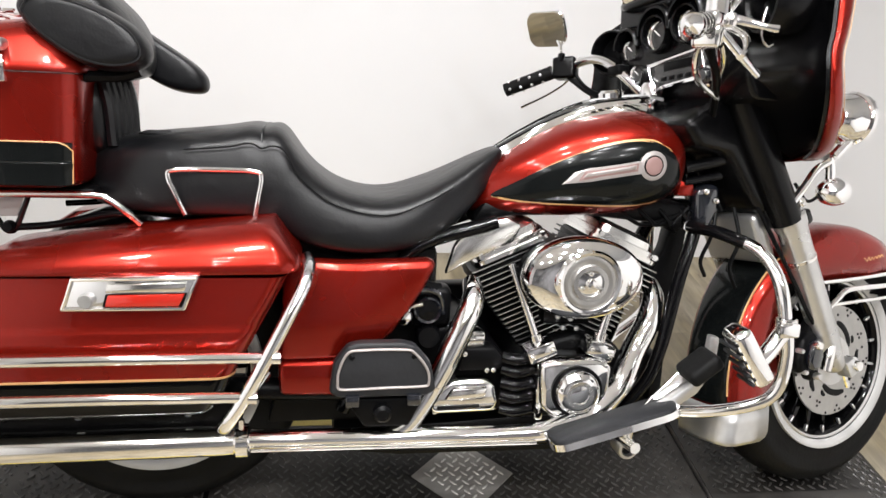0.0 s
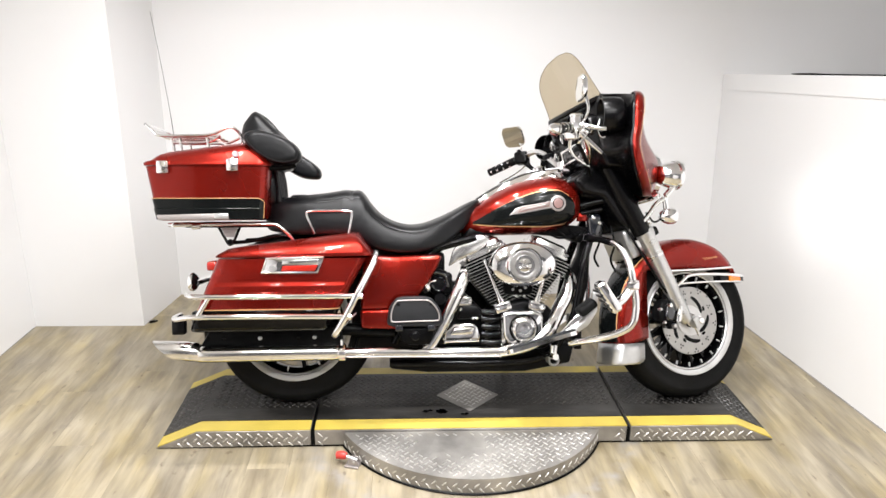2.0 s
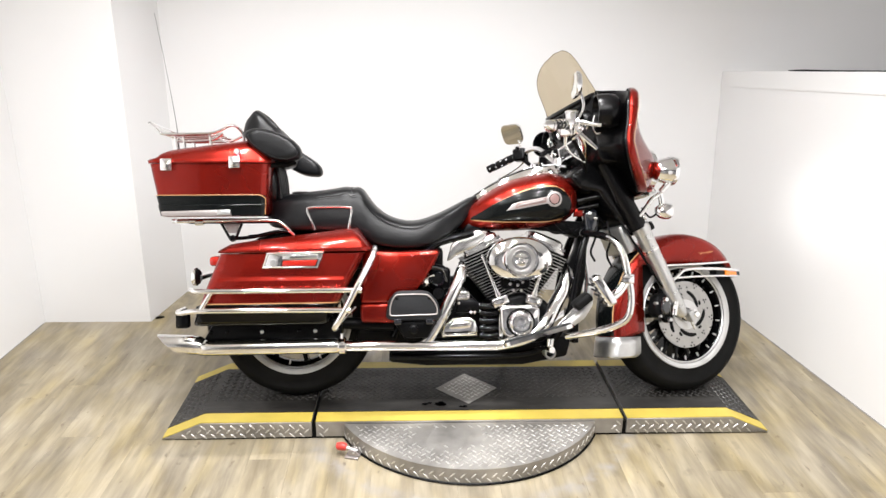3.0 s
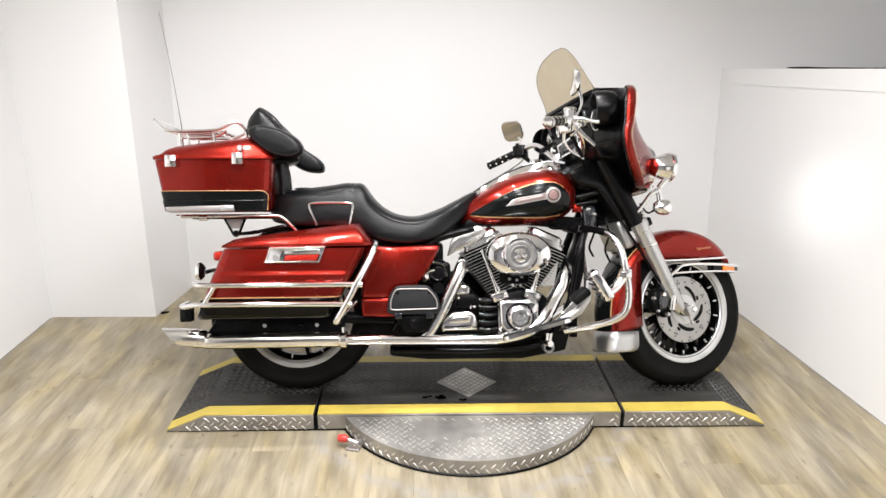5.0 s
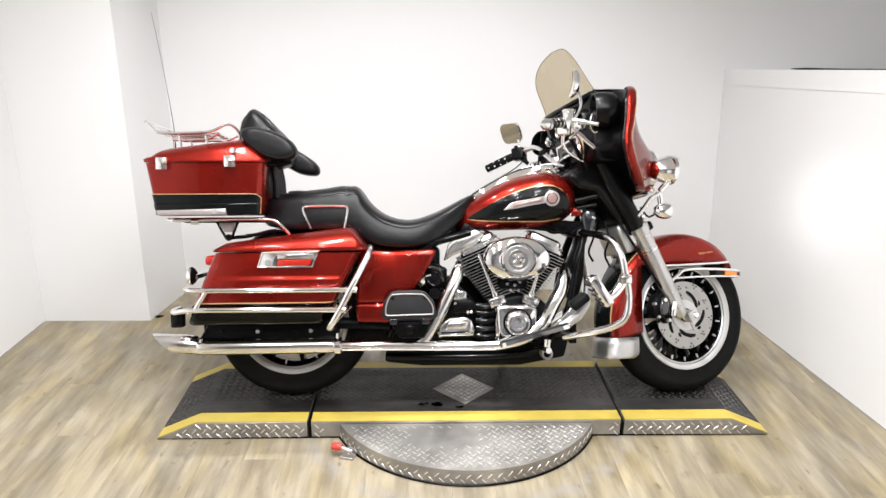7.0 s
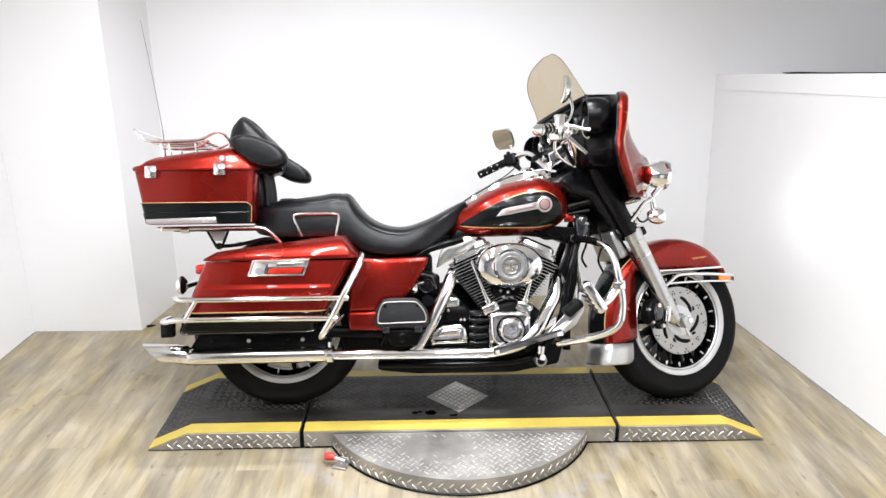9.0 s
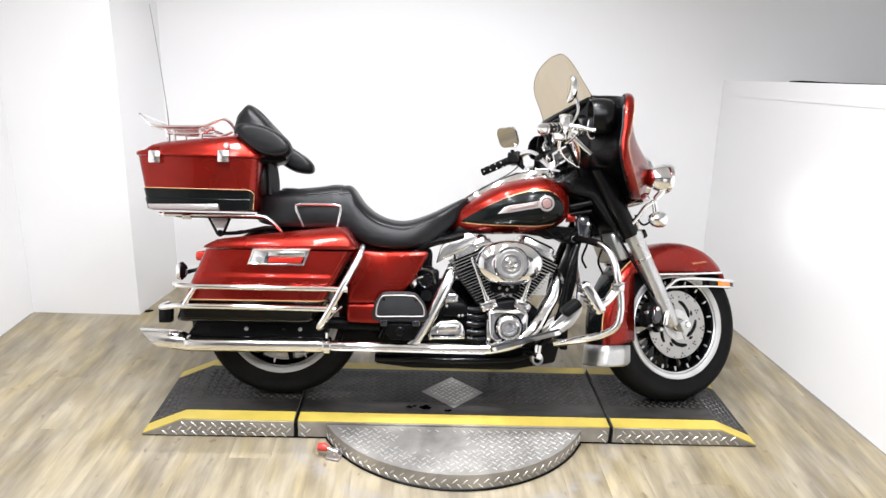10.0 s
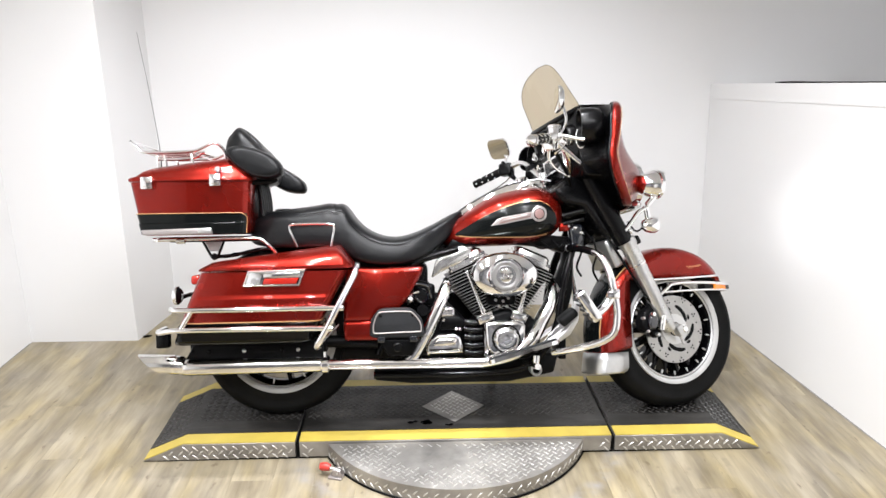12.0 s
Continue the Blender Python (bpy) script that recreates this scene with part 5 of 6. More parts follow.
def build_cylinder(sg):
    tilt = Matrix.Translation(CR) @ Matrix.Rotation(sg * radians(23.5), 4, "Y")
    def half(z):
        return 0.060 + 0.040 * max(0.0, min(1.0, (z - 0.09) / 0.16))

    cyl = part("cylinder", rings([rrect(-half(z) + 0.013, half(z) - 0.013, -0.088, 0.062, 0.03, z, 4) for z in (0.055, 0.09, 0.17, 0.25)]), BLACKM, bike, "black finned cylinder with machined fin edges", tilt)
    for k in range(14):
        z = 0.088 + k * 0.0122
        g = half(z)
        part("fin", rings([rrect(-g, g, -0.105, 0.072, 0.024, z + d, 4) for d in (0, 0.0030)]), FINB, cyl)
        part("fin_edge", rings([rrect(-g + 0.001, g - 0.001, -0.1062, -0.092, 0.006, z + d, 3) for d in (0.0006, 0.0024)]), FINE, cyl)
    for k in range(4):
        z = 0.262 + k * 0.0125
        g = 0.101
        part("fin", rings([rrect(-g, g, -0.110, 0.08, 0.018, z + d, 4) for d in (0, 0.0034)]), FINB, cyl)
        part("fin_edge", rings([rrect(-g + 0.001, g - 0.001, -0.1112, -0.097, 0.006, z + d, 3) for d in (0.0006, 0.0028)]), FINE, cyl)
    part("cylinder_head", block(-0.088, 0.088, -0.096, 0.075, 0.252, 0.312, 0.012), BLACKM, cyl)
    part("rocker_cover", rings([rrect(-0.083 + d, 0.083 - d, -0.118 + d, 0.09 - d, 0.022, z, 4) for z, d in ((0.321, 0.003), (0.335, 0.003), (0.337, 0.012), (0.352, 0.014), (0.361, 0.026), (0.362, 0.05))]), ROCKER, cyl, "polished alloy rocker cover", angle=24)
    part("rocker_base", rings([rrect(-0.087, 0.087, -0.122, 0.094, 0.022, z, 4) for z in (0.312, 0.321)]), CHROMED, cyl)
    for xx in (-0.07, 0.07):
        part("cover_bolt", lathe([(0.0, -0.128), (0.006, -0.128), (0.006, -0.118)], 8, at=(xx, 0, 0.330)), CHROME, cyl)
    return cyl


build_cylinder(-1)
build_cylinder(1)
for xa, za, xb, zb in ((0.052, 0.575, 0.116, 0.400), (0.298, 0.555, 0.252, 0.400)):
    pr = part("pushrod_tube", rod((xa, -0.140, za), (xb, -0.160, zb), 0.0095), CHROME, eng, "chrome pushrod tube")
    d = Vector((xa - xb, 0.02, za - zb)).normalized()
    q = Vector((xb, -0.16, zb))
    part("tube_collar", rod(q, q + d * 0.024, 0.014), CHROMED, eng)
for cx in (0.118, 0.250):
    part("tappet_block", put(block(-0.032, 0.032, -0.025, 0.025, -0.018, 0.018, 0.006), Matrix.Translation((cx, -0.165, 0.392)) @ Matrix.Rotation(radians(-22 if cx < 0.2 else 22), 4, "Y")), CHROME, eng, "chrome tappet block")
    for k in (-1, 1):
        part("block_bolt", ball((cx + k * 0.022, -0.192, 0.392 + (k * 0.008 if cx < 0.2 else -k * 0.008)), 0.006, n=10), CHROMED, eng)
cam_cover = part("cam_cover", slab([(0.112, 0.372), (0.152, 0.380), (0.235, 0.380), (0.272, 0.366), (0.268, 0.29), (0.245, 0.25), (0.20, 0.235), (0.150, 0.240), (0.118, 0.275)], -0.205, -0.13, 0.012, 3), CHROME, eng, "chrome cam cover")
part("timer_cover", lathe([(0.0, -0.232), (0.034, -0.232), (0.040, -0.229), (0.0475, -0.222), (0.050, -0.212), (0.050, -0.20)], 40, at=(0.193, 0, 0.312)), CHROME, bike, "round chrome timer cover")
part("timer_gasket", lathe([(0.050, -0.212), (0.056, -0.212), (0.056, -0.20)], 40, at=(0.193, 0, 0.312), cap=False), BLACKM, bike)
part("timer_ring", ring_lathe([(0.021, -0.2328), (0.030, -0.2328), (0.030, -0.2345), (0.021, -0.2345)], 32, at=(0.193, 0, 0.312)), CHROMED, bike)
for k in range(5):
    a = radians(72 * k + 20)
    part("timer_screw", ball((0.193 + 0.041 * math.cos(a), -0.2285, 0.312 + 0.041 * math.sin(a)), 0.004, 1, 0.6, 1, 8), CHROMED, bike)
# air cleaner
AC = (0.192, 0, 0.558)
ac = part("air_cleaner", lathe([(0.98, -0.170), (1.0, -0.180), (1.0, -0.196), (0.985, -0.206), (0.93, -0.216), (0.80, -0.224), (0.66, -0.228), (0.56, -0.229), (0.545, -0.233), (0.50, -0.236), (0.40, -0.236), (0.385, -0.231), (0.345, -0.231), (0.33, -0.236), (0.16, -0.240), (0.0, -0.241)], 64, at=AC, sx=0.131, sz=0.087), CHROME, bike, "oval chrome air cleaner cover", angle=26)
part("insert_ring", ring_lathe([(0.056, -0.232), (0.058, -0.2415), (0.064, -0.2425), (0.068, -0.238), (0.068, -0.224), (0.056, -0.224)], 56, at=AC), CHROME, ac, "raised chrome ring round the insert")
part("insert_plate", lathe([(0.056, -0.230), (0.056, -0.2365), (0.048, -0.2385), (0.045, -0.2375), (0.0, -0.2375)], 48, at=AC), STEEL, ac, "brushed round insert")
part("cover_ring", ring_lathe([(0.027, -0.236), (0.028, -0.2435), (0.037, -0.2435), (0.039, -0.236)], 40, at=AC), CHROMED, ac)
part("cover_bolt", lathe([(0.0, -0.252), (0.008, -0.251), (0.011, -0.246), (0.011, -0.24)], 16, at=AC), CHROME, ac)
for k in range(3):
    a = radians(90 + 120 * k)
    part("cover_screw", ball((AC[0] + 0.020 * math.cos(a), -0.241, AC[2] + 0.020 * math.sin(a)), 0.0055, 1, 0.6, 1, 10), CHROME, ac)
part("backing_plate", lathe([(0.0, -0.12), (0.98, -0.12), (1.0, -0.165), (0.96, -0.172), (0.0, -0.172)], 48, at=AC, sx=0.122, sz=0.078), BLACKM, ac, "black backing plate")
part("intake", block(0.13, 0.25, -0.13, 0.03, 0.43, 0.52, 0.02), BLACKM, eng, "black intake between the cylinders")
for k, (xx, zz) in enumerate(((0.165, 0.455), (0.195, 0.450), (0.215, 0.462), (0.178, 0.43), (0.21, 0.428))):
    part("intake_bolt", ball((xx, -0.134, zz), 0.0065, 1, 0.7, 1, 10), ALLOY, eng)
# chrome deflector under the seat nose
part("heat_deflector", slab([(-0.088, 0.545), (-0.070, 0.610), (-0.035, 0.655), (0.041, 0.672), (0.075, 0.655), (0.060, 0.618), (-0.050, 0.568)], -0.125, -0.10, 0.008), ROCKER, bike, "polished heat deflector under the seat")
# gearbox side
gb = part("gearbox", slab([(-0.15, 0.235), (0.06, 0.235), (0.06, 0.36), (-0.02, 0.44), (-0.10, 0.44), (-0.15, 0.38)], -0.13, 0.13, 0.018, 3), BLACKM, bike, "black gearbox housing with a chrome cover")
part("gearbox_cover", slab([(-0.118, 0.262), (-0.105, 0.252), (0.020, 0.254), (0.034, 0.275), (0.022, 0.318), (0.0, 0.332), (-0.075, 0.330), (-0.112, 0.300)], -0.178, -0.13, 0.012, 3), CHROME, gb, "chrome gearbox side cover")
part("cover_step", slab([(-0.09, 0.285), (0.0, 0.287), (0.006, 0.316), (-0.07, 0.316)], -0.186, -0.17, 0.008, 2), CHROMED, gb)
part("cover_slot", slab([(-0.102, 0.266), (-0.01, 0.268), (-0.01, 0.274), (-0.102, 0.273)], -0.181, -0.176, 0.001, 1), BLACKM, gb)
part("top_cover", slab([(-0.07, 0.395), (0.0, 0.395), (0.0, 0.43), (-0.05, 0.436)], -0.16, -0.1, 0.008), CHROME, gb, "chrome top cover")
for zz in (0.404, 0.414, 0.424):
    part("cover_rib", block(-0.062, -0.004, -0.1635, -0.158, zz - 0.0022, zz + 0.0022, 0.001, 1), CHROMED, gb)
part("starter", slab([(-0.06, 0.345), (0.035, 0.345), (0.045, 0.372), (0.02, 0.398), (-0.045, 0.398)], -0.165, -0.12, 0.008), BLACKM, gb)
for xx, zz in ((-0.045, 0.385), (0.004, 0.348), (0.018, 0.348), (0.022, 0.262), (-0.105, 0.256)):
    part("case_bolt", ball((xx, -0.168, zz), 0.0065, 1, 0.7, 1, 10), CHROME, gb)
for zz in (0.372, 0.345, 0.315, 0.285, 0.255):
    part("oil_line", tube([(0.040, -0.155, zz), (0.070, -0.165, zz - 0.004), (0.108, -0.160, zz)], 0.0135, 10), BLACKP, eng, "black oil hose")
for zz in (0.358, 0.300, 0.244):
    part("hose_clip", rod((0.112, -0.175, zz), (0.128, -0.175, zz), 0.008, 10), CHROME, eng)
part("case_rib", block(0.112, 0.130, -0.185, -0.13, 0.235, 0.37, 0.006), CHROME, eng)
# hoses and parts behind the side cover
part("hose", tube([(-0.17, -0.13, 0.45), (-0.20, -0.15, 0.49), (-0.16, -0.15, 0.53), (-0.10, -0.13, 0.52)], 0.012), BLACKM, bike, "black hose")
part("cable", tube([(-0.18, -0.16, 0.47), (-0.165, -0.17, 0.49), (-0.14, -0.17, 0.497)], 0.005), CHROME, bike)
part("relay_box", block(-0.16, -0.075, -0.15, -0.09, 0.44, 0.525, 0.014, 3), BLACKM, bike, "black relay housing")
part("fuse_knob", lathe([(0.0, -0.175), (0.022, -0.175), (0.026, -0.165), (0.026, -0.14)], 20, at=(-0.125, 0, 0.425)), PLASTIC, bike)
part("breather_cap", lathe([(0.0, -0.186), (0.012, -0.184), (0.019, -0.176), (0.020, -0.160), (0.016, -0.150)], 20, at=(-0.178, 0, 0.470)), CHROME, bike, "bright rounded cap")
part("canister", lathe([(0.0, -0.172), (0.026, -0.170), (0.031, -0.162), (0.031, -0.120), (0.0, -0.120)], 24, at=(-0.128, 0, 0.482)), PLASTIC, bike, "dark round canister")
part("canister_ring", ring_lathe([(0.022, -0.171), (0.026, -0.1745), (0.029, -0.171), (0.026, -0.168)], 24, at=(-0.128, 0, 0.482)), CAST, bike)
part("breather_hose", tube([(-0.182, -0.165, 0.492), (-0.170, -0.172, 0.520), (-0.140, -0.170, 0.528), (-0.104, -0.160, 0.514), (-0.092, -0.150, 0.470)], 0.0058, 8), CAST, bike, "black rubber hose")
part("rear_master", rod((-0.28, -0.17, 0.285), (-0.18, -0.17, 0.285), 0.018), BLACKM, bike)
part("regulator", block(0.43, 0.46, -0.07, 0.07, 0.20, 0.33, 0.005), BLACKM, bike, "finned black regulator")
part("frame_cable", tube([(0.53, -0.10, 0.72), (0.515, -0.12, 0.64), (0.495, -0.12, 0.58), (0.515, -0.11, 0.54)], 0.0045, 8), BLACKM, bike, "black cable")
part("frame_cable", tube([(0.56, -0.12, 0.70), (0.57, -0.14, 0.63), (0.555, -0.14, 0.57), (0.575, -0.14, 0.52)], 0.0045, 8), BLACKM, bike, "black cable")

# ---- front end: built straight, then turned about the steering axis ----
def front(name, bm, material, label="", parent=None, angle=40):
    return part(name, bm, material, parent or bike, label, SM if parent is None else None, angle)


def on_fork(d, y, off=0.0):
    """A point d metres up the fork from the axle; off: ahead of the leg."""
    p = FRONT + AXIS * d + Vector((math.cos(RAKE), 0, math.sin(RAKE))) * off
    return (p.x, y, p.z)


for sg in (-1, 1):
    y = sg * 0.112
    leg = front("fork_slider", lathe([(0.0, 0.005), (0.018, 0.005), (0.026, 0.015), (0.030, 0.05), (0.0315, 0.09), (0.0325, 0.30), (0.0335, 0.385), (0.037, 0.395), (0.037, 0.42), (0.031, 0.425), (0.0, 0.425)], 28, "z"), SLIDER, "polished alloy fork slider")
    leg.matrix_basis = SM @ Matrix.Translation(on_fork(0.012, y, -0.050)) @ Matrix.Rotation(-RAKE, 4, "Y")
    front("fork_tube", rod(on_fork(0.41, y, -0.050), on_fork(0.48, y, -0.052), 0.0265), CHROME, "chrome fork tube")
    front("slider_cap", rod(on_fork(0.318, y, -0.050), on_fork(0.325, y, -0.050), 0.0346, 24), CHROMED, "bright ring on the fork slider")
    front("fork_cover", rod(on_fork(0.425, y, -0.062), on_fork(0.755, y, -0.080), 0.0375, 24), PLASTIC, "black fork cover")
    front("cover_bolt", ball(on_fork(0.70, y + sg * 0.030, -0.055), 0.010, n=12), CHROME)
    front("cover_bolt", ball(on_fork(0.455, y + sg * 0.026, -0.030), 0.012, n=12), CHROME)
    front("axle_clamp", put(block(-0.016, 0.016, -0.020, 0.020, -0.022, 0.022, 0.006), Matrix.Translation(on_fork(0.0, y, -0.012)) @ Matrix.Rotation(-RAKE, 4, "Y")), SLIDER)
    for dd in (-0.012, 0.006, 0.024):
        front("clamp_stud", rod(on_fork(dd - 0.03, y - sg * 0.012, -0.012), on_fork(dd - 0.05, y - sg * 0.012, -0.012), 0.006, 8), CHROMED)
cal = front("brake_caliper", slab([(0.708, 0.335), (0.722, 0.378), (0.752, 0.396), (0.786, 0.388), (0.792, 0.345), (0.776, 0.305), (0.740, 0.290), (0.712, 0.305)], -0.118, -0.060, 0.012, 3), BLACKM, "black front brake caliper")
part("caliper_body", slab([(0.728, 0.326), (0.738, 0.372), (0.768, 0.380), (0.776, 0.338), (0.764, 0.308), (0.738, 0.304)], -0.136, -0.112, 0.009, 3), CAST, cal, "raised black piston housing")
part("caliper_insert", tube([(0.789, -0.128, 0.302), (0.793, -0.130, 0.330), (0.802, -0.130, 0.362)], [0.012, 0.0135, 0.012]), CHROME, cal, "chrome caliper insert")
part("mount_lug", slab([(0.742, 0.388), (0.760, 0.424), (0.790, 0.428), (0.800, 0.400), (0.784, 0.382)], -0.112, -0.082, 0.007, 2), BLACKM, cal, "black caliper mounting lug")
part("mount_lug", slab([(0.752, 0.300), (0.770, 0.270), (0.796, 0.276), (0.792, 0.306)], -0.108, -0.080, 0.006, 2), BLACKM, cal)
for xx, zz, rr in ((0.776, 0.414, 0.0095), (0.779, 0.285, 0.0085), (0.716, 0.352, 0.006), (0.732, 0.300, 0.006)):
    part("caliper_bolt", lathe([(0.0, -0.124), (rr * 0.8, -0.124), (rr, -0.121), (rr, -0.105)], 8, at=(xx, 0, zz)), ALLOY, cal)
part("banjo_fitting", lathe([(0.0, -0.146), (0.008, -0.145), (0.010, -0.140), (0.010, -0.130)], 12, at=(0.748, 0, 0.366)), CHROMED, cal)
front("brake_line", tube([(0.77, -0.115, 0.40), (0.73, -0.12, 0.44), (0.69, -0.12, 0.50), (0.63, -0.11, 0.60), (0.58, -0.09, 0.70)], 0.005, 8), BLACKM, "black brake line")

# front mudguard: swept round the wheel with deep side skirts
FEN_R = [(36, 0.330), (60, 0.336), (100, 0.338), (130, 0.340), (165, 0.347), (195, 0.362), (212, 0.38)]


def fender_row(deg, wide=0.096):
    t = radians(deg)
    R = interp(FEN_R, deg)[0]
    zlim = 0.206 / max(0.05, math.sin(t)) if deg < 135 else 9
    xlim = 0.215 / max(0.05, -math.cos(t)) if deg > 125 else 9
    rin = min(R - 0.02, max(0.2, min(zlim, xlim)))
    c, s = math.cos(t), math.sin(t)
    w = wide * interp([(36, 0.62), (48, 0.86), (65, 1.0), (120, 0.98), (150, 0.86), (195, 0.80)], deg)[0]
    prof = [(rin, -w), (rin + (R - rin) * 0.45, -w), (R - 0.030, -w * 0.985), (R - 0.012, -w * 0.90), (R - 0.003, -w * 0.68), (R, -w * 0.36), (R + 0.002, 0),
            (R, w * 0.36), (R - 0.003, w * 0.68), (R - 0.012, w * 0.90), (R - 0.030, w * 0.985), (rin + (R - rin) * 0.45, w), (rin, w)]
    return [(FRONT.x + r * c, y, FRONT.z + r * s) for r, y in prof]


fen = front("front_fender", rings([fender_row(d) for d in range(36, 197, 4)], closed=False), RED, "red skirted front mudguard with chrome trim", angle=50)
so = fen.modifiers.new("thick", "SOLIDIFY")
so.thickness, so.offset = 0.003, 1
tipw = 0.081
tip = part("fender_tip", rings([[(x, y, z) for x, y in ((0.655 - c, -tipw), (0.60, -tipw), (rx + 0.03, -tipw), (rx + 0.010, -tipw * 0.9), (rx, -tipw * 0.55), (rx - 0.003, 0), (rx, tipw * 0.55), (rx + 0.010, tipw * 0.9), (rx + 0.03, tipw), (0.60, tipw), (0.655 - c, tipw))]
                                for z, rx, c in ((0.222, 0.537, 0.0), (0.19, 0.531, 0.0), (0.160, 0.526, 0.002), (0.148, 0.524, 0.010), (0.140, 0.524, 0.028))], closed=False), ALLOY, fen, "dull chrome rear tip of the mudguard", angle=50)
so = tip.modifiers.new("thick", "SOLIDIFY")
so.thickness, so.offset = 0.004, 1


def crown_w(d):
    return 0.096 * interp([(36, 0.62), (48, 0.86), (65, 1.0), (120, 0.98), (150, 0.86), (195, 0.80)], d)[0]


def crown_row(d):
    w, R = crown_w(d), interp(FEN_R, d)[0]
    return [(FRONT.x + (R + o) * math.cos(radians(d)), y * w, FRONT.z + (R + o) * math.sin(radians(d))) for y, o in ((-0.80, -0.003), (-0.76, 0.0), (-0.69, 0.002), (-0.36, 0.005), (0, 0.007), (0.36, 0.005), (0.69, 0.002), (0.76, 0.0), (0.80, -0.003))]


part("crown_panel", rings([crown_row(d) for d in range(128, 194, 4)], closed=False), GREYP, fen, "black painted panel on the mudguard crown", angle=60)
part("crown_stripe", tube([Vector(crown_row(d)[0]) for d in range(128, 194, 6)], 0.0024, 6, 2), GOLD, fen, "gold pinstripe")
part("skirt_trim", tube([(0.755, -0.101, 0.505), (0.90, -0.102, 0.508), (1.03, -0.098, 0.513), (1.12, -0.078, 0.518), (1.165, -0.03, 0.520), (1.168, 0.03, 0.520), (1.12, 0.078, 0.518), (1.03, 0.098, 0.513), (0.755, 0.101, 0.505)], 0.0055, flat=1.0), CHROME, fen, "chrome skirt trim")
part("fender_rail", tube([(0.800, -0.115, 0.440), (0.835, -0.118, 0.466), (0.875, -0.118, 0.486), (1.00, -0.116, 0.488), (1.13, -0.090, 0.484), (1.215, -0.045, 0.482), (1.222, 0.045, 0.482), (1.13, 0.090, 0.484), (0.875, 0.118, 0.486), (0.80, 0.115, 0.44)], 0.0065), CHROME, fen, "chrome mudguard rail")
part("fender_rail", tube([(0.81, -0.115, 0.452), (0.90, -0.118, 0.456), (1.02, -0.114, 0.458), (1.13, -0.088, 0.458), (1.20, -0.045, 0.458), (1.205, 0.045, 0.458), (1.13, 0.088, 0.458), (1.02, 0.114, 0.458), (0.81, 0.115, 0.452)], 0.0045), CHROME, fen, "chrome mudguard rail")
part("tip_housing", rings([[(x, y, z) for x, y in ((1.03, -0.111), (1.07, -0.105), (1.13, -0.090), (1.205, -0.052), (1.229, -0.020), (1.229, 0.020), (1.205, 0.052), (1.13, 0.090), (1.07, 0.105), (1.03, 0.111), (1.03, 0.0))] for z in (0.4605, 0.4835)]), PLASTIC, fen, "black tip lamp housing")
part("tip_lamp", rings([[(x, y, z) for x, y in ((1.085, -0.108), (1.165, -0.078), (1.160, -0.066), (1.080, -0.095))] for z in (0.4595, 0.4865)]), AMBER, fen, "amber side marker lamp")
part("script_mark", tube([(0.955 + 0.0062 * k, -0.0985, 0.551 + 0.0009 * k + (0.0065 if k in (0, 3) else 0.0035 if k % 2 else -0.0035)) for k in range(13)], 0.0011, 6, 4), GOLD, fen, "small gold script flourish")

# fairing: outer shell, inner shell and dash
# level, half width, rim, nose
FZ = [(0.790, 0.200, 0.600, 0.675), (0.808, 0.262, 0.552, 0.735), (0.846, 0.312, 0.503, 0.775), (0.890, 0.344, 0.470, 0.795), (0.940, 0.354, 0.457, 0.800), (0.978, 0.352, 0.460, 0.765), (1.017, 0.354, 0.468, 0.715), (1.094, 0.352, 0.478, 0.650), (1.126, 0.341, 0.489, 0.630), (1.151, 0.322, 0.505, 0.620), (1.168, 0.296, 0.524, 0.616), (1.180, 0.266, 0.542, 0.614), (1.184, 0.236, 0.556, 0.612)]
LIP = [(0.0, 0.0), (0.012, 0.005), (0.026, 0.006), (0.037, 0.002), (0.043, -0.010)]


def shell_row(z, w, xr, xf, n=16):
    """One level of the outer shell: a rounded lip along the rim, then swept in to the nose."""
    k = interp([(0.85, 1.0), (0.95, 0.72), (1.02, 0.80), (1.09, 0.98), (1.14, 0.90), (1.186, 0.30)], z)[0]
    half = [(xr + a * k, w + b * k) for a, b in LIP]
    x0, y0 = half[-1]
    half += [(xf - (xf - x0) * (1 - k / n) ** 1.6, y0 * (1 - k / n)) for k in range(1, n + 1)]
    return [(x, -y, z) for x, y in half] + [(x, y, z) for x, y in half[-2::-1]]


FZS = [tuple(q) for q in spline(FZ, 4)]
shell = front("fairing", rings([shell_row(*r) for r in FZS], closed=False), RED, "red batwing handlebar fairing with a black inner panel", angle=60)
so = shell.modifiers.new("thick", "SOLIDIFY")
so.thickness, so.offset = 0.004, 0
part("fairing_stripe", tube([Vector(shell_row(*r)[3]) + Vector((0.002, -0.003, 0)) for r in FZS[2:34]], 0.0007, 6, 1), GOLD, shell, "gold pinstripe along the fairing edge")


def inner_row(z, w, xr, xf, sg):
    """Black liner from the rim round to the dash; low down it narrows to a pocket round the fork."""
    b = max(0.0, min(1.0, (z - 0.865) / 0.10))
    b = b * b * (3 - 2 * b)
    y1 = 0.120 + 0.075 * b
    x1 = (xr + 0.075) * (1 - b) + 0.432 * b
    dip = 0.030 + 0.030 * (1 - b)
    out = [(xr - 0.001, sg * (w - 0.001), z), (xr - 0.005, sg * (w - 0.006), z)]
    for k in range(1, 9):
        u = k / 8
        out.append((xr + (x1 - xr) * u ** 1.5 + dip * math.sin(math.pi * u) ** 0.8, sg * (w - 0.008 + (y1 - w + 0.008) * u), z))
    return out


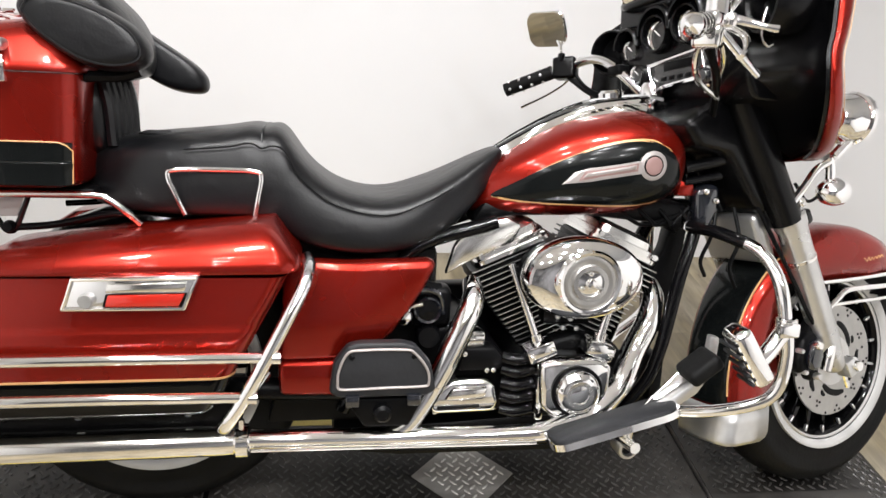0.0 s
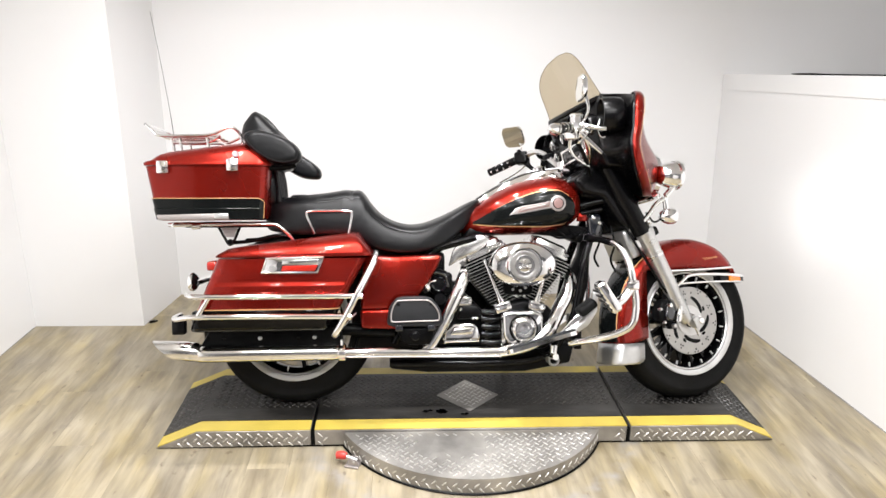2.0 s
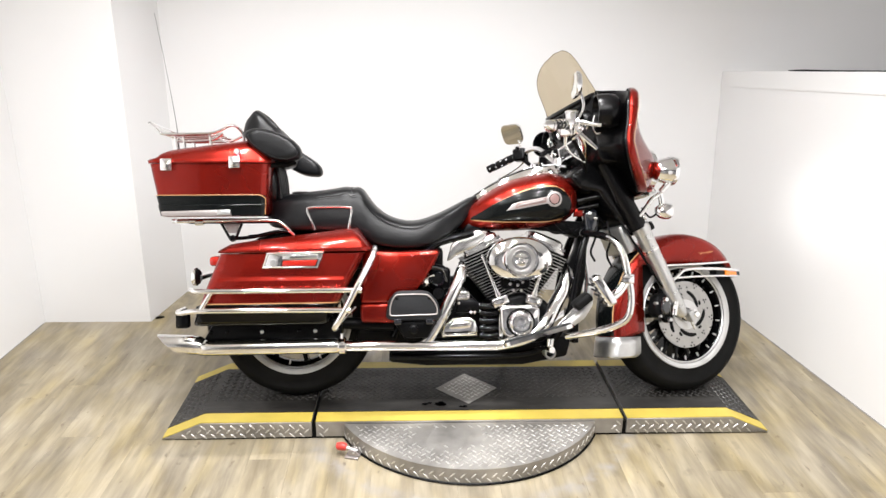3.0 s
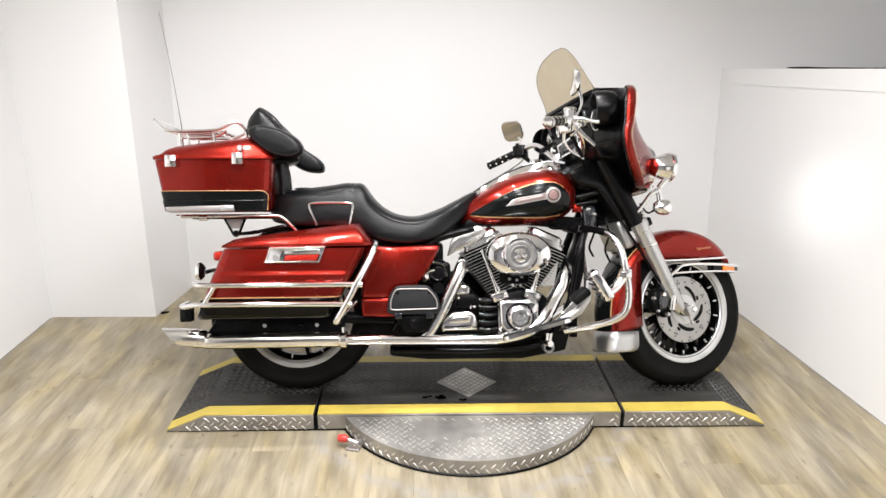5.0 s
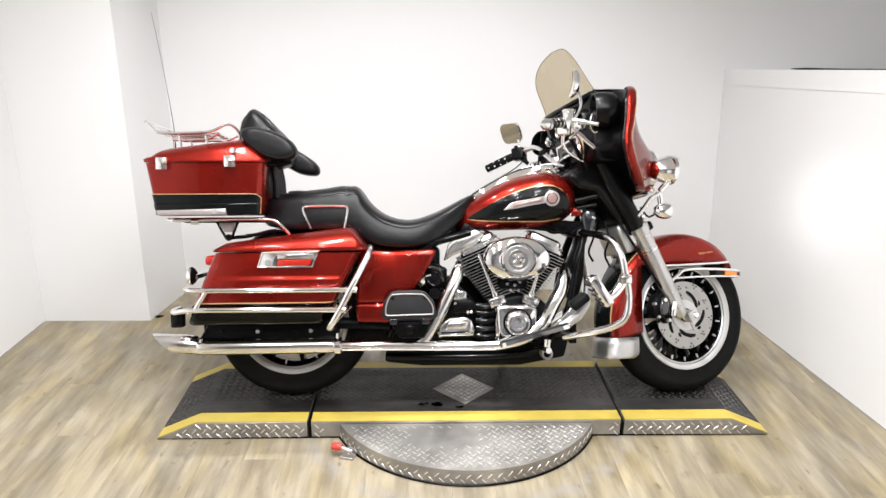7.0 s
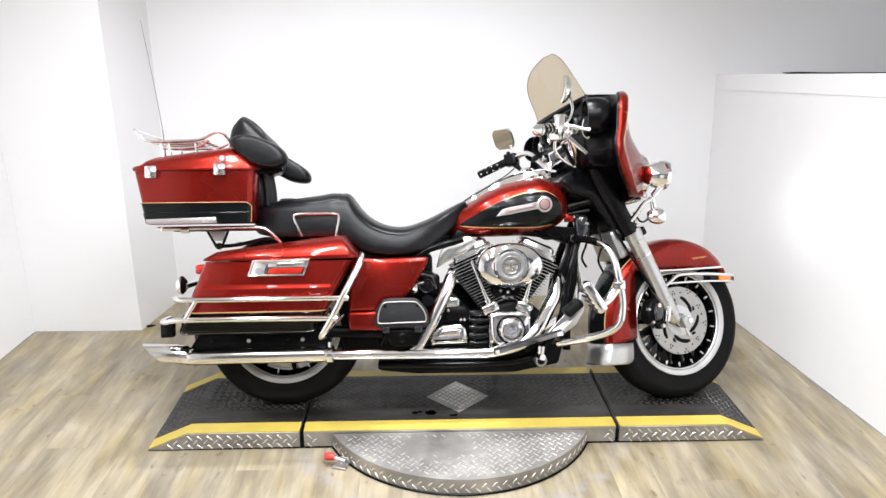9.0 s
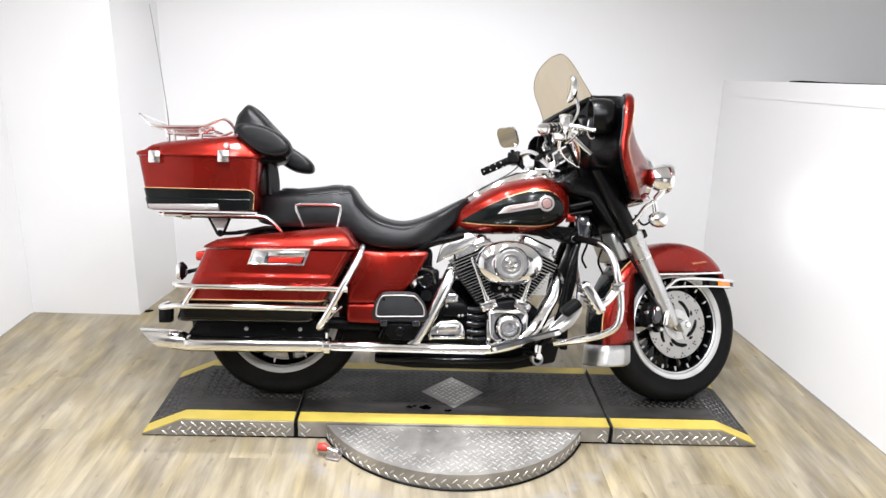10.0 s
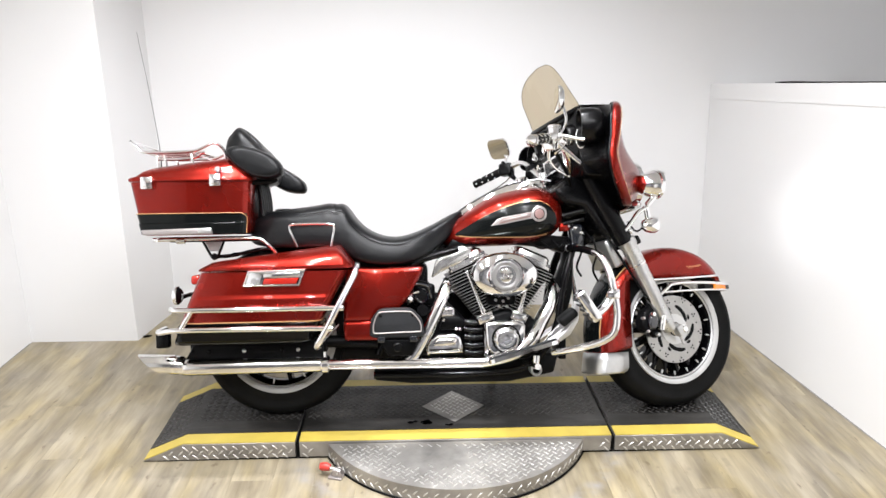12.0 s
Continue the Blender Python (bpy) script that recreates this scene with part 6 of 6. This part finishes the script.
TOPY = [(-0.236, 0.556), (-0.218, 0.500), (-0.195, 0.440), (-0.10, 0.426), (0.0, 0.424), (0.10, 0.426), (0.195, 0.440), (0.218, 0.500), (0.236, 0.556)]
for sg in (-1, 1):
    part("inner_panel", rings([inner_row(*r, sg) for r in FZS], closed=False), PLASTIC, shell, "black inner fairing panel", angle=60)
brow = []
for q in range(7):
    t = q / 6
    z, w, xr, xf = FZ[-1]
    brow.append([(x + (xf - 0.02 - (xf - xr - 0.03) * (abs(y) / w) ** 1.6 - x) * t, y, 1.180 + 0.014 * math.sin(math.pi * min(1, t * 1.1)) * (1 - (abs(y) / 0.237) ** 4)) for y, x in spline(TOPY, 3)])
part("fairing_brow", rings(brow, closed=False), PLASTIC, shell, "black top of the fairing", angle=60)
dash = part("dash", slab([(0.452, 0.905), (0.430, 0.95), (0.424, 1.00), (0.420, 1.09), (0.424, 1.178), (0.60, 1.178), (0.60, 0.905)], -0.198, 0.198, 0.014, 3), PLASTIC, shell, "black instrument dash")
for gy, gz, gr in ((-0.140, 1.072, 0.036), (-0.050, 1.092, 0.048), (0.045, 1.088, 0.048), (0.140, 1.068, 0.036)):
    arch = [radians(a) for a in range(-10, 191, 10)]
    part("scallop", rings([[(0.424 - d, gy + (gr + g) * math.cos(a), gz + (gr + g) * math.sin(a)) for a in arch] + [(0.424 - d, gy + gr * 0.93 * math.cos(a), gz + gr * 0.93 * math.sin(a)) for a in arch[::-1]] for d, g in ((0.0, 0.012), (0.020, 0.007), (0.030, 0.003), (0.032, 0.001))]), PLASTIC, shell, "black scalloped gauge hood")
part("dash_visor", tube([(0.432, -0.19, 1.170), (0.412, -0.15, 1.160), (0.402, -0.07, 1.156), (0.400, 0, 1.155), (0.402, 0.07, 1.156), (0.412, 0.15, 1.160), (0.432, 0.19, 1.170)], 0.010, 12, flat=0.7), PLASTIC, shell, "black visor over the gauges")
tiltd = Matrix.Rotation(radians(-4), 4, "Y")
for gy, gz, gr in ((-0.140, 1.060, 0.022), (-0.050, 1.078, 0.031), (0.045, 1.074, 0.031), (0.140, 1.057, 0.022), (0.116, 0.998, 0.020)):
    m = Matrix.Translation((0.419, gy, gz)) @ tiltd
    gd = part("gauge", lathe([(gr * 0.88, 0.002), (gr * 0.93, -0.006), (gr, -0.009), (gr * 1.05, -0.006), (gr * 1.05, 0.01)], 28, "x", cap=False), CHROMED, shell, "chrome-ringed gauge", m)
    part("gauge_face", lathe([(0.0, 0.000), (gr * 0.92, 0.000), (gr * 0.92, 0.004), (0.0, 0.004)], 28, "x"), DIALW, shell, "", m)
    part("gauge_needle", rod((-0.002, 0.0, 0.0), (-0.002, gr * 0.55, gr * 0.5), 0.0012, 6), LAMPW, shell, "", m)
for gy, gz, gr in ((-0.050, 1.083, 0.040), (0.045, 1.079, 0.040)):
    part("gauge_hood", lathe([(gr * 0.90, 0.0), (gr * 0.90, -0.022), (gr, -0.024), (gr * 1.08, -0.012), (gr * 1.16, 0.006)], 28, "x", cap=False), PLASTIC, shell, "black gauge hood", Matrix.Translation((0.419, gy, gz)) @ tiltd)
for sg in (-1, 1):
    aim = Matrix.Translation((0.404, -0.246, 1.085) if sg < 0 else (0.412, 0.214, 1.066)) @ Matrix.Rotation(radians(sg * 20), 4, "Z") @ Matrix.Scale(1.0 if sg < 0 else 0.86, 4)
    sp = part("speaker_pod", lathe([(0.048, 0.044), (0.053, 0.004), (0.057, -0.005), (0.062, -0.004), (0.065, 0.008), (0.066, 0.040), (0.062, 0.068), (0.045, 0.085)], 40, "x", cap=False), PLASTIC, shell, "black round speaker pod on the inner fairing", aim, 60)
    part("speaker_grille", lathe([(0.0, 0.032), (0.020, 0.034), (0.050, 0.040), (0.050, 0.046), (0.0, 0.046)], 28, "x"), BLACKM, sp, "black speaker mesh")
rim_r = [(0.414, -0.098, 0.965), (0.414, 0.055, 0.955), (0.417, 0.080, 1.012), (0.417, -0.085, 1.026), (0.414, -0.098, 0.965)]
part("radio_face", block(0.418, 0.45, -0.092, 0.070, 0.958, 1.022, 0.004), DIALW, shell, "black radio")
part("radio_screen", block(0.4155, 0.43, -0.06, 0.03, 0.992, 1.012, 0.002), BLACKM, shell, "dark radio display")
part("radio_frame", tube(rim_r, 0.0055, 8, smooth=False), CHROME, shell, "chrome radio surround")
for yy in (-0.07, -0.045, -0.02, 0.005, 0.03):
    part("radio_button", block(0.415, 0.425, yy - 0.008, yy + 0.008, 0.970, 0.980, 0.002), BLACKM, shell)
# windscreen: bowed round, its sides swept back
secs = []
for i in range(21):
    v = i / 20
    hw = (0.200 - 0.022 * math.sin(min(1.0, v / 0.45) * math.pi / 2)) * max(0.0, 1 - max(0.0, (v - 0.224) / 0.776) ** 2.64) ** 0.5 + 0.004
    secs.append([(0.496 - 0.127 * v - (1.225 + 0.425 * v) * (u * hw) ** 2, u * hw - 0.001, 1.162 + 0.230 * v) for u in [-1 + 2 * k / 24 for k in range(25)]])
ws = front("windscreen", rings(secs, closed=False), SMOKE, "smoke-tinted clear windscreen", angle=180)
part("screen_edge", tube([secs[i][0] for i in range(21)] + secs[20][1:24:6] + [secs[i][24] for i in range(20, -1, -1)], 0.0013, 6, 1, smooth=False), tint_glass("screen_rim", (0.55, 0.46, 0.33), 0.25), ws)
part("screen_trim", tube([Vector(p) + Vector((-0.004, 0, 0.004)) for p in secs[0]], 0.004, 8, 1), PLASTIC, ws, "black rubber screen trim")
for k in (3, 12, 21):
    part("screen_bolt", ball(Vector(secs[1][k]) + Vector((-0.005, 0, 0.0)), 0.006, n=10), CHROME, ws)

# nacelle, fork clamps and lamps
nac = front("fork_nacelle", slab([(0.360, 0.865), (0.47, 0.945), (0.56, 0.90), (0.66, 0.80), (0.655, 0.70), (0.60, 0.665), (0.555, 0.71), (0.49, 0.805), (0.40, 0.815)], -0.105, 0.105, 0.02, 3), PLASTIC, "black steering nacelle")
front("lower_clamp", put(block(-0.030, 0.020, -0.135, 0.135, -0.018, 0.018, 0.008), Matrix.Translation(on_fork(0.41, 0, -0.02)) @ Matrix.Rotation(-RAKE, 4, "Y")), BLACKP, "black fork clamp")
front("chrome_shroud", slab([(0.580, 0.665), (0.615, 0.680), (0.665, 0.57), (0.628, 0.555)], -0.085, 0.085, 0.012, 3), SLIDER, "chrome lower fork shroud")
bar = front("lamp_bar", tube([(0.655, -0.20, 0.800), (0.700, -0.16, 0.802), (0.735, -0.08, 0.805), (0.745, 0, 0.806), (0.735, 0.08, 0.805), (0.700, 0.16, 0.802), (0.655, 0.20, 0.80)], 0.012), CHROME, "chrome lamp bar")
for sg in (-1, 1):
    m = Matrix.Translation((0.757, sg * 0.172, 0.883))
    part("passing_lamp", lathe([(0.0, -0.068), (0.018, -0.064), (0.038, -0.045), (0.050, -0.015), (0.054, 0.010), (0.057, 0.014), (0.057, 0.024), (0.050, 0.028)], 32, "x"), CHROME, bar, "chrome passing lamp", m)
    # Red cap imitates the fairing mirrored in the chrome bowl.
    part("lamp_red_reflection", lathe([(0.0, -0.0705), (0.017, -0.0675), (0.030, -0.0565), (0.035, -0.050), (0.0352, -0.049)], 32, "x", cap=False), RED, bar, "red cap for the fairing's reflection in the lamp bowl", m)
    part("lamp_rim", ring_lathe([(0.055, 0.010), (0.060, 0.014), (0.060, 0.026), (0.054, 0.029), (0.050, 0.024)], 36, "x"), CHROME, bar, "", m)
    part("lamp_visor", rings([[(0.02 + d, 0.056 * math.cos(radians(a)), 0.056 * math.sin(radians(a)) + dz) for a in range(35, 146, 10)] for d, dz in ((0, 0), (0.014, 0.001), (0.022, 0.0))], closed=False), CHROME, bar, "", m)
    part("lamp_lens", ball((0.026, 0, 0), 0.048, 0.25, 1, 1), DIALW, bar, "", m)
    part("lamp_stem", rod((0.765, sg * 0.178, 0.835), (0.735, sg * 0.165, 0.800), 0.012), CHROME, bar)
    m = Matrix.Translation((0.755, sg * 0.150, 0.722))
    part("turn_signal", lathe([(0.0, -0.040), (0.016, -0.036), (0.028, -0.020), (0.033, 0.0), (0.033, 0.018), (0.030, 0.026), (0.0, 0.030)], 28, "x"), CHROME, bar, "chrome bullet turn signal", m)
    part("signal_stem", tube([(0.745, sg * 0.150, 0.75), (0.742, sg * 0.152, 0.775), (0.735, sg * 0.155, 0.80)], 0.011), CHROME, bar)
    part("signal_bracket", tube([(0.735, sg * 0.155, 0.79), (0.700, sg * 0.150, 0.770), (0.672, sg * 0.145, 0.735), (0.640, sg * 0.140, 0.700)], 0.009), CHROME, bar, "chrome signal bracket")
    part("signal_wire", tube([(0.74, sg * 0.14, 0.72), (0.70, sg * 0.13, 0.70), (0.67, sg * 0.12, 0.74)], 0.004, 8), BLACKM, bar)
part("headlamp", lathe([(0.0, 0.70), (0.085, 0.705), (0.094, 0.75), (0.096, 0.785), (0.088, 0.795), (0.0, 0.805)], 36, "x", (0, 0, 0.915)), CHROME, shell, "chrome-rimmed headlamp")

# handlebar and its controls
hb = front("handlebar", tube([(0.478, -0.15, 0.955), (0.480, -0.12, 0.935), (0.480, -0.06, 0.915), (0.455, 0.05, 0.915), (0.440, 0.09, 0.932), (0.412, 0.155, 0.998), (0.402, 0.215, 1.042), (0.390, 0.27, 1.056), (0.36, 0.335, 1.042), (0.262, 0.452, 0.998)], 0.0125), CHROME, "chrome handlebar")
g0, g1 = Vector((0.340, 0.357, 1.034)), Vector((0.258, 0.458, 0.996))
gl = front("grip", rod(g0, g1, 0.0175, 20), RUBBER, "black rubber grip with chrome bands")
for k in range(4):
    p = g0.lerp(g1, 0.22 + 0.22 * k)
    for a in range(5):
        dd = (g1 - g0).normalized()
        s1 = dd.orthogonal().normalized()
        q = p + (Matrix.Rotation(2 * math.pi * a / 5 + 0.3 * k, 3, dd) @ s1) * 0.0172
        front("grip_stud", ball(q, 0.0042, n=8), ALLOY)
front("switch_housing", put(block(-0.03, 0.03, -0.026, 0.026, -0.028, 0.028, 0.009, 3), Matrix.Translation((0.365, 0.335, 1.042)) @ Matrix.Rotation(radians(-50), 4, "Z")), PLASTIC, "black switch housing")
front("switch_button", block(0.338, 0.352, 0.318, 0.334, 1.058, 1.078, 0.003), PLASTIC)
front("clutch_lever", tube([(0.385, 0.345, 1.035), (0.395, 0.375, 1.015), (0.365, 0.42, 0.985), (0.315, 0.47, 0.955)], [0.008, 0.007, 0.006, 0.007], flat=0.6), CHROME, "chrome clutch lever")
front("clutch_cable", tube([(0.375, 0.32, 1.04), (0.42, 0.25, 1.06), (0.50, 0.16, 1.0), (0.52, 0.10, 0.90)], 0.005, 8), BLACKM)


front("clutch_hose", tube([(0.372, 0.31, 1.03), (0.385, 0.27, 0.985), (0.41, 0.20, 0.955), (0.43, 0.14, 0.975), (0.44, 0.10, 0.97)], 0.0045, 8), BLACKM, "black clutch hose")
front("switch_loom", tube([(0.366, 0.325, 1.02), (0.392, 0.26, 0.97), (0.42, 0.18, 0.935), (0.46, 0.09, 0.90)], 0.0075, 8), BLACKM, "black switch wiring")
front("bar_bracket", put(block(-0.018, 0.018, -0.022, 0.022, -0.012, 0.012, 0.005), Matrix.Translation((0.408, 0.175, 1.015))), BLACKM, "black clamp on the bar")


def mirror(centre, tilt, stem):
    """A rounded four-sided mirror on a chrome stem, in the motorcycle's own frame."""
    m = Matrix.Translation(centre) @ tilt
    o = [(y, z) for y, z, _ in rrect(-0.063, 0.063, -0.045, 0.045, (0.034, 0.025, 0.038, 0.025), 0)]
    body = rings([[(d, y * s, z * s) for y, z in o] for d, s in ((-0.002, 0.97), (0.002, 1.0), (0.010, 0.96), (0.018, 0.80), (0.024, 0.45))])
    ob = part("mirror", body, CHROME, bike, "chrome handlebar mirror", m)
    part("mirror_glass", rings([[(d, y * 0.93, z * 0.93) for y, z in o] for d in (-0.0035, -0.001)]), MIRROR, ob, "mirror glass")
    part("mirror_stem", tube(stem, [0.007, 0.0055, 0.0055, 0.007]), CHROME, bike, "chrome mirror stem")


mirror((0.262, 0.407, 1.108), Matrix.Rotation(radians(38), 4, "Z") @ Matrix.Rotation(radians(-26), 4, "Y") @ Matrix.Diagonal((1, 1, 1.12, 1)), [(0.292, 0.40, 1.085), (0.295, 0.375, 1.06), (0.285, 0.34, 1.02), (0.275, 0.315, 0.985)])
mirror((0.380, -0.310, 1.210), Matrix.Rotation(radians(-4), 4, "Z"), [(0.398, -0.31, 1.195), (0.415, -0.305, 1.14), (0.405, -0.29, 1.10), (0.375, -0.285, 1.06)])
# right-side controls
part("throttle_grip", rod((0.345, -0.305, 1.068), (0.268, -0.405, 1.050), 0.0185, 20), RUBBER, bike, "black rubber throttle grip")
for u in (0.18, 0.42, 0.66, 0.90):
    p = Vector((0.345, -0.305, 1.068)).lerp(Vector((0.268, -0.405, 1.050)), u)
    dd = Vector((-0.077, -0.100, -0.018)).normalized() * 0.0055
    part("grip_band", rod(p - dd, p + dd, 0.0196, 20), CHROMED, bike)
part("grip_end", lathe([(0.0, -0.034), (0.006, -0.033), (0.012, -0.026), (0.018, -0.016), (0.021, -0.004), (0.0215, 0.004), (0.019, 0.008), (0.0215, 0.012), (0.0215, 0.020)], 20, "x"), CHROME, bike, "chrome bullet bar end", Matrix.Translation((0.262, -0.413, 1.0485)) @ Matrix.Rotation(radians(52), 4, "Z"))
part("master_cylinder", put(block(-0.038, 0.038, -0.018, 0.018, -0.014, 0.014, 0.007, 3), Matrix.Translation((0.375, -0.292, 1.074)) @ Matrix.Rotation(radians(30), 4, "Z")), CHROME, bike, "chrome brake master cylinder")
part("reservoir", lathe([(0.0, 0.036), (0.020, 0.036), (0.025, 0.032), (0.025, 0.026), (0.022, 0.024), (0.022, 0.0), (0.0, 0.0)], 28, "z"), CHROME, bike, "round chrome brake reservoir", Matrix.Translation((0.373, -0.29, 1.084)))
part("switch_housing", put(block(-0.025, 0.025, -0.026, 0.026, -0.028, 0.028, 0.009, 3), Matrix.Translation((0.362, -0.285, 1.05)) @ Matrix.Rotation(radians(50), 4, "Z")), CHROMED, bike)
part("brake_lever", tube([(0.385, -0.30, 1.065), (0.40, -0.34, 1.045), (0.375, -0.395, 1.02), (0.345, -0.43, 1.00)], [0.008, 0.007, 0.006, 0.007], flat=0.6), CHROME, bike, "chrome brake lever")
part("bar_riser", tube([(0.40, -0.25, 1.06), (0.445, -0.20, 1.01), (0.465, -0.13, 0.95)], 0.0125), CHROME, bike, "chrome bar bend")
part("lever_pivot", lathe([(0.0, -0.012), (0.013, -0.012), (0.015, -0.008), (0.015, 0.008), (0.013, 0.012), (0.0, 0.012)], 16, "z", (0.392, -0.302, 1.074)), CHROMED, bike)
part("lever_blade", tube([(0.380, -0.305, 1.078), (0.415, -0.316, 1.072), (0.450, -0.326, 1.064), (0.474, -0.330, 1.061)], [0.009, 0.0085, 0.0065, 0.0075], 12, flat=0.6), CHROME, bike, "chrome lever blade pointing forward")
part("wire_loop", tube([(0.452, -0.320, 1.098), (0.446, -0.322, 1.075), (0.448, -0.322, 1.045), (0.462, -0.320, 1.030), (0.474, -0.318, 1.034)], 0.0022, 8), CHROMED, bike, "thin bright wire loop")
part("key_ring_bezel", ring_lathe([(0.018, -0.004), (0.023, -0.006), (0.026, 0.0), (0.023, 0.006), (0.018, 0.004)], 28, "x"), CHROME, bike, "chrome bezel beside the radio", SM @ Matrix.Translation((0.402, -0.108, 0.962)))
part("key_barrel", lathe([(0.0, -0.010), (0.012, -0.010), (0.0165, -0.004), (0.0165, 0.012), (0.0, 0.012)], 20, "x"), CAST, bike, "", SM @ Matrix.Translation((0.402, -0.108, 0.962)))
part("lever_arm", tube([(0.382, -0.295, 1.056), (0.42, -0.292, 1.022), (0.472, -0.288, 0.978)], [0.010, 0.010, 0.007], 12, flat=0.6), CHROME, bike, "chrome lever arm")
part("brake_hose", tube([(0.36, -0.27, 1.05), (0.36, -0.25, 1.00), (0.39, -0.22, 0.965), (0.45, -0.19, 0.935)], 0.006, 8), CHROMED, bike, "braided brake hose")
part("wire_loom", tube([(0.37, -0.26, 1.04), (0.41, -0.24, 0.985), (0.45, -0.18, 0.93), (0.48, -0.12, 0.88)], 0.008, 8), BLACKM, bike, "black wiring loom")
part("ignition_switch", lathe([(0.0, 0.03), (0.02, 0.03), (0.026, 0.02), (0.026, 0.0)], 20, "z", (0.395, 0.0, 0.935)), CHROME, bike, "chrome ignition switch")

build_planks()
